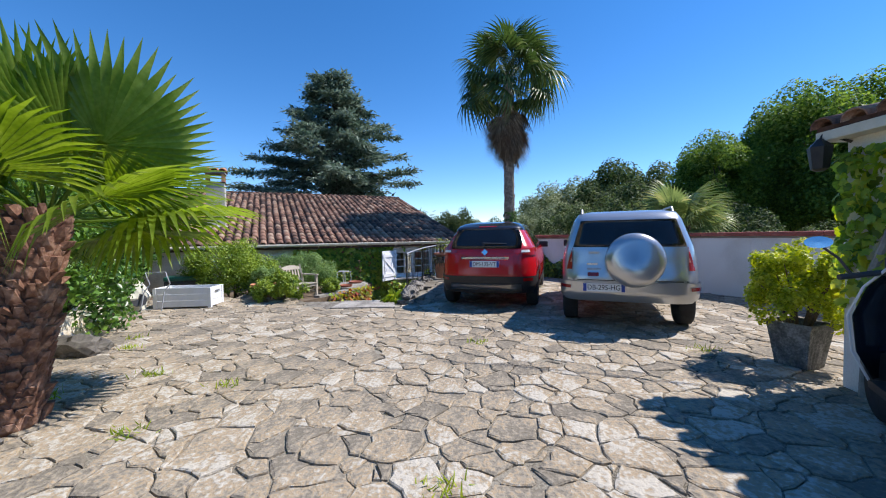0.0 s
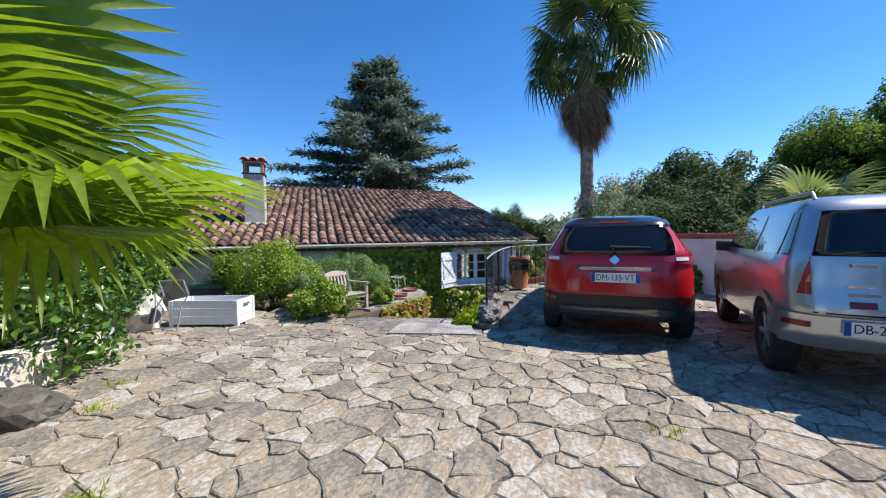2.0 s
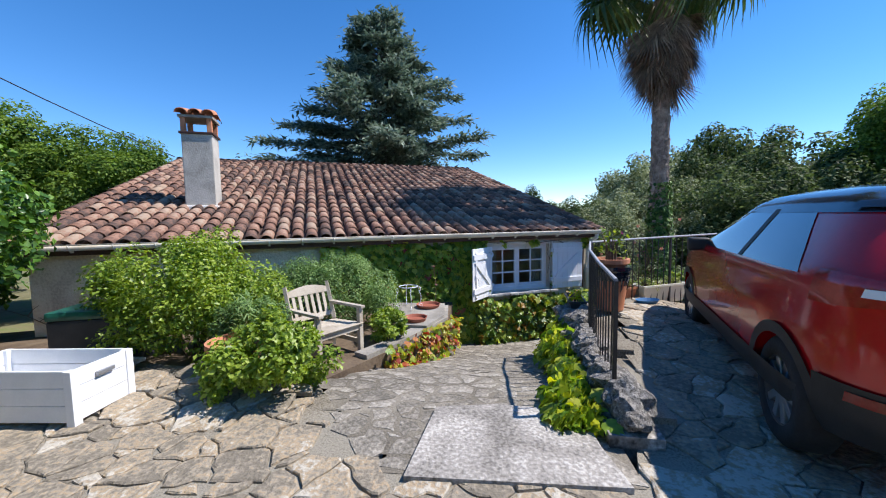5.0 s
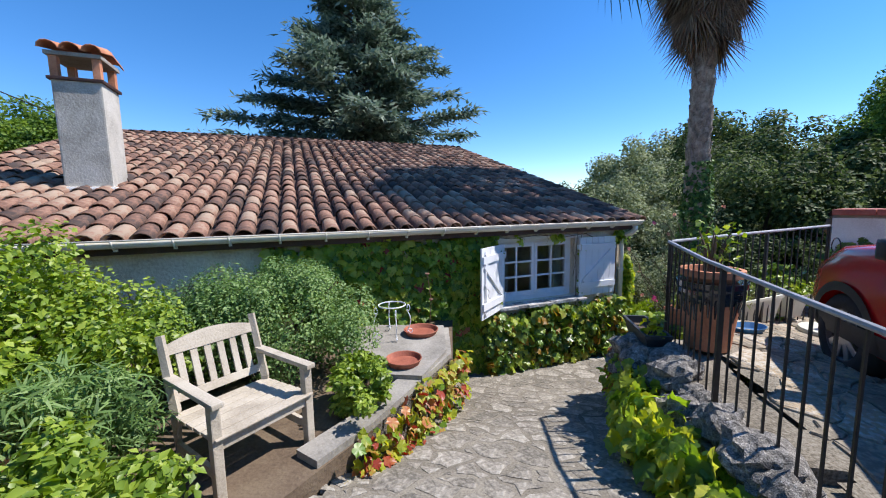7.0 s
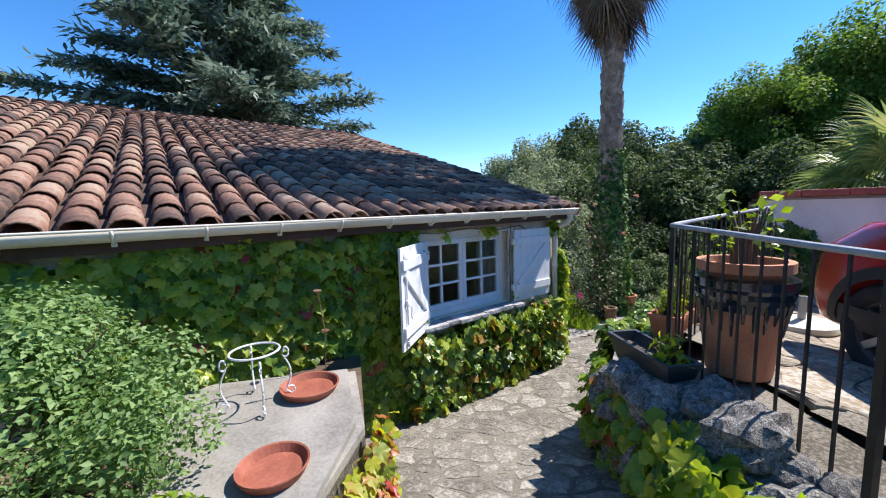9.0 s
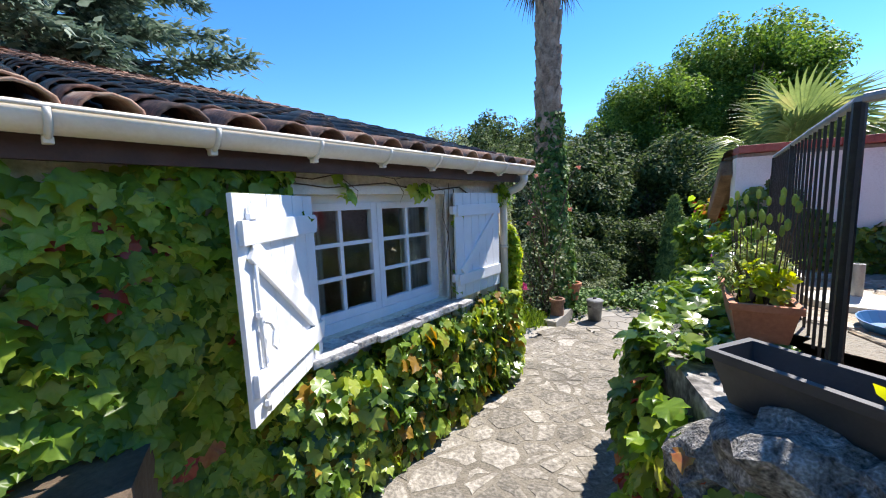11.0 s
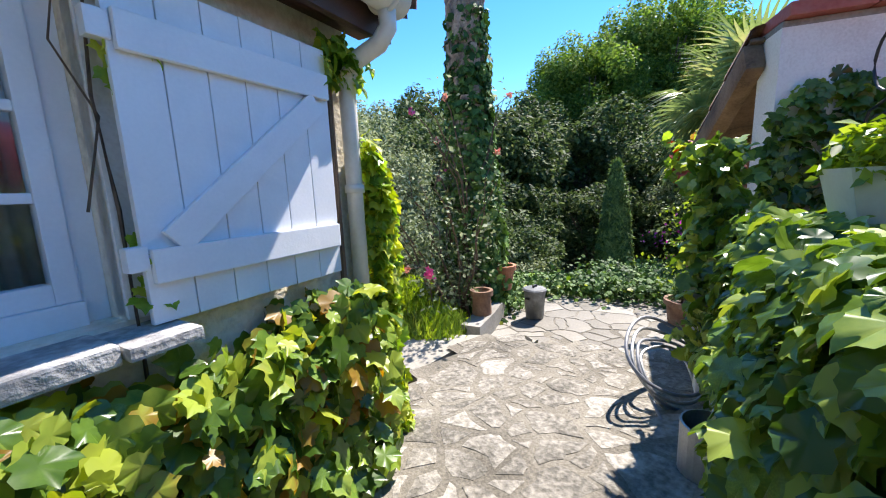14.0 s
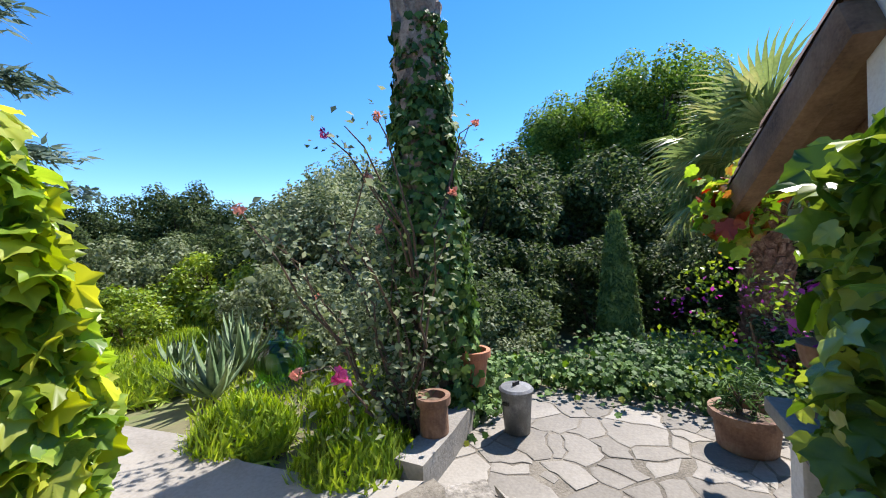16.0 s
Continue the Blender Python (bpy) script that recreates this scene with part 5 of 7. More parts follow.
for src, x, y, s in (
        (oak, 8.6, 21.0, .75), (oak, 13.5, 20.5, .85), (oak, 16, 27, 1.1), (oak, 20, 31, 1.2), (oak, 15.5, 34, 1.15), (olive, 10, 34, 1.3), (oak, 4.5, 33, .75), (oak, 1.0, 36, .8), (oak, -3, 38, .8), (oak, -7, 36, .7),
        (olive, 25, 36, 1.4), (oak, 28, 28, 1.3), (oak, 29, 20, .75), (oak, 31, 14, .7), (bright, 18.4, 23.6, .72), (oak, 16, 15, .6), (oak, 13.5, 17.2, .66), (olive, 12, 13.5, .6), (oak, 22, 9, .6), (oak, 24, 3, .7),
        (olive, 8.2, 28, .95), (olive, 13, 40, 1.6), (oak, 22, 44, 1.7), (oak, 3, 48, .85), (oak, -8, 50, .8), (oak, -18, 46, .8), (oak, -26, 38, 1.3), (oak, -32, 28, 1.3),
        (bright, -14.5, 6.5, .55), (bright, -17, 11, .6), (bright, -13.5, 15.5, .5), (bright, -15.8, 13.2, .58), (oak, -22, 16, 1.1), (bright, -19, 2, .7), (oak, -14, 33, .6), (oak, -2.5, 29, .5), (olive, 3.7, 20.0, .66), (olive, 5.0, 22.5, .5), (oak, 1.5, 26, .45), (oak, 6.6, 21.5, .5), (olive, 6.4, 20.8, .6), (olive, 11.5, 15.2, .55), (oak, 34, 38, 1.8), (oak, -24, 8, 1.2), (oak, -20, -8, 1.2), (oak, 14, -14, 1.2), (oak, -8, -16, 1.2), (oak, 3, -18, 1.3)):
    s *= 1.14 if x > 4 else 1.0
    copy_thing(src, pose(x, y, -2.0 if x > 4 else -1.3, 0, 0, rng.uniform(0, 360)) @ Matrix.Diagonal((s, s, s * rng.uniform(.88, 1.1), 1)))

# cypress
M_CYPRESS = material("cypress_spray", [(0.05, 0.1, 0.02), (0.11, 0.19, 0.04), (0.19, 0.29, 0.07)], 0.7, 2, 0, 10, island=0.6, translucent=0.2)
t = thing("cypress", pose(8.0, 16.06, -2.1), "slim young cypress of dense dull green", "tree")
part("trunk", tube([(0, 0, -0.1), (0, 0, 2.4)], [0.06, 0.02], 8), M_BARK2, t)
rng = np.random.default_rng(4)
z = rng.uniform(0.1, 2.85, 16000)
r = 0.48 * (1 - z / 2.95) ** 0.55 * (0.75 + 0.3 * rng.random(len(z)))
a = rng.uniform(0, 6.283, len(z))
p = np.stack([r * np.cos(a), r * np.sin(a), z], 1)
v, f = scatter(rng, p, np.stack([np.cos(a), np.sin(a), 0.7 + 0 * a], 1), 0.12, SPRAY, 0.4, droop=np.tile((0, 0, 1.0), (len(z), 1)))
part("crown", array_mesh("crown", v, f, M_CYPRESS), None, t)

# hedge on the bank to the left of the court
def hedge(name, pts, width, height, z0, mat, n, leaf, seed, label, shape=LEAF):
    rng = np.random.default_rng(seed)
    total = sum(math.hypot(b[0] - a[0], b[1] - a[1]) for a, b in zip(pts, pts[1:]))
    c = []
    for i in range(int(total * 24)):
        q = along(pts, rng.uniform(0, total * 0.999))
        side = rng.uniform(-1, 1)
        c.append((q[0] - math.sin(q[2]) * side * width / 2, q[1] + math.cos(q[2]) * side * width / 2, z0 + height * (0.05 + 0.95 * rng.random() ** 0.7) * (1 - 0.3 * side * side) * (0.85 + 0.3 * rng.random())))
    p, up = clump_points(rng, n, c, 0.3 * min(1, height / 1.5))
    v, f = scatter(rng, p, up + np.array((0, 0, .4)), leaf, shape, 0.7)
    t = thing(name, pose(pts[0][0], pts[0][1], z0), label, "hedge")
    bm = bmesh.new()
    for i in range(int(total * 2)):
        q = along(pts, total * (i + 0.5) / (total * 2 + 1))
        add_tube(bm, [(q[0] - pts[0][0], q[1] - pts[0][1], -0.05), (q[0] - pts[0][0] + rng.normal(0, .1), q[1] - pts[0][1] + rng.normal(0, .1), height * 0.6)], [0.03, 0.015], 6)
    part("stem", bm, M_STEM, t)
    part("foliage", array_mesh("foliage", v - np.array((pts[0][0], pts[0][1], z0)), f, mat), None, t)


hedge("hedge", [(-4.7, 2.2), (-4.85, 4.1), (-5.7, 5.7), (-6.75, 7.2), (-7.1, 8.4)], 1.2, 2.1, 0.15, M_HEDGE, 44000, 0.08, 41, "tall glossy green climbing hedge over a low wall")
hedge("tall_hedge", [(-6.6, 3.0), (-7.5, 6.2), (-8.7, 8.5), (-10.2, 9.6)], 1.7, 3.5, 0.0, M_HEDGE, 70000, 0.1, 42, "high bright green hedge behind the court")
setting("wall_bank", run_wall([(-4.2, 0.5), (-4.48, 3.8), (-5.1, 5.4), (-6.6, 7.3)], -0.3, 0.35, -0.3), M_WALL, label="low crumbling rendered wall under the hedge")

# shrubs in the bed
shrub("broad_shrub", pose(-5.0, 8.75, -0.1), "dense rounded shrub of small bright green leaves", "shrub", (1.05, 0.75, 0.72), M_LIME, 51, 22000, 0.045, 90)
shrub("jasmine_bush", pose(-3.5, 7.8, -0.1), "low tangled bush with fresh green leaves", "shrub", (0.52, 0.42, 0.4), M_LIME, 52, 9000, 0.045, 50)
shrub("grey_herb_bush", pose(-3.95, 9.92, -0.1, 0, 0, 25), "full grey-green rounded herb bush", "shrub", (1.15, 0.6, 0.54), M_GREYLEAF, 53, 44000, 0.03, 130)
shrub("green_herb_clump", pose(-2.9, 9.45, -0.1), "small bright green leafy clump", "shrub", (0.28, 0.34, 0.2), M_LIME, 54, 3500, 0.045, 30)
shrub("lavender_bush", pose(-4.15, 8.45, -0.1), "grey-green lavender clump with thin stalks", "shrub", (0.45, 0.35, 0.42), M_GREYLEAF, 55, 5000, 0.08, 40, BLADE)

# ---- the stone court's things ----
def garden_chair(m):
    """A weathered slatted armchair; it faces -y."""
    t = thing("garden_armchair", m, "weathered grey-blond teak garden armchair with slatted back", "chair")
    w, d = 0.33, 0.26
    for sx in (-1, 1):
        part("leg", box((sx * w - 0.03, -d - 0.03, 0), (sx * w + 0.03, -d + 0.03, 0.62), 0.008), M_TEAK, t)
        part("leg", tube([(sx * w, d + 0.02, 0), (sx * w, d, 0.42), (sx * w, d + 0.14, 0.92)], [0.036, 0.036, 0.03], 4), M_TEAK, t)
        part("armrest", box((sx * w - 0.036, -d - 0.07, 0.62), (sx * w + 0.036, d + 0.06, 0.655), 0.01), M_TEAK, t)
        part("side_rail", box((sx * w - 0.015, -d, 0.14), (sx * w + 0.015, d, 0.2), 0.005), M_TEAK, t)
    for i in range(6):
        y = -d - 0.05 + i * 0.1
        part("seat_slat", box((-w - 0.02, y, 0.40 + (0.012 if i in (0,) else 0) - i * 0.006), (w + 0.02, y + 0.085, 0.425 - i * 0.006), 0.006), M_TEAK, t)
    part("front_rail", box((-w, -d - 0.015, 0.33), (w, -d + 0.015, 0.4), 0.005), M_TEAK, t)
    lean = pose(0, d + 0.02, 0.44, -15.5, 0, 0)
    bm = bmesh.new()
    cut = []
    for i in range(13):
        x = -w + 2 * w * i / 12
        z = 0.40 + 0.075 * math.cos(x / w * 1.4)
        cut.append([bm.verts.new(lean @ Vector(p)) for p in ((x, -0.016, 0.35), (x, -0.016, z), (x, 0.016, z), (x, 0.016, 0.35))])
    for a, b in zip(cut, cut[1:]):
        for k in range(4):
            bm.faces.new((a[k], b[k], b[(k + 1) % 4], a[(k + 1) % 4]))
    bm.faces.new(cut[0][::-1])
    bm.faces.new(cut[-1])
    bmesh.ops.recalc_face_normals(bm, faces=bm.faces)
    part("top_rail", bm, M_TEAK, t)
    part("back_rail", box((-w, -0.014, 0.02), (w, 0.014, 0.08), 0.005, lean), M_TEAK, t)
    for i in range(6):
        x = -w + 2 * w * (i + 1) / 7
        part("back_slat", box((x - 0.024, -0.009, 0.08), (x + 0.024, 0.009, 0.36), 0.004, lean), M_TEAK, t)


garden_chair(pose(-3.48, 8.92, -0.12, 0, 0, 60) @ Matrix.Diagonal((0.85, 0.92, 0.88, 1)))


def planter_box(m):
    """A white boxed planter of boards, open at the top."""
    t = thing("planter_box", m, "empty white painted wooden planter box on the paving", "planter")
    for i in range(3):
        z = 0.03 + i * 0.125
        for y in (-0.24, 0.22):
            part("board", box((-0.51, y, z), (0.51, y + 0.02, z + 0.12), 0.004), M_WHITE, t)
        for x in (-0.52, 0.5):
            part("board", box((x, -0.22, z), (x + 0.02, 0.22, z + 0.12), 0.004), M_WHITE, t)
    for x in (-0.53, 0.47):
        for y in (-0.25, 0.19):
            part("corner_post", box((x, y, 0), (x + 0.06, y + 0.06, 0.398), 0.005), M_WHITE, t)
    part("floor_board", box((-0.5, -0.22, 0.03), (0.5, 0.22, 0.05)), M_WHITE, t)
    for x in (-0.535, 0.535):
        part("handle", box((x - 0.012, -0.07, 0.3), (x + 0.012, 0.07, 0.33), 0.006), M_GREYMETAL, t)


planter_box(pose(-5.08, 7.33, 0.014, 0, 0, 5))


def round_pot(name, m, label, r0, r1, h, mat, rim=0.02, soil=True, category="flowerpot", group=""):
    t = thing(name, m, label, category, group)
    part("body", lathe([(r0, 0), (r0 * 1.02, 0.01), (r1 * 0.97, h - 0.06), (r1 + rim, h - 0.055), (r1 + rim, h), (r1 - 0.015, h), (r1 - 0.03, h - 0.05), (r0 * 0.85, 0.03)], 32), mat, t, smooth=False)
    if soil:
        part("soil", lathe([(r1 * 0.9, h - 0.06), (r1 * 0.5, h - 0.04), (0.0, h - 0.035)], 16), M_SOIL, t)
    return t


def potted(m, size, mat, seed, n, leaf, shape=LEAF, name="potted_plant", label="leafy green potted plant"):
    return shrub(name, m, label, "plant", size, mat, seed, n, leaf, 26, shape, 0.3)


def saucer(m, r=0.2):
    t = thing("pot_saucer", m, "empty red terracotta saucer on the ledge", "saucer", "saucers on the ledge")
    part("dish", lathe([(r * 0.85, 0), (r, 0.05), (r * 0.985, 0.056), (r * 0.93, 0.052), (r * 0.8, 0.014), (0.0, 0.012)], 36), M_SAUCER, t)


saucer(pose(-2.68, 10.1, -0.01), 0.17)
saucer(pose(-2.62, 10.92, -0.01), 0.2)


def wire_stand(m):
    t = thing("wire_plant_stand", m, "white scrolled wire plant stand", "plant stand")
    part("ring", tube([(0.15 * math.cos(a), 0.15 * math.sin(a), 0.36) for a in (2 * math.pi * k / 24 for k in range(25))], 0.007, 6), M_WHITE, t)
    for k in range(4):
        a = math.pi / 2 * k + 0.4
        pts = []
        for i in range(30):
            u = i / 29
            if u < 0.3:
                b = u / 0.3 * 5.5
                r, z = 0.15 + 0.035 - 0.035 * math.cos(b) * (0.4 + u), 0.31 + 0.035 * math.sin(b)
            elif u < 0.75:
                w = (u - 0.3) / 0.45
                r, z = 0.16 + 0.05 * math.sin(w * 3.1), 0.3 - 0.27 * w
            else:
                b = (u - 0.75) / 0.25 * 5
                r, z = 0.2 + 0.03 * math.sin(b), 0.035 - 0.03 * math.cos(b) * 0.9
            pts.append((r * math.cos(a), r * math.sin(a), z))
        part("scroll_leg", tube(pts, 0.006, 6), M_WHITE, t)


wire_stand(pose(-2.93, 10.83, -0.01))
t = thing("lantern_stake", pose(-2.55, 11.25, -0.01), "rusty iron stake with small cups against the creeper", "garden ornament")
part("rod", tube([(0, 0, 0), (0.02, 0, 0.3), (-0.02, 0.02, 0.62)], 0.004, 6), M_RUST, t)
for z, x in ((0.3, 0.02), (0.62, -0.02)):
    part("cup", lathe([(0.01, 0), (0.032, 0.02), (0.03, 0.025), (0.0, 0.012)], 14, Matrix.Translation((x, 0, z))), M_RUST, t)

# railing along the court's edge
def railing(name, pts, label, post_h=1.0, ztop=None):
    t = thing(name, Matrix.Translation((pts[0][0], pts[0][1], 0.0)), label, "railing")
    o = Vector((pts[0][0], pts[0][1], 0))
    zt = ztop or [post_h] * len(pts)
    # the rail's sunlit look is put into its pale colour
    part("handrail", tube([Vector((x, y, z)) - o for (x, y), z in zip(pts, zt)], 0.015, 8), M_RAILTOP, t, "iron handrail in pale sunlit grey")
    total = sum(math.hypot(b[0] - a[0], b[1] - a[1]) for a, b in zip(pts, pts[1:]))
    n = round(total / 0.125)
    for i in range(n + 1):
        d = min(total * i / n, total * 0.9999)
        x, y, a = along(pts, d)
        acc = 0
        for j, (p, q) in enumerate(zip(pts, pts[1:])):
            L = math.hypot(q[0] - p[0], q[1] - p[1])
            if d <= acc + L:
                z = zt[j] + (zt[j + 1] - zt[j]) * (d - acc) / L
                break
            acc += L
        big = i % 12 == 0
        r = 0.014 if big else 0.005
        part("post" if big else "baluster", box((-r, -r, court_z(x + 0.15, y) - 0.02), (r, r, z - 0.005), 0.0, pose(x - o.x, y - o.y, 0, 0, 0, math.degrees(a))), M_IRON, t)
    return t


railing("railing", [(-0.76, 7.66), (-0.64, 8.5), (-0.47, 9.4), (-0.2, 10.37)], "black iron railing beside the sloping path", ztop=[0.98, 1.02, 1.05, 1.08])
railing("cross_railing", [(-0.17, 10.39), (0.6, 10.77), (2.34, 11.63)], "black iron railing across the court's end", ztop=[1.08, 1.1, 1.13])

t = thing("iron_scroll", pose(2.36, 11.64, 0.0, 0, 0, 26), "black wrought iron scroll at the railing's end", "railing")
part("upright", box((-0.016, -0.016, 0.0), (0.016, 0.016, 1.12), 0.003), M_IRON, t)
for z, up in ((0.42, 1), (0.86, -1)):
    part("scroll", tube([(0.17 + (0.02 + 0.019 * a) * math.cos(a), 0, z + up * (0.02 + 0.019 * a) * math.sin(a)) for a in (0.35 * k for k in range(24))], 0.007, 6), M_IRON, t)
part("curl", tube([(0.02, 0, 0.64), (0.12, 0, 0.66), (0.3, 0, 0.62), (0.36, 0, 0.5)], 0.007, 6), M_IRON, t)

# big glazed jar and things at the court's end
t = round_pot("glazed_jar", pose(-0.03, 10.02, 0.21), "large orange terracotta jar with dark blue glaze running down", 0.2, 0.29, 0.72, M_TERRA)
t.scale = (0.8, 0.8, 0.8)
part("glaze_band", lathe([(0.262, 0.50), (0.298, 0.60), (0.30, 0.64), (0.316, 0.668), (0.318, 0.725), (0.28, 0.726)], 32), material("dark_blue_glaze", [(0.01, 0.014, 0.022), (0.02, 0.03, 0.05)], 0.15, 6, 0, 30, coat=1.0), t, "glossy blue-black glaze band")
rngd = np.random.default_rng(3)
for i in range(26):
    a = 2 * math.pi * i / 26
    L = rngd.uniform(0.05, 0.2)
    r = lambda z: 0.2 + 0.085 * z / 0.66 + 0.003
    part("glaze_drip", tube([(r(0.56) * math.cos(a), r(0.56) * math.sin(a), 0.56), (r(0.52 - L) * math.cos(a), r(0.52 - L) * math.sin(a), 0.52 - L)], [0.02, 0.007], 6), bpy.data.materials["dark_blue_glaze"], t)
round_pot("bowl_pot", pose(-0.03, 10.02, 0.786), "terracotta bowl set on the glazed jar", 0.17, 0.21, 0.1, M_TERRA)
potted(pose(-0.03, 10.02, 0.85), (0.2, 0.2, 0.25), M_LIME, 61, 90, 0.06, label="sparse climbing plant in the terracotta bowl")
t = thing("parasol_base", pose(1.8, 10.9, 0.014), "round white concrete parasol base", "parasol base")
part("disc", lathe([(0.26, 0), (0.27, 0.02), (0.26, 0.055), (0.06, 0.075), (0.045, 0.08)], 36), M_CREAM, t)
part("socket", lathe([(0.03, 0.075), (0.03, 0.3), (0.022, 0.3), (0.022, 0.1)], 16), M_GREYMETAL, t)
t = thing("plastic_scoop", pose(0.62, 10.45, 0.19, 0, 0, 20), "small blue plastic tray on the paving", "tray")
part("tray", lathe([(0.09, 0), (0.12, 0.06), (0.115, 0.06), (0.085, 0.012), (0, 0.012)], 18, Matrix.Diagonal((1.5, 1, 1, 1))), M_BLUE, t)

# troughs and planters along the wall top
M_DRYHERB = material("dry_herb", [(0.17, 0.23, 0.05), (0.28, 0.36, 0.07), (0.4, 0.42, 0.15)], 0.7, 2, 0, 8, island=0.7, translucent=0.35)
def trough(name, m, label, L, W, H, mat, group="planters on the wall"):
    t = thing(name, m, label, "planter", group)
    bm = bmesh.new()
    rings = [[bm.verts.new((sx * (L / 2 + o), sy * (W / 2 + o), z)) for sx, sy in ((-1, -1), (1, -1), (1, 1), (-1, 1))] for o, z in ((-0.04, 0), (0, H - 0.03), (0.012, H - 0.03), (0.012, H), (-0.012, H), (-0.05, 0.03))]
    for a, b in zip(rings, rings[1:]):
        for k in range(4):
            bm.faces.new((a[k], a[(k + 1) % 4], b[(k + 1) % 4], b[k]))
    bm.faces.new(rings[0][::-1])
    bm.faces.new(rings[-1])
    part("body", bm, mat, t)
    part("soil", box((-L / 2 + 0.03, -W / 2 + 0.03, H - 0.09), (L / 2 - 0.03, W / 2 - 0.03, H - 0.065)), M_SOIL, t)
    return t


trough("plastic_trough", pose(-0.42, 10.28, 0.13, 0, 0, 84), "anthracite plastic plant trough on the stone wall", 0.6, 0.2, 0.18, M_GREYPLASTIC)
potted(pose(-0.43, 10.12, 0.2), (0.09, 0.09, 0.13), M_YELLOWLEAF, 62, 50, 0.07, label="small yellow-green seedling in the dark trough")
trough("terracotta_trough", pose(0.33, 10.84, 0.08, 0, 0, 31), "terracotta trough with sprawling plants on the wall", 0.62, 0.22, 0.27, M_TERRA)
potted(pose(0.17, 10.74, 0.27), (0.11, 0.1, 0.13), M_YELLOWLEAF, 63, 260, 0.045, label="yellow-green leafy plant with red tips in terracotta")
potted(pose(0.39, 10.88, 0.27), (0.17, 0.11, 0.16), M_DRYHERB, 64, 420, 0.08, BLADE, label="lavender with dry flower heads in terracotta")
rng = np.random.default_rng(77)
t = thing("dry_lavender", pose(0.37, 10.86, 0.3), "dry lavender stalks with grey seed heads in the terracotta trough", "plant")
for i in range(26):
    x, y, h = rng.uniform(-0.24, 0.24), rng.uniform(-0.06, 0.06), rng.uniform(0.3, 0.5)
    x, y = x * 0.84 - y * 0.54, x * 0.54 + y * 0.84
    tip = Vector((x * 1.35 + rng.normal(0, 0.02), y * 1.35 + rng.normal(0, 0.02), h))
    stalk = part("stalk", tube([(x, y, -0.02), ((x + tip.x) / 2, (y + tip.y) / 2, h * 0.55), tip], 0.0025, 5), M_STEM, t)
    part("seed_head", lathe([(0.004, -0.005), (0.011, 0.005), (0.012, 0.03), (0.004, 0.045), (0.0, 0.046)], 8, Matrix.Translation(tip)), M_DRYHERB, stalk)
trough("cream_trough", pose(1.07, 11.14, 0.07, 0, 0, 27), "long cream plastic trough of lavender on the wall", 0.92, 0.28, 0.3, M_CREAM)
potted(pose(0.88, 11.04, 0.27), (0.22, 0.12, 0.1), M_DRYHERB, 67, 480, 0.08, BLADE, label="low lavender in the cream trough")
potted(pose(1.28, 11.24, 0.27), (0.18, 0.12, 0.1), M_DRYHERB, 68, 380, 0.07, BLADE, label="low lavender in the cream trough")
for x, y, k in ((1.75, 11.52, 1),):
    t = thing("hexagonal_planter", pose(x, y, 0.06, 0, 0, 25), "cream plastic hexagonal planter on the wall", "planter", "planters on the wall")
    part("body", lathe([(0.2, 0), (0.27, 0.28), (0.255, 0.28), (0.19, 0.03)], 6), M_CREAM, t)
    part("soil", lathe([(0.25, 0.24), (0.0, 0.25)], 6), M_SOIL, t)
    potted(pose(x, y, 0.27), (0.26, 0.26, 0.13 if k else 0.15), M_LIME if k else M_YELLOWLEAF, 65 + k, 1500 if k else 500, 0.05 if k else 0.07, LEAF if k else BLADE, label="low bright green herb cushion in a cream planter" if k else "dry lavender stalks and herbs in a cream planter")
t = thing("garden_shears", pose(1.3, 11.5, 0.1, 0, 0, 195), "garden shears with black and red handles on the wall", "tool")
for s in (-1, 1):
    part("handle", tube([(0, s * 0.01, 0), (0.12, s * 0.05, 0.02), (0.32, s * 0.06, 0.03)], [0.012, 0.016, 0.018], 8), M_GREYPLASTIC, t)
part("blade", box((-0.2, -0.02, -0.003), (0.02, 0.02, 0.004), 0.001), M_LAMPRED, t)

# hose and watering can by the wall's foot
t = thing("garden_hose", pose(2.2, 12.42, -1.03), "coiled grey and blue garden hose against the wall", "hose")
for k in range(4):
    rng2 = np.random.default_rng(30 + k)
    R = 0.2 + 0.03 * k
    part("coil", tube([(R * math.cos(a) * 1.25 + 0.02 * math.sin(3 * a + k), R * math.sin(a) * 0.7, 0.12 + 0.05 * k + 0.16 * math.sin(a) + 0.02 * math.cos(2 * a + k)) for a in (2 * math.pi * i / 40 for i in range(41))], 0.011, 7), M_HOSE if k % 2 else M_GREYMETAL, t)
part("loose_end", tube([(-0.25, 0.0, 0.1), (-0.35, -0.12, 0.02), (-0.2, -0.28, 0.012), (0.05, -0.32, 0.012)], 0.011, 7), M_HOSE, t)
t = thing("watering_can", pose(1.58, 11.99, -1.0, 0, 0, 200), "dented galvanised watering can by the wall", "watering can")
part("can", lathe([(0.12, 0), (0.12, 0.26), (0.112, 0.262), (0.108, 0.02), (0, 0.018)], 24), M_GREYMETAL, t)
part("spout", tube([(0.1, 0, 0.06), (0.24, 0, 0.2), (0.34, 0, 0.3)], [0.028, 0.02, 0.016], 10), M_GREYMETAL, t)
part("carrying_handle", tube([(-0.12, 0, 0.06), (-0.2, 0, 0.16), (-0.17, 0, 0.28), (0, 0, 0.36), (0.1, 0, 0.3), (0.11, 0, 0.25)], 0.009, 8), M_GREYMETAL, t)

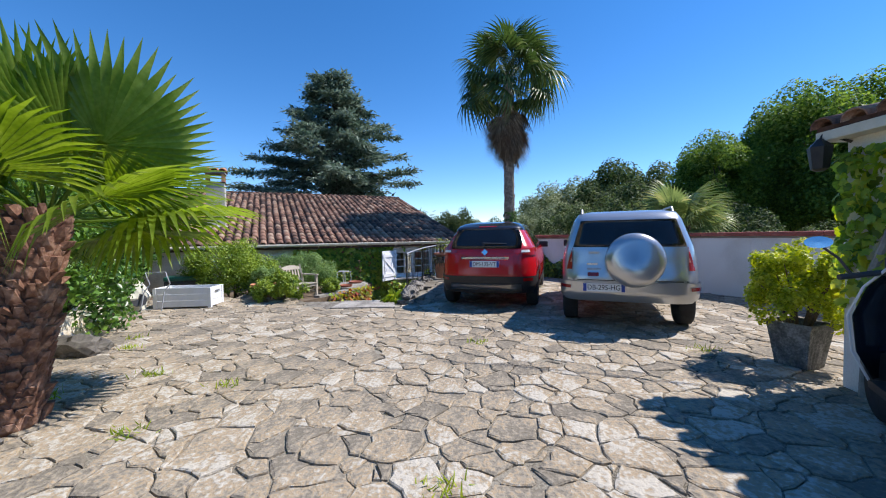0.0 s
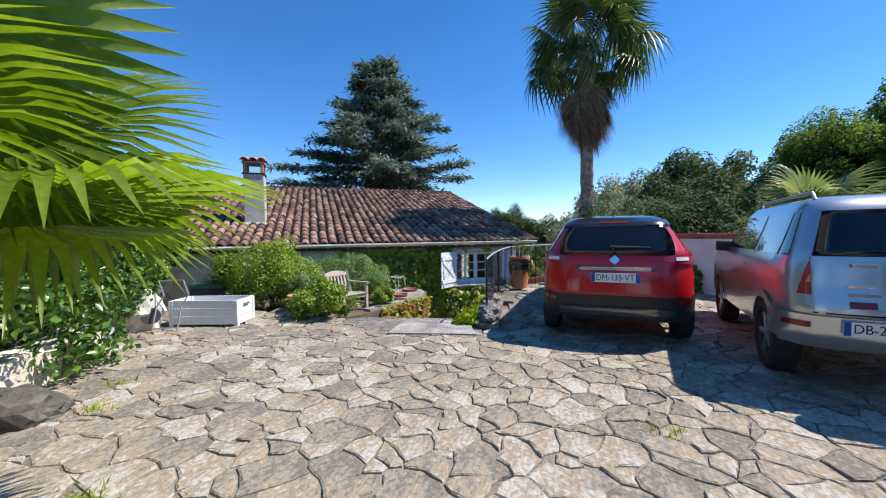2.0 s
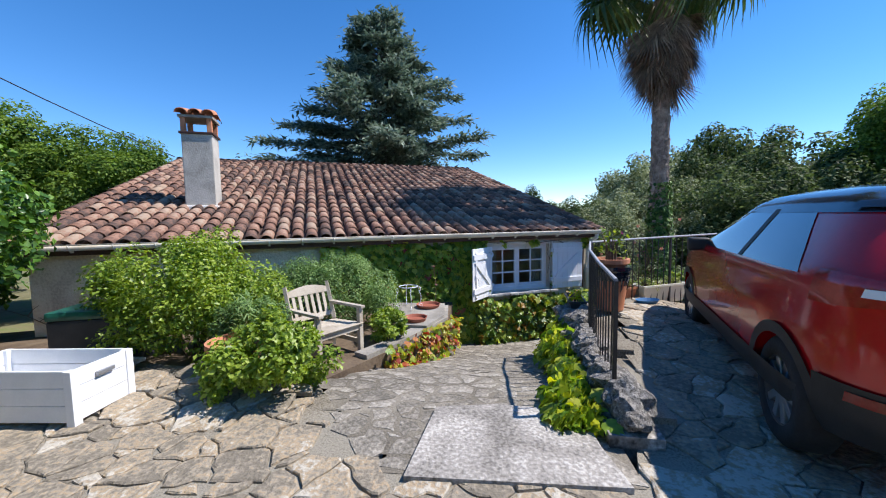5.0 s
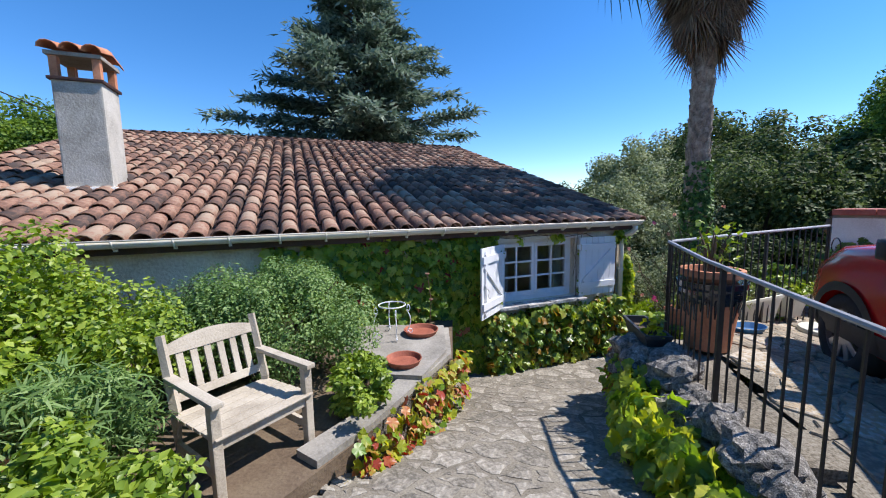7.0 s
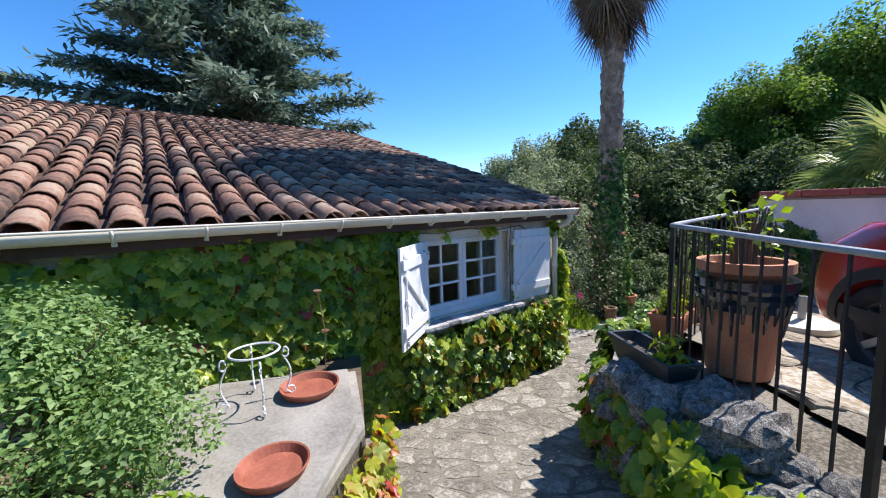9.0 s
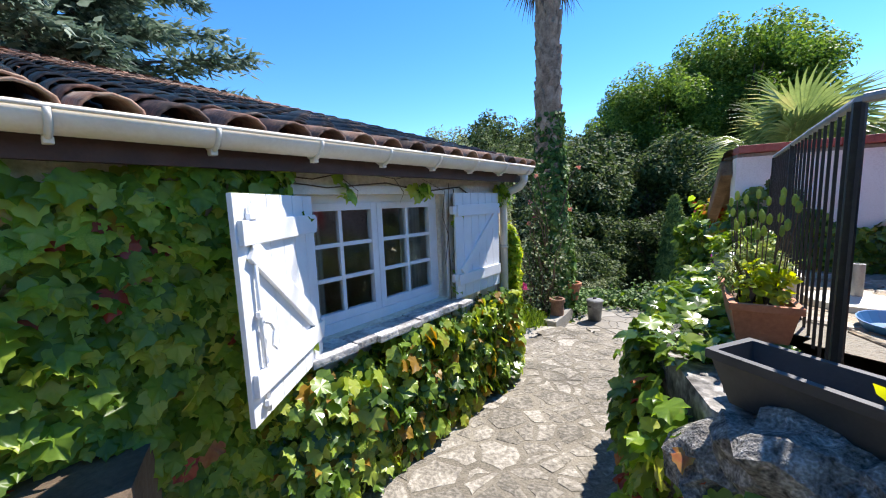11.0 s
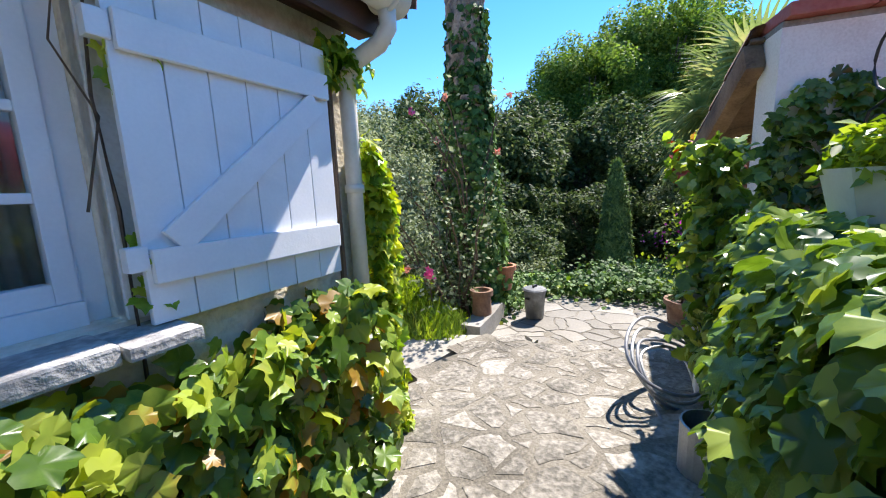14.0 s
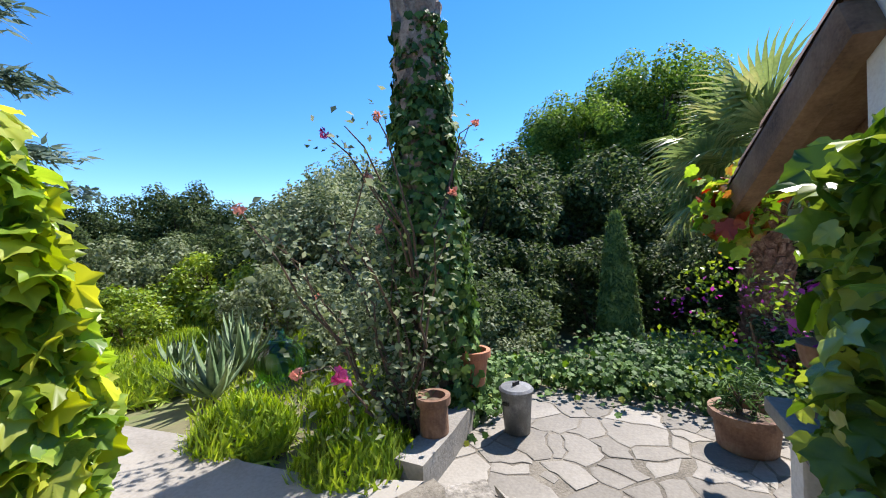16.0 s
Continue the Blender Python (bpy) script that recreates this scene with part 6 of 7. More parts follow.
# lower terrace
M_BIN = material("dull_bin_metal", [(0.1, 0.104, 0.104), (0.17, 0.175, 0.175), (0.3, 0.31, 0.31)], 0.55, 6, 0.1, 60, metal=0.3)
t = thing("dustbin", pose(3.02, 14.2, -1.19), "grey metal bin with a lid, speckled with white", "bin")
t.scale = (0.66, 0.66, 0.78)
part("can", lathe([(0.15, 0), (0.185, 0.40), (0.19, 0.41)], 28), M_BIN, t, smooth=True)
lid = part("lid", lathe([(0.2, 0.405), (0.205, 0.43), (0.18, 0.45), (0.0, 0.465)], 28), M_BIN, t)
part("lid_handle", box((-0.05, -0.012, 0.46), (0.05, 0.012, 0.5), 0.006), M_IRON, lid)
for s in (-1, 1):
    part("side_handle", box((s * 0.185 - 0.015, -0.04, 0.3), (s * 0.185 + 0.015, 0.04, 0.33), 0.006), M_IRON, t)
round_pot("rusty_tub", pose(4.05, 13.02, -1.19), "wide rust-brown planting tub", 0.17, 0.2, 0.26, M_RUST)
potted(pose(4.05, 13.02, -0.98), (0.16, 0.16, 0.16), M_IVY, 70, 500, 0.07, BLADE, label="dark spiky plant in a rusty tub")
round_pot("flower_pot", pose(2.95, 14.62, -0.92), "orange terracotta pot set in the ivy", 0.09, 0.13, 0.3, M_TERRA)
round_pot("clay_drum", pose(2.3, 14.3, -1.0), "old clay drum on the low wall", 0.1, 0.1, 0.26, M_RUST)
setting("wall_low", run_wall([(2.02, 14.02), (2.4, 14.22), (2.85, 14.5)], -1.6, -1.0, -0.2), M_CONC, label="low concrete retaining kerb by the bin")
t = thing("stone_counter", pose(2.33, 12.08, -1.2, 0, 0, 27), "blue-grey stone outdoor counter on masonry", "counter")
part("slab", box((0, 0, 0.78), (0.66, 0.28, 0.84), 0.012), M_SLATE, t)
for x in (0.05, 0.48):
    part("pier", box((x, 0.02, 0), (x + 0.12, 0.22, 0.779), 0.01), M_WHITEWALL, t)
t = thing("flower_urn", pose(2.72, 12.42, -0.36), "small pedestal urn of purple flowers on the counter", "flowerpot")
part("urn", lathe([(0.06, 0), (0.05, 0.02), (0.018, 0.05), (0.02, 0.14), (0.08, 0.18), (0.1, 0.26), (0.09, 0.26), (0.0, 0.22)], 20), M_RUST, t)
v, f = scatter(np.random.default_rng(71), *clump_points(np.random.default_rng(72), 60, [(0, 0, 0.32), (0.05, 0.03, 0.36)], 0.12), 0.045)
tagged(part("blossom", array_mesh("blossom", v, f, M_PURPLE), None, t), kind="stuff")

# lean-to roof below the parapet
LEAN = pose(3.05, 12.35, 0, 0, 0, -56.5)     # x along the parapet, y out from it
t = thing("lean_to", LEAN, "timber lean-to roof with old tiles below the parapet", "lean-to")
slope = math.degrees(math.atan2(-0.62, 1.25))
R = pose(0, 0, 1.2, slope, 0, 0)
part("rake_board", box((-0.08, 0.02, -0.19), (0.04, 1.5, 0.01), 0.04, R), M_WOOD, t, "worn rounded brown timber beam")
for i in range(5):
    part("rafter", box((0.35 + i * 0.5, 0.02, -0.11), (0.43 + i * 0.5, 1.4, -0.01), 0.006, R), M_WOOD, t)
part("roof_boarding", box((-0.04, 0.0, 0.002), (2.6, 1.45, 0.03), 0.004, R), M_WOOD, t)
lt = tile_mesh("lean_tile", M_TILE, 0.1, 0.085, 0.44)
for i in range(12):
    for j in range(4):
        part("roof_tile", lt, None, t, m=R @ pose(0.03 + i * 0.215, 1.5 - j * 0.36, 0.045, 0, 0, 180))
for x in (2.4,):
    part("post", box((x, 1.22, -2.0), (x + 0.12, 1.34, 0.5), 0.01), M_WOOD, t)
part("hanging_sign", box((0.2, 1.15, 0.3), (0.21, 1.3, 0.5), 0.002, pose(0, 0, 0, 0, 12, 0)), M_GREYMETAL, t)

# the shed at the court's other end
shed = thing("shed", pose(3.36, 3.07, 0), "small rendered outbuilding with a canal tile roof", "outbuilding")
part("wall", box((0, -6.5, 0), (4.4, 0, 2.08)), M_WHITEWALL, shed)
part("roof_board", box((-0.15, -6.6, 2.08), (4.6, 0.12, 2.16), 0.01), M_CREAM, shed)
part("roof_slope", box((-0.14, -6.6, 2.165), (4.6, 0.12, 2.2)), M_UNDER, shed)
for i in range(18):
    part("roof_tile", lt, None, shed, m=pose(-0.2, 0.02 - i * 0.24, 2.18, 12, 0, -90))
    part("roof_tile", lt, None, shed, m=pose(0.18, 0.02 - i * 0.24, 2.26, 12, 0, -90))
t = thing("wall_lantern", pose(3.2, 3.14, 1.95), "dark metal lantern on the shed corner", "lamp")
part("bracket", tube([(0.16, -0.1, 0.1), (0.02, 0, 0.2), (0, 0, 0.14)], 0.012, 6), M_IRON, t)
part("housing", lathe([(0.03, -0.12), (0.06, -0.1), (0.085, 0.08), (0.02, 0.15)], 6), M_IRON, t)
t = thing("drain_pipe", pose(3.31, 2.65, 0), "grey drainpipe on the shed wall", "pipe")
part("pipe", tube([(0, 0.22, 0), (0, 0.18, 1.0), (0, 0.0, 1.5), (0, -0.05, 2.06)], 0.035, 10), M_CONC, t)

t = thing("fluted_planter", pose(3.48, 3.58, 0.014, 0, 0, 18), "square fluted grey planter with white streaks", "planter")
bm = bmesh.new()
rings = []
for o, z in ((0.13, 0), (0.18, 0.4), (0.195, 0.4), (0.195, 0.43), (0.165, 0.43), (0.14, 0.36)):
    ring = []
    for k in range(48):
        u = k / 12
        s, w = int(u), (u % 1) * 2 - 1
        fl = 0.008 * (k % 2) if 0.005 < z < 0.399 or z == 0 else 0
        p = ((w, -1), (1, w), (-w, 1), (-1, -w))[s]
        ring.append(bm.verts.new((p[0] * (o - fl), p[1] * (o - fl), z)))
    rings.append(ring)
for a, b in zip(rings, rings[1:]):
    for k in range(48):
        bm.faces.new((a[k], a[(k + 1) % 48], b[(k + 1) % 48], b[k]))
bm.faces.new(rings[-1])
part("pot", bm, M_STREAKED, t)
shrub("yellow_shrub", pose(3.48, 3.58, 0.36), "airy yellow-green shrub growing in the grey planter", "shrub", (0.52, 0.52, 0.46), M_YELLOWLEAF, 80, 15000, 0.036, 90, clump=0.18)

# scooter at the court's edge
t = thing("scooter", pose(2.78, 2.1, 0.014, 0, 0, -32), "dark blue motor scooter with white trim", "scooter")
M_NAVY = material("navy_paint", [(0.012, 0.016, 0.03), (0.02, 0.025, 0.045)], 0.25, 3, 0, 40, coat=0.8)
for y in (0.42, -0.85):
    part("wheel", lathe([(0.14, -0.05), (0.23, -0.05), (0.25, 0), (0.23, 0.05), (0.14, 0.05)], 28, pose(0, y, 0.25, 0, 90, 0)), M_TYRE, t, smooth=True)
bm = bmesh.new()
rows = []
for z, w, y in ((0.3, 0.1, 0.4), (0.5, 0.2, 0.36), (0.75, 0.24, 0.3), (0.95, 0.2, 0.22), (1.08, 0.13, 0.12)):
    rows.append([bm.verts.new((w * math.sin(a), y + 0.12 * math.cos(a) - 0.08, z)) for a in (-1.5 + 3 * k / 10 for k in range(11))])
for a, b in zip(rows, rows[1:]):
    for k in range(10):
        bm.faces.new((a[k], a[k + 1], b[k + 1], b[k]))
bmesh.ops.solidify(bm, geom=bm.faces[:], thickness=0.02)
part("front_shield", bm, M_NAVY, t, smooth=True)
part("shield_trim", tube([(-0.12, 0.34, 0.3), (-0.215, 0.3, 0.5), (-0.255, 0.24, 0.75), (-0.21, 0.16, 0.95), (-0.14, 0.06, 1.08)], 0.008, 8), M_WHITE, t)
part("handlebar", tube([(-0.36, 0.02, 1.02), (-0.15, 0.1, 1.05), (0.15, 0.1, 1.05), (0.36, 0.02, 1.02)], 0.018, 8), M_GREYPLASTIC, t)
for s in (-1, 1):
    mi = part("mirror", lathe([(0.02, -0.02), (0.085, -0.006), (0.09, 0.012), (0.0, 0.014)], 20, pose(s * 0.46, 0.0, 1.24, 80, 0, s * 20) @ Matrix.Diagonal((0.75, 0.42, 0.8, 1))), M_CHROME, t)
    part("mirror_stem", tube([(s * 0.3, 0.04, 1.04), (s * 0.36, 0.03, 1.14), (s * 0.46, 0.01, 1.23)], 0.008, 6), M_GREYPLASTIC, mi)
part("seat", box((-0.14, -1.0, 0.66), (0.14, -0.3, 0.78), 0.05), M_BLACKPLASTIC, t)
part("rear_body", box((-0.17, -1.1, 0.32), (0.17, -0.3, 0.66), 0.08), M_NAVY, t)
part("floor_board", box((-0.16, -0.35, 0.28), (0.16, 0.25, 0.34), 0.03), M_BLACKPLASTIC, t)
part("dash", box((-0.13, 0.02, 1.02), (0.13, 0.16, 1.16), 0.04), M_BLACKPLASTIC, t)

# clutter in the corner by the hedge
t = thing("folding_frame", pose(-5.6, 6.82, 0.014, 0, 0, 20), "folded bent metal tube frame against the planter", "frame")
for x in (0, 0.32):
    part("tube_leg", tube([(x, -0.12, 0.01), (x + 0.02, 0.0, 0.35), (x + 0.1, 0.05, 0.5), (x + 0.02, 0.1, 0.72)], 0.012, 8), M_GREYMETAL, t)
part("cross_tube", tube([(0.0, -0.1, 0.05), (0.32, -0.1, 0.05)], 0.01, 6), M_GREYMETAL, t)
part("cross_tube", tube([(0.02, 0.1, 0.72), (0.34, 0.1, 0.72)], 0.01, 6), M_GREYMETAL, t)
t = thing("white_sack", pose(-5.85, 6.85, 0.014, 0, 0, 40), "slumped white sack leaning in the corner", "sack")
part("sack", rock_mesh("sack", 9, M_CREAM, (0.24, 0.16, 0.34)), None, t, m=Matrix.Translation((0, 0, 0.26)))
part("dark_mark", lathe([(0.12, -0.004), (0.12, 0.004), (0.0, 0.006)], 20, pose(0.12, -0.17, 0.22, 82, 0, 10)), M_GREYPLASTIC, t)
t = thing("storage_chest", pose(-6.0, 8.7, -0.1, 0, 0, 20), "green and black garden storage box under the eave", "box")
part("body", box((-0.45, -0.25, 0), (0.45, 0.25, 0.5), 0.03), M_GREYPLASTIC, t)
part("lid", box((-0.46, -0.26, 0.5), (0.46, 0.26, 0.6), 0.04), material("green_plastic", [(0.01, 0.09, 0.06), (0.02, 0.13, 0.09)], 0.35, 4, 0, 40), t)
M_SLATEROCK = material("dark_weathered_rock", [(0.05, 0.045, 0.04), (0.1, 0.09, 0.075), (0.17, 0.155, 0.13)], 0.9, 5, 0.9, 30)
rk = rock_mesh("foot_rock", 21, M_SLATEROCK, (0.32, 0.22, 0.16))
tagged(part("foot_rock", rk, None, None, m=pose(-4.35, 4.35, 0.08)), "flat grey boulder at the foot of the wall", "rock")
tagged(part("foot_rock", rock_mesh("foot_rock", 22, M_ROCK, (0.16, 0.12, 0.1)), None, None, m=pose(-3.0, 2.25, 0.06)), "pale stone beside the palm trunk", "rock")
t = thing("buried_jar", pose(-3.95, 8.05, -0.1, 0, 0, 0), "terracotta pot half hidden in the bush", "flowerpot")
part("body", lathe([(0.16, 0), (0.22, 0.4), (0.26, 0.4), (0.26, 0.46), (0.23, 0.46), (0.2, 0.38)], 28), M_TERRA, t)
for p, q, nm in (((-11.6, 5, 6.8), (-10.7, 15.0, 3.4), "left"), ((5.6, 2.6, 2.19), (4.6, 4.9, 6.6), "right")):
    a, b = Vector(p), Vector(q)
    t = thing("overhead_cable", Matrix.Translation(a), "thin black overhead service cable", "cable")
    part("cable", tube([a.lerp(b, k / 10) - a + Vector((0, 0, -0.35 * 4 * (k / 10) * (1 - k / 10))) for k in range(11)], 0.012, 6), M_IRON, t)

# ---- creepers ----
def creeper(name, label, sampler, n, leaf, mat, seed, spread=0.35, singles=0, stems=(), mat2=None, share=0.0, shape=LOBED):
    """Leaves on a surface: sampler(rng) gives a point and the way that the surface faces."""
    rng = np.random.default_rng(seed)
    t = thing(name, Matrix(), label, "climbing plant")
    pts, ups = zip(*(sampler(rng) for _ in range(n)))
    pts, ups = np.array(pts), np.array(ups)
    down = np.tile((0.0, 0.0, -1.0), (n, 1)) + ups * 0.25
    k = n - singles
    pick = rng.random(k) < share
    for sel, m in ((~pick, mat), (pick, mat2)):
        if m is None or not sel.any():
            continue
        v, f = scatter(rng, pts[:k][sel], ups[:k][sel], leaf, shape, spread, droop=down[:k][sel], vary=0.45)
        tagged(part("leaves", array_mesh("leaves", v, f, m, True), None, t), kind="stuff")
    if singles:
        base = []
        for i in range(3):
            v, f = scatter(np.random.default_rng(i), np.zeros((1, 3)), np.array([(0, 0, 1.0)]), 1.0, (shape[0] * np.array((1, 1, 1 + i * 0.8)), shape[1]), 0.0, droop=np.array([(0, 1.0, 0)]) * 50)
            base.append(array_mesh("leaf", v, f, mat, True))
        for i in range(singles):
            z = Vector(ups[k + i]) + Vector(rng.normal(0, spread, 3))
            q = z.to_track_quat("Z", "Y").to_matrix().to_4x4()
            up = q.inverted() @ Vector((0, 0, -1))
            roll = math.atan2(-up.x, up.y) + rng.normal(0, 0.4)
            s = leaf * rng.uniform(0.8, 1.35)
            part("leaf", base[i % 3], None, t, m=Matrix.Translation(Vector(pts[k + i]) + z.normalized() * 0.03) @ q @ Matrix.Rotation(roll, 4, "Z") @ Matrix.Diagonal((s, s, s, 1)))
    if stems:
        bm = bmesh.new()
        for path, r in stems:
            add_tube(bm, path, [r * (1 - 0.6 * i / max(1, len(path) - 1)) for i in range(len(path))], 5)
        part("stem", bm, M_STEM, t)
    return t


def on_front(x0, x1, z0, z1, depth=0.1, edge=None):
    """Points on the house front, in its own measures."""
    def pick(rng):
        while True:
            x, z = rng.uniform(x0, x1), rng.uniform(z0, z1)
            if edge is None or edge(x, z):
                break
        w = HOUSE @ Vector((x, -0.02 - depth * rng.random(), z))
        up = HOUSE.to_3x3() @ Vector((0.15, -1, 0.4))
        return tuple(w), tuple(up)
    return pick


def hs(*pts):
    return [HOUSE @ Vector(p) for p in pts]


M_YELLOWVINE = material("sunny_creeper_leaf", [(0.32, 0.19, 0.03), (0.32, 0.35, 0.04), (0.24, 0.36, 0.035), (0.36, 0.42, 0.05)], 0.4, 0.9, 0.1, 25, island=0.9, translucent=0.45)
creeper("wall_creeper", "thick green lobed creeper covering the house front", on_front(-5.5, -2.5, -1.05, 1.14, 0.14, lambda x, z: z < 1.05 + 0.08 * math.sin(4 * x) and (x > -4.6 or z > 0.5 * math.sin(3 * x) + 0.2)), 6200, 0.1, M_VINE, 91, 0.34, 90,
        [(hs((-4.2, -0.03, -0.1), (-4.0, -0.04, 0.5), (-3.6, -0.03, 0.9)), 0.018), (hs((-3.0, -0.03, -0.9), (-3.1, -0.04, 0.2), (-2.8, -0.03, 0.95)), 0.02)], M_VINERED, 0.06)
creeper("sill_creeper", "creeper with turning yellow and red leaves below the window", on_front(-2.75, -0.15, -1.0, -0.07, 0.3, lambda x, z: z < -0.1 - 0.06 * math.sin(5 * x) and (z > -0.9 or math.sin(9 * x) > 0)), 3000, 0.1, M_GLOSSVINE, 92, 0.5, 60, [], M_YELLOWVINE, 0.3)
# a third of the leaves are yellow-green to stand in for backlit sun
creeper("pipe_creeper", "creeper climbing the downpipe at the house corner", on_front(0.03, 0.18, -1.0, 0.62, 0.12, lambda x, z: x < 0.12 - 0.07 * z + 0.04 * math.sin(5 * z + 1)), 1500, 0.07, M_VINE, 93, 1.0, 50, [], M_YELLOWLEAF, 0.35)
creeper("shutter_creeper", "strands of creeper between window and folded shutter", on_front(-1.0, -0.88, -0.1, 0.95, 0.05, lambda x, z: math.sin(11 * z) > 0.45), 22, 0.055, M_VINE, 94, 0.5, 8, [(hs((-0.99, -0.03, -0.3), (-0.985, -0.03, 0.3), (-1.0, -0.03, 0.6), (-0.97, -0.03, 1.0)), 0.008)])
creeper("eave_creeper", "thin creeper stems with a few leaves under the eave", on_front(-3.2, 0.0, 0.82, 1.0, 0.1, lambda x, z: math.sin(3.3 * x + 1) > 0.2 and (x < -2.45 or x > -1.0 or (z > 0.9 and math.sin(8 * x) > 0.7))), 110, 0.075, M_VINE, 95, 0.5, 16,
        [(hs((-1.05, -0.03, 0.3), (-0.99, -0.025, 0.55), (-1.06, -0.02, 0.72), (-1.02, -0.025, 0.93), (-1.3, -0.02, 1.03)), 0.004), (hs((-2.9, -0.02, 1.05), (-2.3, -0.03, 1.0), (-2.0, -0.02, 1.06), (-1.6, -0.03, 1.02), (-1.35, -0.025, 1.07)), 0.005), (hs((-2.1, -0.03, 1.02), (-1.98, -0.05, 0.93), (-2.0, -0.05, 0.86)), 0.003), (hs((-1.62, -0.03, 1.02), (-1.55, -0.05, 0.92), (-1.6, -0.05, 0.84)), 0.003), (hs((-0.3, -0.03, 0.75), (-0.8, -0.02, 0.97), (-1.3, -0.025, 0.93), (-1.7, -0.02, 0.99), (-2.2, -0.025, 0.95), (-2.8, -0.02, 1.02)), 0.008), (hs((-1.5, -0.02, 0.97), (-1.35, -0.03, 0.9), (-1.2, -0.03, 0.93)), 0.004), (hs((-0.9, -0.03, 0.95), (-0.86, -0.03, 0.6), (-0.95, -0.03, 0.3)), 0.006)])


rng = np.random.default_rng(58)
t = thing("bare_creeper", Matrix(), "leafless dark creeper stems fanning over the house wall", "climbing plant")
for i in range(16):
    x, z = -8.6 + 0.21 * i + rng.normal(0, 0.06), -0.3
    way, pts = rng.normal(0.1, 0.35), []
    for k in range(9):
        pts.append(HOUSE @ Vector((x, -0.012 - 0.006 * (k % 2), z)))
        way += rng.normal(0, 0.3)
        x, z = x + 0.15 * math.sin(way), min(1.0, z + 0.15 * abs(math.cos(way)))
    stem = part("stem", tube(pts, [0.011 - 0.001 * k for k in range(9)], 5), M_STEM, t)
    for j in (3, 4, 5, 6):
        q, e = pts[j], HOUSE.to_3x3() @ Vector((rng.choice([-1, 1]) * rng.uniform(0.1, 0.25), 0, rng.uniform(0.05, 0.22)))
        part("twig", tube([q, q + e * 0.5 + Vector((0, 0, 0.02)), q + e], [0.006, 0.004, 0.002], 5), M_STEM, stem)


def on_retain(d0, d1, out0=0.05, out1=0.3, z0=-0.95, z1=0.1):
    def pick(rng):
        d = rng.uniform(d0, d1)
        x, y, a = along(RETAIN, d)
        nx, ny = -math.sin(a), math.cos(a)
        base = path_z(min(y + 0.2, 12.6)) if d < 5.6 else -1.05
        k = rng.random()
        z = base + 0.05 + (z1 - base) * k
        o = out0 + (out1 - out0) * rng.random() * (0.6 + 0.5 * math.sin(3.1 * k)) * (1 + 0.3 * math.sin(4 * d))
        return (x + nx * o, y + ny * o, z), (nx, ny, 0.7)
    return pick


creeper("bank_creeper", "creeper with yellowing leaves hanging over the stone wall", on_retain(0.1, 2.6, 0.0, 0.26), 1300, 0.105, M_VINE, 96, 0.5, 80, [], M_YELLOWLEAF, 0.3)
creeper("corner_creeper", "thin creeper on the boulder wall", on_retain(2.6, 3.9, 0.02, 0.16, z1=-0.02), 420, 0.095, M_VINE, 97, 0.5, 20, [], M_VINERED, 0.3)
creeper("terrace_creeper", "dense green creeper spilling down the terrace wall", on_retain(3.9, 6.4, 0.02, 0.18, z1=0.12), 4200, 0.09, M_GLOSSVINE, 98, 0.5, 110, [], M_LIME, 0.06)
def on_wall_top(rng):
    x, y, a = along(RETAIN, rng.uniform(3.7, 6.2))
    o = rng.uniform(-0.4, 0.05)
    return (x - math.sin(a) * o, y + math.cos(a) * o, 0.07 + 0.12 * rng.random()), (-0.2, 0.1, 1.0)


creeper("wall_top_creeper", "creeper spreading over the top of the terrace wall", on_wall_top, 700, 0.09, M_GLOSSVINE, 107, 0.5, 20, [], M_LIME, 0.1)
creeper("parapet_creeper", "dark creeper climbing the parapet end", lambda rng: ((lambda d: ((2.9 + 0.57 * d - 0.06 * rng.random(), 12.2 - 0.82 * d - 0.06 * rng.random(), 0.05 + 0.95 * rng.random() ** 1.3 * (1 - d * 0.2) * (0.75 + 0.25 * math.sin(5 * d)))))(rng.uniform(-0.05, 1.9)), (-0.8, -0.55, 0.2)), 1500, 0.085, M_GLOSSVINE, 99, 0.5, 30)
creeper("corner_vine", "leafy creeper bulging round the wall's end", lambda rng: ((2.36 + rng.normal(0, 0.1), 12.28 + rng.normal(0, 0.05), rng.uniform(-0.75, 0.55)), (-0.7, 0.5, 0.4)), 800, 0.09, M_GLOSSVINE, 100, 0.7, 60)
creeper("lean_to_creeper", "yellow and red creeper at the lean-to's tip", lambda rng: (tuple(LEAN @ Vector((rng.normal(0, 0.12), 1.3 + rng.normal(0, 0.12), 0.5 + rng.normal(0, 0.12)))), (-0.3, 0.3, 0.5)), 260, 0.1, M_VINE, 101, 0.7, 20, [], M_VINERED, 0.5)
creeper("kerb_creeper", "orange and yellow creeper along the kerb", lambda rng: ((lambda q: (q[0] + 0.06 + 0.12 * rng.random(), q[1] + rng.normal(0, 0.05), max(path_z(q[1]) + 0.03, -0.5 * rng.random())))(along(KERB, rng.uniform(0.15, 2.0))), (0.7, -0.3, 0.6)), 420, 0.075, M_VINERED, 102, 0.6, 30, [], M_YELLOWLEAF, 0.4)
creeper("shed_creeper", "creeper hanging on the shed wall", lambda rng: ((3.34 - 0.06 * rng.random(), 2.6 + 0.5 * rng.random(), 0.7 + 1.3 * rng.random() ** 0.7), (-1, 0, 0.2)), 300, 0.085, M_VINE, 103, 0.5, 20, [], M_YELLOWLEAF, 0.3)


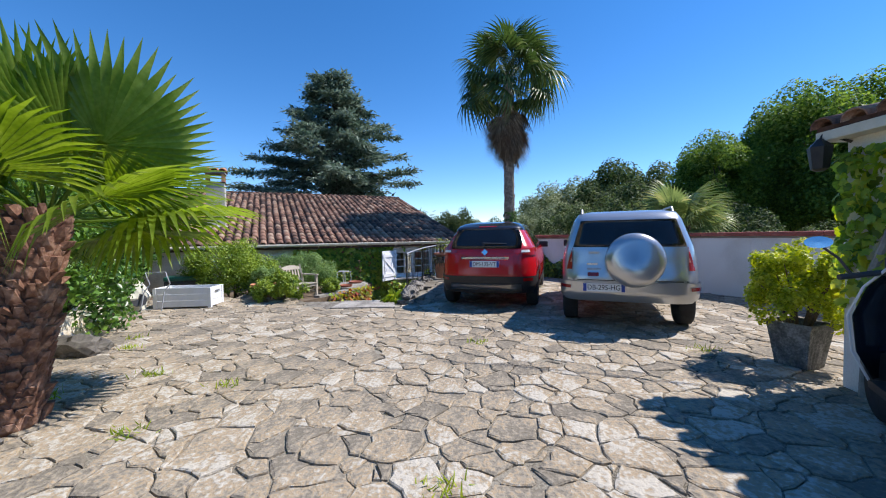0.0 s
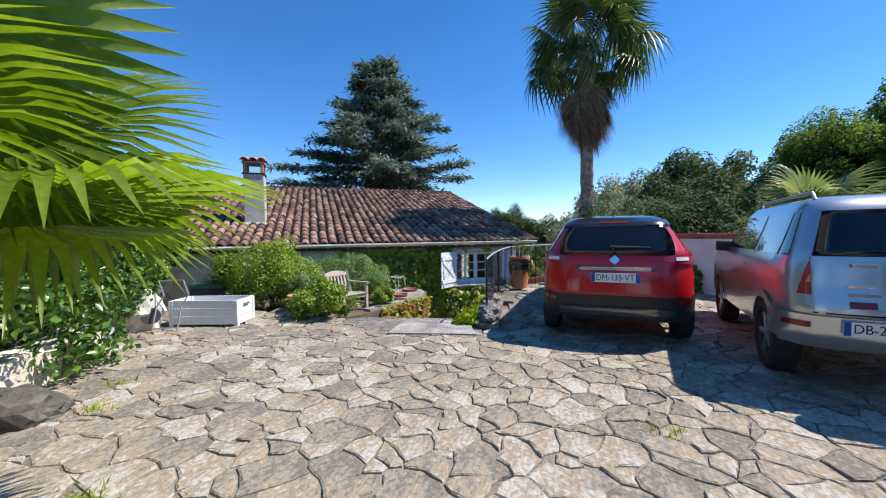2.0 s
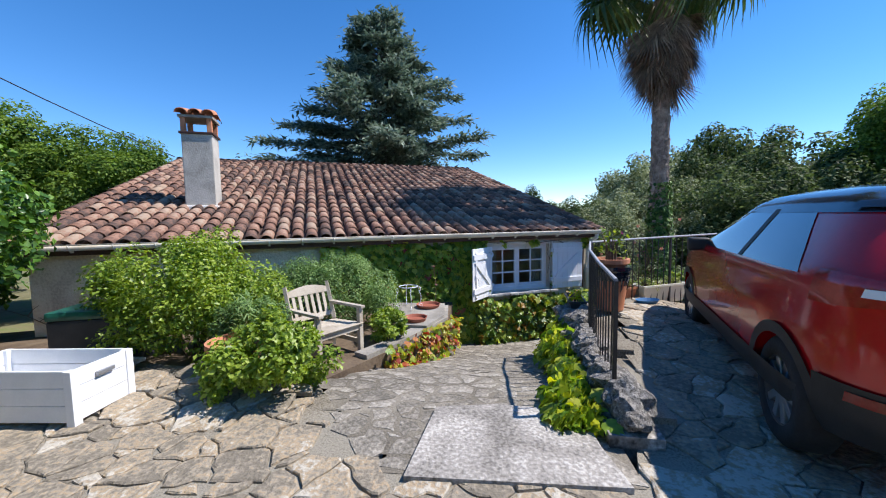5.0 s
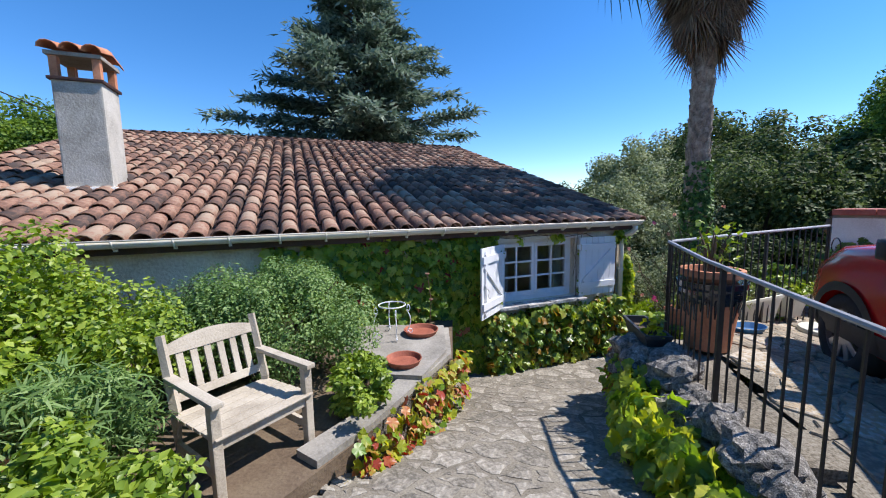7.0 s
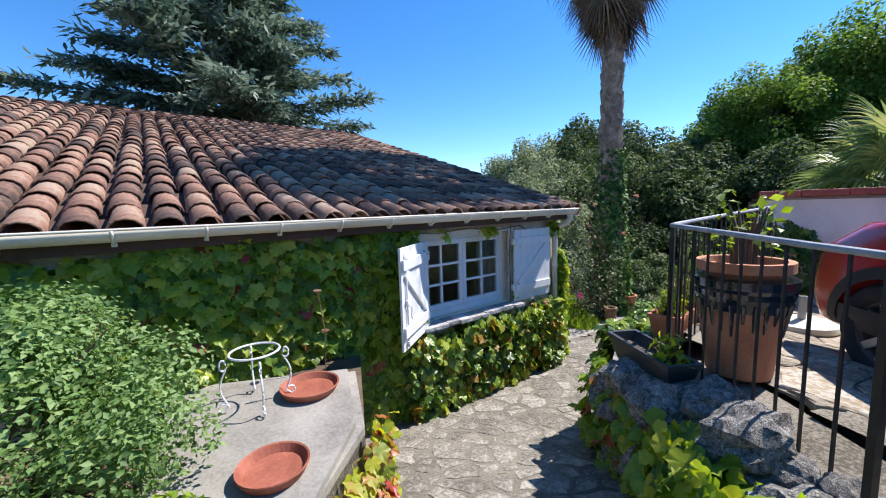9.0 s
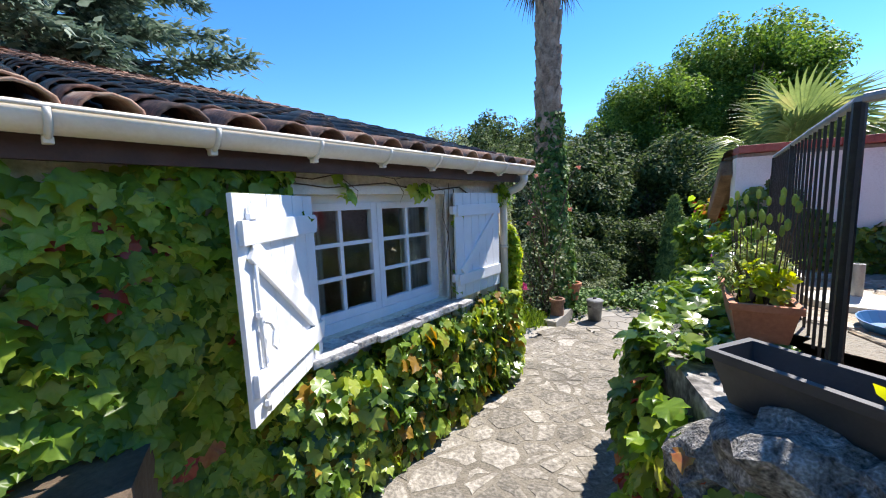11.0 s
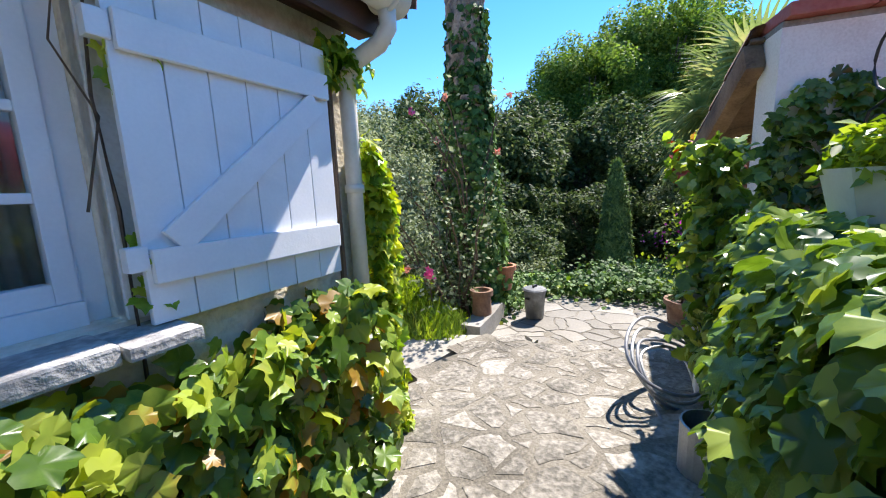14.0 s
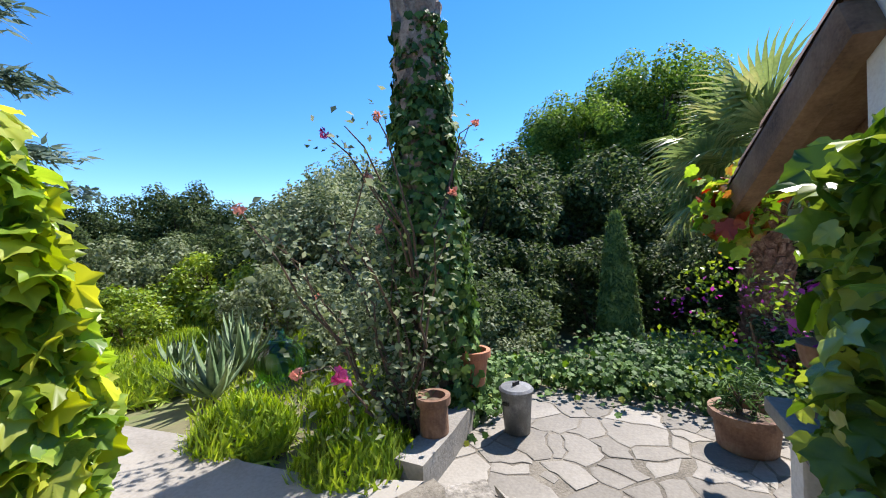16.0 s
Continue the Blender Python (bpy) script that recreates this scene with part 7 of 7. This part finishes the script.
def on_trunk(rng):
    z = rng.uniform(-1.3, 1.7) if rng.random() < 0.8 else rng.uniform(1.2, 2.3)
    a = rng.uniform(0, 6.283)
    r = float(np.interp(z, [-1.3, -0.6, 0.6, 1.2, 2.3], [0.52, 0.42, 0.33, 0.27, 0.22])) * rng.uniform(0.8, 1.06)
    return (2.74 + r * math.cos(a), 14.95 + r * math.sin(a), z), (math.cos(a), math.sin(a), 0.2)


creeper("trunk_ivy", "dark ivy wrapped thickly round the palm trunk", on_trunk, 4400, 0.075, M_IVY, 104, 0.4, 60, [])
IVY_ROW = [(2.7, 14.62), (3.75, 15.1), (4.3, 14.3), (4.85, 13.3), (4.6, 12.6)]
creeper("ivy_edging", "low ivy edging round the terrace", lambda rng: ((lambda q: (q[0] + 0.16 * rng.normal(), q[1] + 0.16 * rng.normal(), -1.2 + 0.28 * rng.random()))(along(IVY_ROW, rng.uniform(0, 4.6))), (-0.3, -0.4, 0.9)), 4200, 0.055, M_IVY, 105, 0.5, 40, [], M_VINE, 0.08)
creeper("ivy_mound", "mound of ivy beyond the terrace", lambda rng: ((5.0 + 0.4 * rng.normal(), 14.0 + 0.4 * rng.normal(), -1.25 + 0.35 * rng.random()), (-0.5, -0.4, 0.9)), 2600, 0.055, M_IVY, 106, 0.6)

# climbing rose on the palm
t = thing("climbing_rose", pose(2.35, 14.7, -1.2), "sprawling climbing rose with bare canes and few blooms", "rose bush")
rng = np.random.default_rng(12)
tips, cane = [], []
for i in range(26):
    a = rng.uniform(0, 6.283)
    R = rng.uniform(0.2, 0.95)
    h = rng.uniform(1.0, 3.4) if i % 2 else rng.uniform(0.8, 1.9)
    lean = Vector((0.25, 0.2, 0)) if h > 2 else Vector((-0.35, 0.1, 0))
    p = [Vector((0.1 * math.cos(a), 0.1 * math.sin(a), 0))]
    for k in range(1, 7):
        u = k / 6
        p.append(Vector((R * u * math.cos(a) * (1 if h < 2 else 0.5), R * u * math.sin(a) * (1 if h < 2 else 0.5), h * u)) + lean * u + Vector(rng.normal(0, 0.05, 3)))
    part("cane", tube(p, [0.016 * (1 - 0.75 * k / 6) for k in range(7)], 5), M_STEM, t)
    tips.append(p[-1])
    cane += [q.lerp(r, rng.random()) for q, r in zip(p[1:], p[2:]) for _ in range(14 if h < 2 else 2)]
for x, y, z in ((1.7, 14.55, 1.05), (1.82, 14.5, 1.1), (2.05, 14.5, 1.2), (2.0, 14.6, 0.8), (3.05, 14.6, 1.35), (2.95, 14.6, 1.1)):
    e = Vector((x, y, z)) - Vector((2.35, 14.7, -1.2))
    p = [Vector((0.1, 0.05, 0)), Vector((0.2, 0.1, 0.9)), Vector((e.x * 0.3 + 0.12, e.y * 0.5, 1.6)), Vector((e.x * 0.75, e.y, e.z - 0.12)), e]
    part("cane", tube(p, [0.014, 0.012, 0.009, 0.006, 0.004], 5), M_STEM, t)
    tips += [e, p[-1] + Vector((0.02, 0, 0)), p[-1]]
    cane += [p[3].lerp(p[4], rng.random()) for _ in range(6)]
c = np.array([tuple(q) for q in cane]) + rng.normal(0, 0.1, (len(cane), 3))
c = np.repeat(c, 2, 0) + rng.normal(0, 0.06, (2 * len(c), 3))
v, f = scatter(rng, c, np.tile((0, -0.3, 0.8), (len(c), 1)), 0.055, LEAF, 0.7)
part("foliage", array_mesh("foliage", v, f, M_OLIVE), None, t)
for i, q in enumerate(tips[::4]):
    pts, up = clump_points(np.random.default_rng(i), 26, [(0, 0, 0)], 0.022)
    v, f = scatter(np.random.default_rng(i), pts, up, 0.036, LEAF, 0.3)
    part("bloom", array_mesh("bloom", v, f, M_PINK if i % 5 == 2 else M_PEACH), None, t, m=Matrix.Translation(q))
t = thing("pink_rose", pose(1.85, 14.6, -1.1), "single bright pink rose on a stalk", "rose")
part("stalk", tube([(0, 0, 0), (-0.05, -0.1, 0.3), (-0.2, -0.3, 0.62)], 0.006, 5), M_STEM, t)
pts, up = clump_points(np.random.default_rng(5), 44, [(0, 0, 0)], 0.035)
v, f = scatter(np.random.default_rng(6), pts, up, 0.055, LEAF, 0.3)
part("bloom", array_mesh("bloom", v, f, M_PINK), None, t, m=Matrix.Translation((-0.2, -0.3, 0.64)))


# ---- the garden round the house corner ----
def tussock(m, r, h, n, seed, mat, label, name="lavender_mound"):
    rng = np.random.default_rng(seed)
    t = thing(name, m, label, "plant", "green mounds by the lane")
    a, k = rng.uniform(0, 6.283, n), np.sqrt(rng.random(n))
    p = np.stack([r * k * np.cos(a) * 0.92, r * k * np.sin(a) * 0.92, h * (1 - k ** 2) * rng.uniform(0.25, 0.8, n)], 1)
    d = np.stack([np.cos(a) * k * 1.1, np.sin(a) * k * 1.1, np.full(n, 0.9)], 1)
    v, f = scatter(rng, p, np.stack([np.cos(a), np.sin(a), np.full(n, 0.2)], 1), 0.15, BLADE, 0.3, droop=d)
    part("foliage", array_mesh("foliage", v, f, mat), None, t)
    part("crown_base", lathe([(r * 0.8, -0.03), (r * 0.75, h * 0.3), (r * 0.4, h * 0.62), (0.02, h * 0.7)], 16), M_SOIL, t)


M_ROSEMARY = material("fresh_lavender_leaf", [(0.12, 0.2, 0.018), (0.24, 0.36, 0.03), (0.4, 0.5, 0.06)], 0.5, 2, 0, 8, island=0.6, translucent=0.42)
for i, (x, y, r, h) in enumerate(((1.8, 14.5, 0.42, 0.34), (1.25, 15.35, 0.4, 0.36), (2.2, 15.5, 0.4, 0.34), (0.6, 17.2, 0.4, 0.3), (1.0, 18.6, 0.6, 0.4), (2.4, 17.3, 0.5, 0.4), (3.3, 15.6, 0.4, 0.5), (-0.1, 18.6, 0.5, 0.35))):
    tussock(pose(x, y, -1.16 if x < 2.6 else -1.3), r, h, 3200, 200 + i, M_ROSEMARY, "bright green lavender mound beside the lane")


def aloe(m, r, n, seed):
    rng = np.random.default_rng(seed)
    t = thing("aloe_plant", m, "grey-green aloe rosette with pointed fleshy leaves", "succulent", "aloes in the garden")
    V, F = [], []
    for i in range(n):
        a, el = i * 2.4, radians(80 - 55 * i / n + rng.normal(0, 4))
        L, w = r * rng.uniform(0.85, 1.15), 0.05 * r / 0.5
        e, s = np.array((math.cos(a), math.sin(a), 0)), np.array((-math.sin(a), math.cos(a), 0))
        o = len(V)
        for k in range(5):
            u = k / 4
            b = el * (1 - 0.0 * u) + 0.25 * u
            c = e * L * u * math.cos(b) + np.array((0, 0, L * u * math.sin(min(b, 1.5))))
            wd = w * (1 - u ** 1.6)
            V += [tuple(c - s * wd + np.array((0, 0, wd * 0.5))), tuple(c - np.array((0, 0, wd * 0.4))), tuple(c + s * wd + np.array((0, 0, wd * 0.5)))]
            if k:
                q = o + 3 * k
                F += [(q - 3, q - 2, q + 1, q), (q - 2, q - 1, q + 2, q + 1), (q - 1, q - 3, q, q + 2)]
    part("leaves", array_mesh("leaves", V, F, M_ALOE), None, t)


for i, (x, y, r, n) in enumerate(((1.17, 16.6, 0.62, 26), (1.5, 17.3, 0.75, 28), (0.85, 17.7, 0.5, 22), (0.95, 16.95, 0.4, 18))):
    aloe(pose(x, y, -1.18), r, n, 300 + i)
t = thing("demijohn", pose(1.84, 16.75, -1.2), "large green glass demijohn among the plants", "bottle")
part("bottle", lathe([(0.16, 0), (0.26, 0.1), (0.29, 0.22), (0.25, 0.36), (0.12, 0.47), (0.05, 0.53), (0.05, 0.6), (0.04, 0.6)], 32), M_DEMIJOHN, t, smooth=True)

rng = np.random.default_rng(44)
n = 26000
gx, gy = rng.uniform(-3.5, 4.5, n), rng.uniform(15.2, 24, n)
keep = (gx > -0.432 * (gy - 13.28) / 0.902 + 1.2) & ~((gx < 0.95) & (gy < 17.2) & (gx > -1)) | (gy > 20.5)
gx, gy = gx[keep], gy[keep]
p = np.stack([gx, gy, np.array([sheet_z(x, y) for x, y in zip(gx, gy)])], 1)
v, f = scatter(rng, p, np.tile((0, -1, 0.3), (len(p), 1)), 0.13, BLADE, 0.6, droop=np.tile((0, 0, 1.0), (len(p), 1)))
tagged(new("grass", array_mesh("grass", v, f, M_GRASS)), "rough green grass and weeds in the garden", "grass", kind="stuff")

low1 = shrub("garden_shrub", pose(2.8, 16.6, -1.3), "loose green garden shrub", "shrub", (0.75, 0.75, 0.6), M_OLIVE, 401, 6000, 0.06, 40, group="garden shrubs")
low2 = shrub("garden_bush", pose(0.2, 20.5, -1.3), "bright green garden bush", "shrub", (0.9, 0.9, 0.55), M_LIME, 402, 6000, 0.07, 40, group="garden shrubs")
low3 = shrub("dark_bush", pose(4.6, 16.3, -1.9), "dark green bush under the trees", "shrub", (0.9, 0.9, 0.9), M_DARKLEAF, 403, 8000, 0.075, 50, group="garden shrubs")
for src, x, y, s in ((low1, 3.6, 17.2, 1.3), (low1, 2.2, 18.2, 1.1), (low1, 4.2, 15.9, 0.9), (low2, 2.0, 19.5, 1.1), (low2, -1.0, 22.0, 1.3), (low2, 1.6, 22.5, 1.4), (low1, 0.4, 23.6, 1.6), (low3, 2.8, 21.5, 1.3),
                     (low2, -2.2, 24, 1.4), (low1, -0.9, 19.8, 0.9), (low3, 5.6, 17.2, 1.3), (low3, 7.0, 18.6, 1.6), (low3, 9.6, 17.6, 1.4), (low3, 10.4, 16.4, 1.2), (low3, 6.0, 19.0, 1.6), (low1, 7.2, 14.6, 0.9),
                     (low2, 6.9, 13.9, 0.8), (low1, 8.9, 13.4, 1.1), (low3, 10.5, 15.0, 1.5), (low3, 10.8, 13.0, 1.5), (low2, 7.6, 12.6, 0.9), (low1, 5.6, 15.6, 0.45), (low3, 4.0, 19.6, 1.4), (low1, -3.5, 26, 1.5), (low3, 12.5, 11.5, 1.6), (low3, 9.5, 11, 1.3)):
    copy_thing(src, pose(x, y, sheet_z(x, y) - 0.05, 0, 0, rng.uniform(0, 360)) @ Matrix.Diagonal((s, s, s * rng.uniform(0.85, 1.15), 1)))
t = thing("bougainvillea", pose(5.6, 13.3, -2.1), "purple flowering bougainvillea behind the counter", "shrub")
part("stem", tube([(0, 0, 0), (0.05, 0, 0.8), (-0.1, 0.05, 1.5)], [0.04, 0.03, 0.01], 6), M_STEM, t)
v, f = scatter(rng, *clump_points(rng, 110, rng.normal(0, 1, (14, 3)) * np.array((0.35, 0.35, 0.3)) + np.array((0, 0, 1.5)), 0.18), 0.05)
tagged(part("blossom", array_mesh("blossom", v, f, M_PURPLE), None, t), kind="stuff")
v, f = scatter(rng, *clump_points(rng, 900, rng.normal(0, 1, (14, 3)) * np.array((0.4, 0.4, 0.4)) + np.array((0, 0, 1.3)), 0.22), 0.06)
part("foliage", array_mesh("foliage", v, f, M_LIME), None, t)
# tufts of grass in the court's joints
rng = np.random.default_rng(61)
pts = []
for x, y in ((-2.2, 2.5), (-2.0, 3.3), (0.45, 4.5), (-2.9, 3.6), (-4.2, 5.0), (-1.2, 1.6), (0.0, 1.9), (-3.9, 4.5), (-0.6, 7.6), (-0.45, 8.3), (-0.3, 8.9), (2.9, 4.1), (-0.25, 9.4), (-3.4, 3.1), (-2.6, 1.9), (0.2, 9.8)):
    m = int(rng.integers(25, 60))
    pts.append(np.stack([rng.normal(x, 0.07, m), rng.normal(y, 0.05, m), np.full(m, 0.0)], 1))
p = np.concatenate(pts)
v, f = scatter(rng, p, np.tile((0, -1, 0.3), (len(p), 1)), 0.07, BLADE, 0.8, droop=np.tile((0, 0, 0.7), (len(p), 1)))
tagged(new("weeds", array_mesh("weeds", v, f, M_GRASS)), "small weeds growing in the paving joints", "weeds", kind="stuff")

# ---- paving stones, roof tiles ----
def clip_cell(poly, a, b, shift=0.0):
    """Keeps the side of poly nearer to a than to b; shift moves the border towards b."""
    nx, ny = b[0] - a[0], b[1] - a[1]
    L2 = nx * nx + ny * ny
    k = 0.5 + min(0.3, max(-0.3, shift / L2))
    mx, my = a[0] + nx * k, a[1] + ny * k
    out = []
    for i, p in enumerate(poly):
        q = poly[(i + 1) % len(poly)]
        dp, dq = (p[0] - mx) * nx + (p[1] - my) * ny, (q[0] - mx) * nx + (q[1] - my) * ny
        if dp <= 0:
            out.append(p)
        if dp * dq < 0:
            k = dp / (dp - dq)
            out.append((p[0] + (q[0] - p[0]) * k, p[1] + (q[1] - p[1]) * k))
    return out


def crazy(poly, step, seed, jitter=0.5):
    """Cells of an irregular paving over a polygon, of very unequal size."""
    rng = np.random.default_rng(seed)
    xs, ys = [p[0] for p in poly], [p[1] for p in poly]
    grid = {}
    sx = step * 1.3
    for i in range(int((max(xs) - min(xs)) / sx) + 3):
        for j in range(int((max(ys) - min(ys)) / step) + 3):
            if rng.random() < 0.22:
                continue
            grid[i, j] = (min(xs) + (i - 1 + 0.5 * (j % 2) + rng.uniform(-jitter, jitter)) * sx, min(ys) + (j - 1 + rng.uniform(-jitter, jitter)) * step, rng.uniform(-0.5, 0.5) * step * step)
    cells = []
    for (i, j), c in grid.items():
        if not inside(c, poly):
            continue
        near = [grid[i + a, j + b] for a in range(-3, 4) for b in range(-3, 4) if (a or b) and (i + a, j + b) in grid]
        near.sort(key=lambda q: (q[0] - c[0]) ** 2 + (q[1] - c[1]) ** 2)
        cell = [(c[0] - step * 1.8, c[1] - step * 1.8), (c[0] + step * 1.8, c[1] - step * 1.8), (c[0] + step * 1.8, c[1] + step * 1.8), (c[0] - step * 1.8, c[1] + step * 1.8)]
        for q in near[:24]:
            cell = clip_cell(cell, c, q, c[2] - q[2])
        if len(cell) > 2:
            mx, my = sum(p[0] for p in cell) / len(cell), sum(p[1] for p in cell) / len(cell)
            cells.append(((mx, my), cell))
    return cells


def ragged(x, y, amount):
    """Shifts a point of a joint, alike for the stones on both its sides."""
    v = noise.noise_vector((x * 7.0, y * 7.0, 0.3))
    w = noise.noise_vector((x * 19.0, y * 19.0, 5.0))
    return x + amount * (v[0] + 0.4 * w[0]), y + amount * (v[1] + 0.4 * w[1])


def stone(bm, c, cell, joint, zf, rng, rise=0.012, origin=(0, 0, 0), rough=0.055):
    """One flag: ragged outline, worn rim and a slightly tilted, uneven top."""
    pts = []
    for i, p in enumerate(cell):
        q = cell[(i + 1) % len(cell)]
        L = math.hypot(q[0] - p[0], q[1] - p[1])
        n = max(1, min(4, int(L / 0.075)))
        for k in range(n):
            pts.append(ragged(p[0] + (q[0] - p[0]) * k / n, p[1] + (q[1] - p[1]) * k / n, rough))
    lay_flat = min(1.0, rise / 0.012)
    tx, ty, dz = lay_flat * rng.normal(0, 0.014), lay_flat * rng.normal(0, 0.014), lay_flat * rng.uniform(-0.004, 0.004)
    rings = []
    for inset, z in ((joint, -0.03), (joint * 1.1, rise * 0.4), (joint * 1.2 + 0.012, rise)):
        ring = []
        for x, y in pts:
            d = math.hypot(x - c[0], y - c[1]) or 1
            k = max(0.2, 1 - inset * rng.uniform(0.6, 1.6) / d)
            px, py = c[0] + (x - c[0]) * k, c[1] + (y - c[1]) * k
            ring.append(bm.verts.new((px - origin[0], py - origin[1], zf(px, py) + z + (tx * (px - c[0]) + ty * (py - c[1]) + dz if z > 0 else 0) - origin[2])))
        rings.append(ring)
    for a, b in zip(rings, rings[1:]):
        for i in range(len(a)):
            bm.faces.new((a[i], a[(i + 1) % len(a)], b[(i + 1) % len(a)], b[i]))
    bm.faces.new(rings[-1])


def lay(poly, step, seed, joint, zf, parent, mat, matfar, near, limit=300, rise=0.012):
    rng = np.random.default_rng(seed + 500)
    cells = [q for q in crazy(poly, step, seed) if not (math.hypot(*q[0]) > 30)]
    cells = [q for q in cells if q[0][1] < 7 or all(inside((q[0][0] + 1.12 * (x - q[0][0]), q[0][1] + 1.12 * (y - q[0][1])), poly) for x, y in q[1]) or parent is not pavement]
    cells.sort(key=lambda q: near(q[0]))
    joined = bmesh.new()
    for i, (c, cell) in enumerate(cells):
        if i < limit and near(c) < 50:
            bm = bmesh.new()
            z = zf(*c)
            stone(bm, c, cell, joint, zf, rng, rise, (c[0], c[1], z))
            part("paving_stone", bm, mat, parent, m=Matrix.Translation((c[0], c[1], z)))
        else:
            stone(joined, c, cell, joint, zf, rng, rise)
    if joined.verts:
        tagged(part("paving_stones", joined, matfar, parent), "irregular limestone flags", kind="stuff")


lay(COURT, 0.172, 1, 0.007, court_z, pavement, M_STONE, M_STONE_FAR, lambda c: (abs(c[0] + 0.5) * 0.8 + abs(c[1] - 4.2)) if -4 < c[0] < 3 and 1 < c[1] < 8 else 99)
lay(PATH, 0.15, 2, 0.022, lambda x, y: path_z(y), walkway, M_PATHSTONE, M_PATHSTONE_FAR, lambda c: 0, 300, 0.003)
lay(SLABS, 0.2, 3, 0.01, lambda x, y: -1.2, terrace, M_SLATE, M_SLATE, lambda c: 0, 300, 0.004)

# canal tiles
cover, cover_far = tile_mesh("roof_tile", M_TILE), tile_mesh("roof_tile_far", M_TILE_FAR)
cols, rows = int((RX1 - RX0) / 0.22), int(SLOPE / 0.345)
fv = np.array([v.co for v in cover_far.vertices])
ff = np.array([tuple(p.vertices) for p in cover_far.polygons])
bpy.data.meshes.remove(cover_far)
AV, AF, count = [], [], 0
rng = np.random.default_rng(8)
for j in range(rows + 1):
    for i in range(cols + 1):
        for back in (False, True):
            s = j * 0.345 - 0.03
            if s > SLOPE - 0.1:
                continue
            x, y, z = RX0 + 0.05 + i * 0.22 + rng.normal(0, 0.006), EY + s * math.cos(PITCH), EZ - 0.005 + s * math.sin(PITCH)
            m = pose(x, y, z + 0.012, math.degrees(PITCH) - 1.6 + rng.normal(0, 0.8), rng.normal(0, 2), rng.normal(0, 1.2))
            if back:
                m = Matrix.Translation((0, 2 * RY, 0)) @ Matrix.Diagonal((1, -1, 1, 1)) @ m
            if not back and j < 7 and i > cols - 43:
                part("roof_tile", cover, None, roof, m=m)
                count += 1
            else:
                q = np.array(m)
                AF.append(ff + len(AV) * len(fv))
                AV.append(fv @ q[:3, :3].T + q[:3, 3])
tagged(part("roof_tiles", array_mesh("roof_tiles", np.concatenate(AV), np.concatenate(AF), M_TILE_FAR, True), None, roof), "weathered terracotta canal tiles", kind="stuff")
ridge = tile_mesh("ridge_tile", M_TILE, 0.13, 0.115, 0.42)
for i in range(int((RX1 - RX0) / 0.36)):
    part("ridge_tile", ridge, None, roof, m=pose(RX0 + i * 0.36, RY, RZ + 0.0, 0, 1.5, -90) @ Matrix.Identity(4))
verge = tile_mesh("verge_tile", M_TILE, 0.1, 0.085, 0.44)
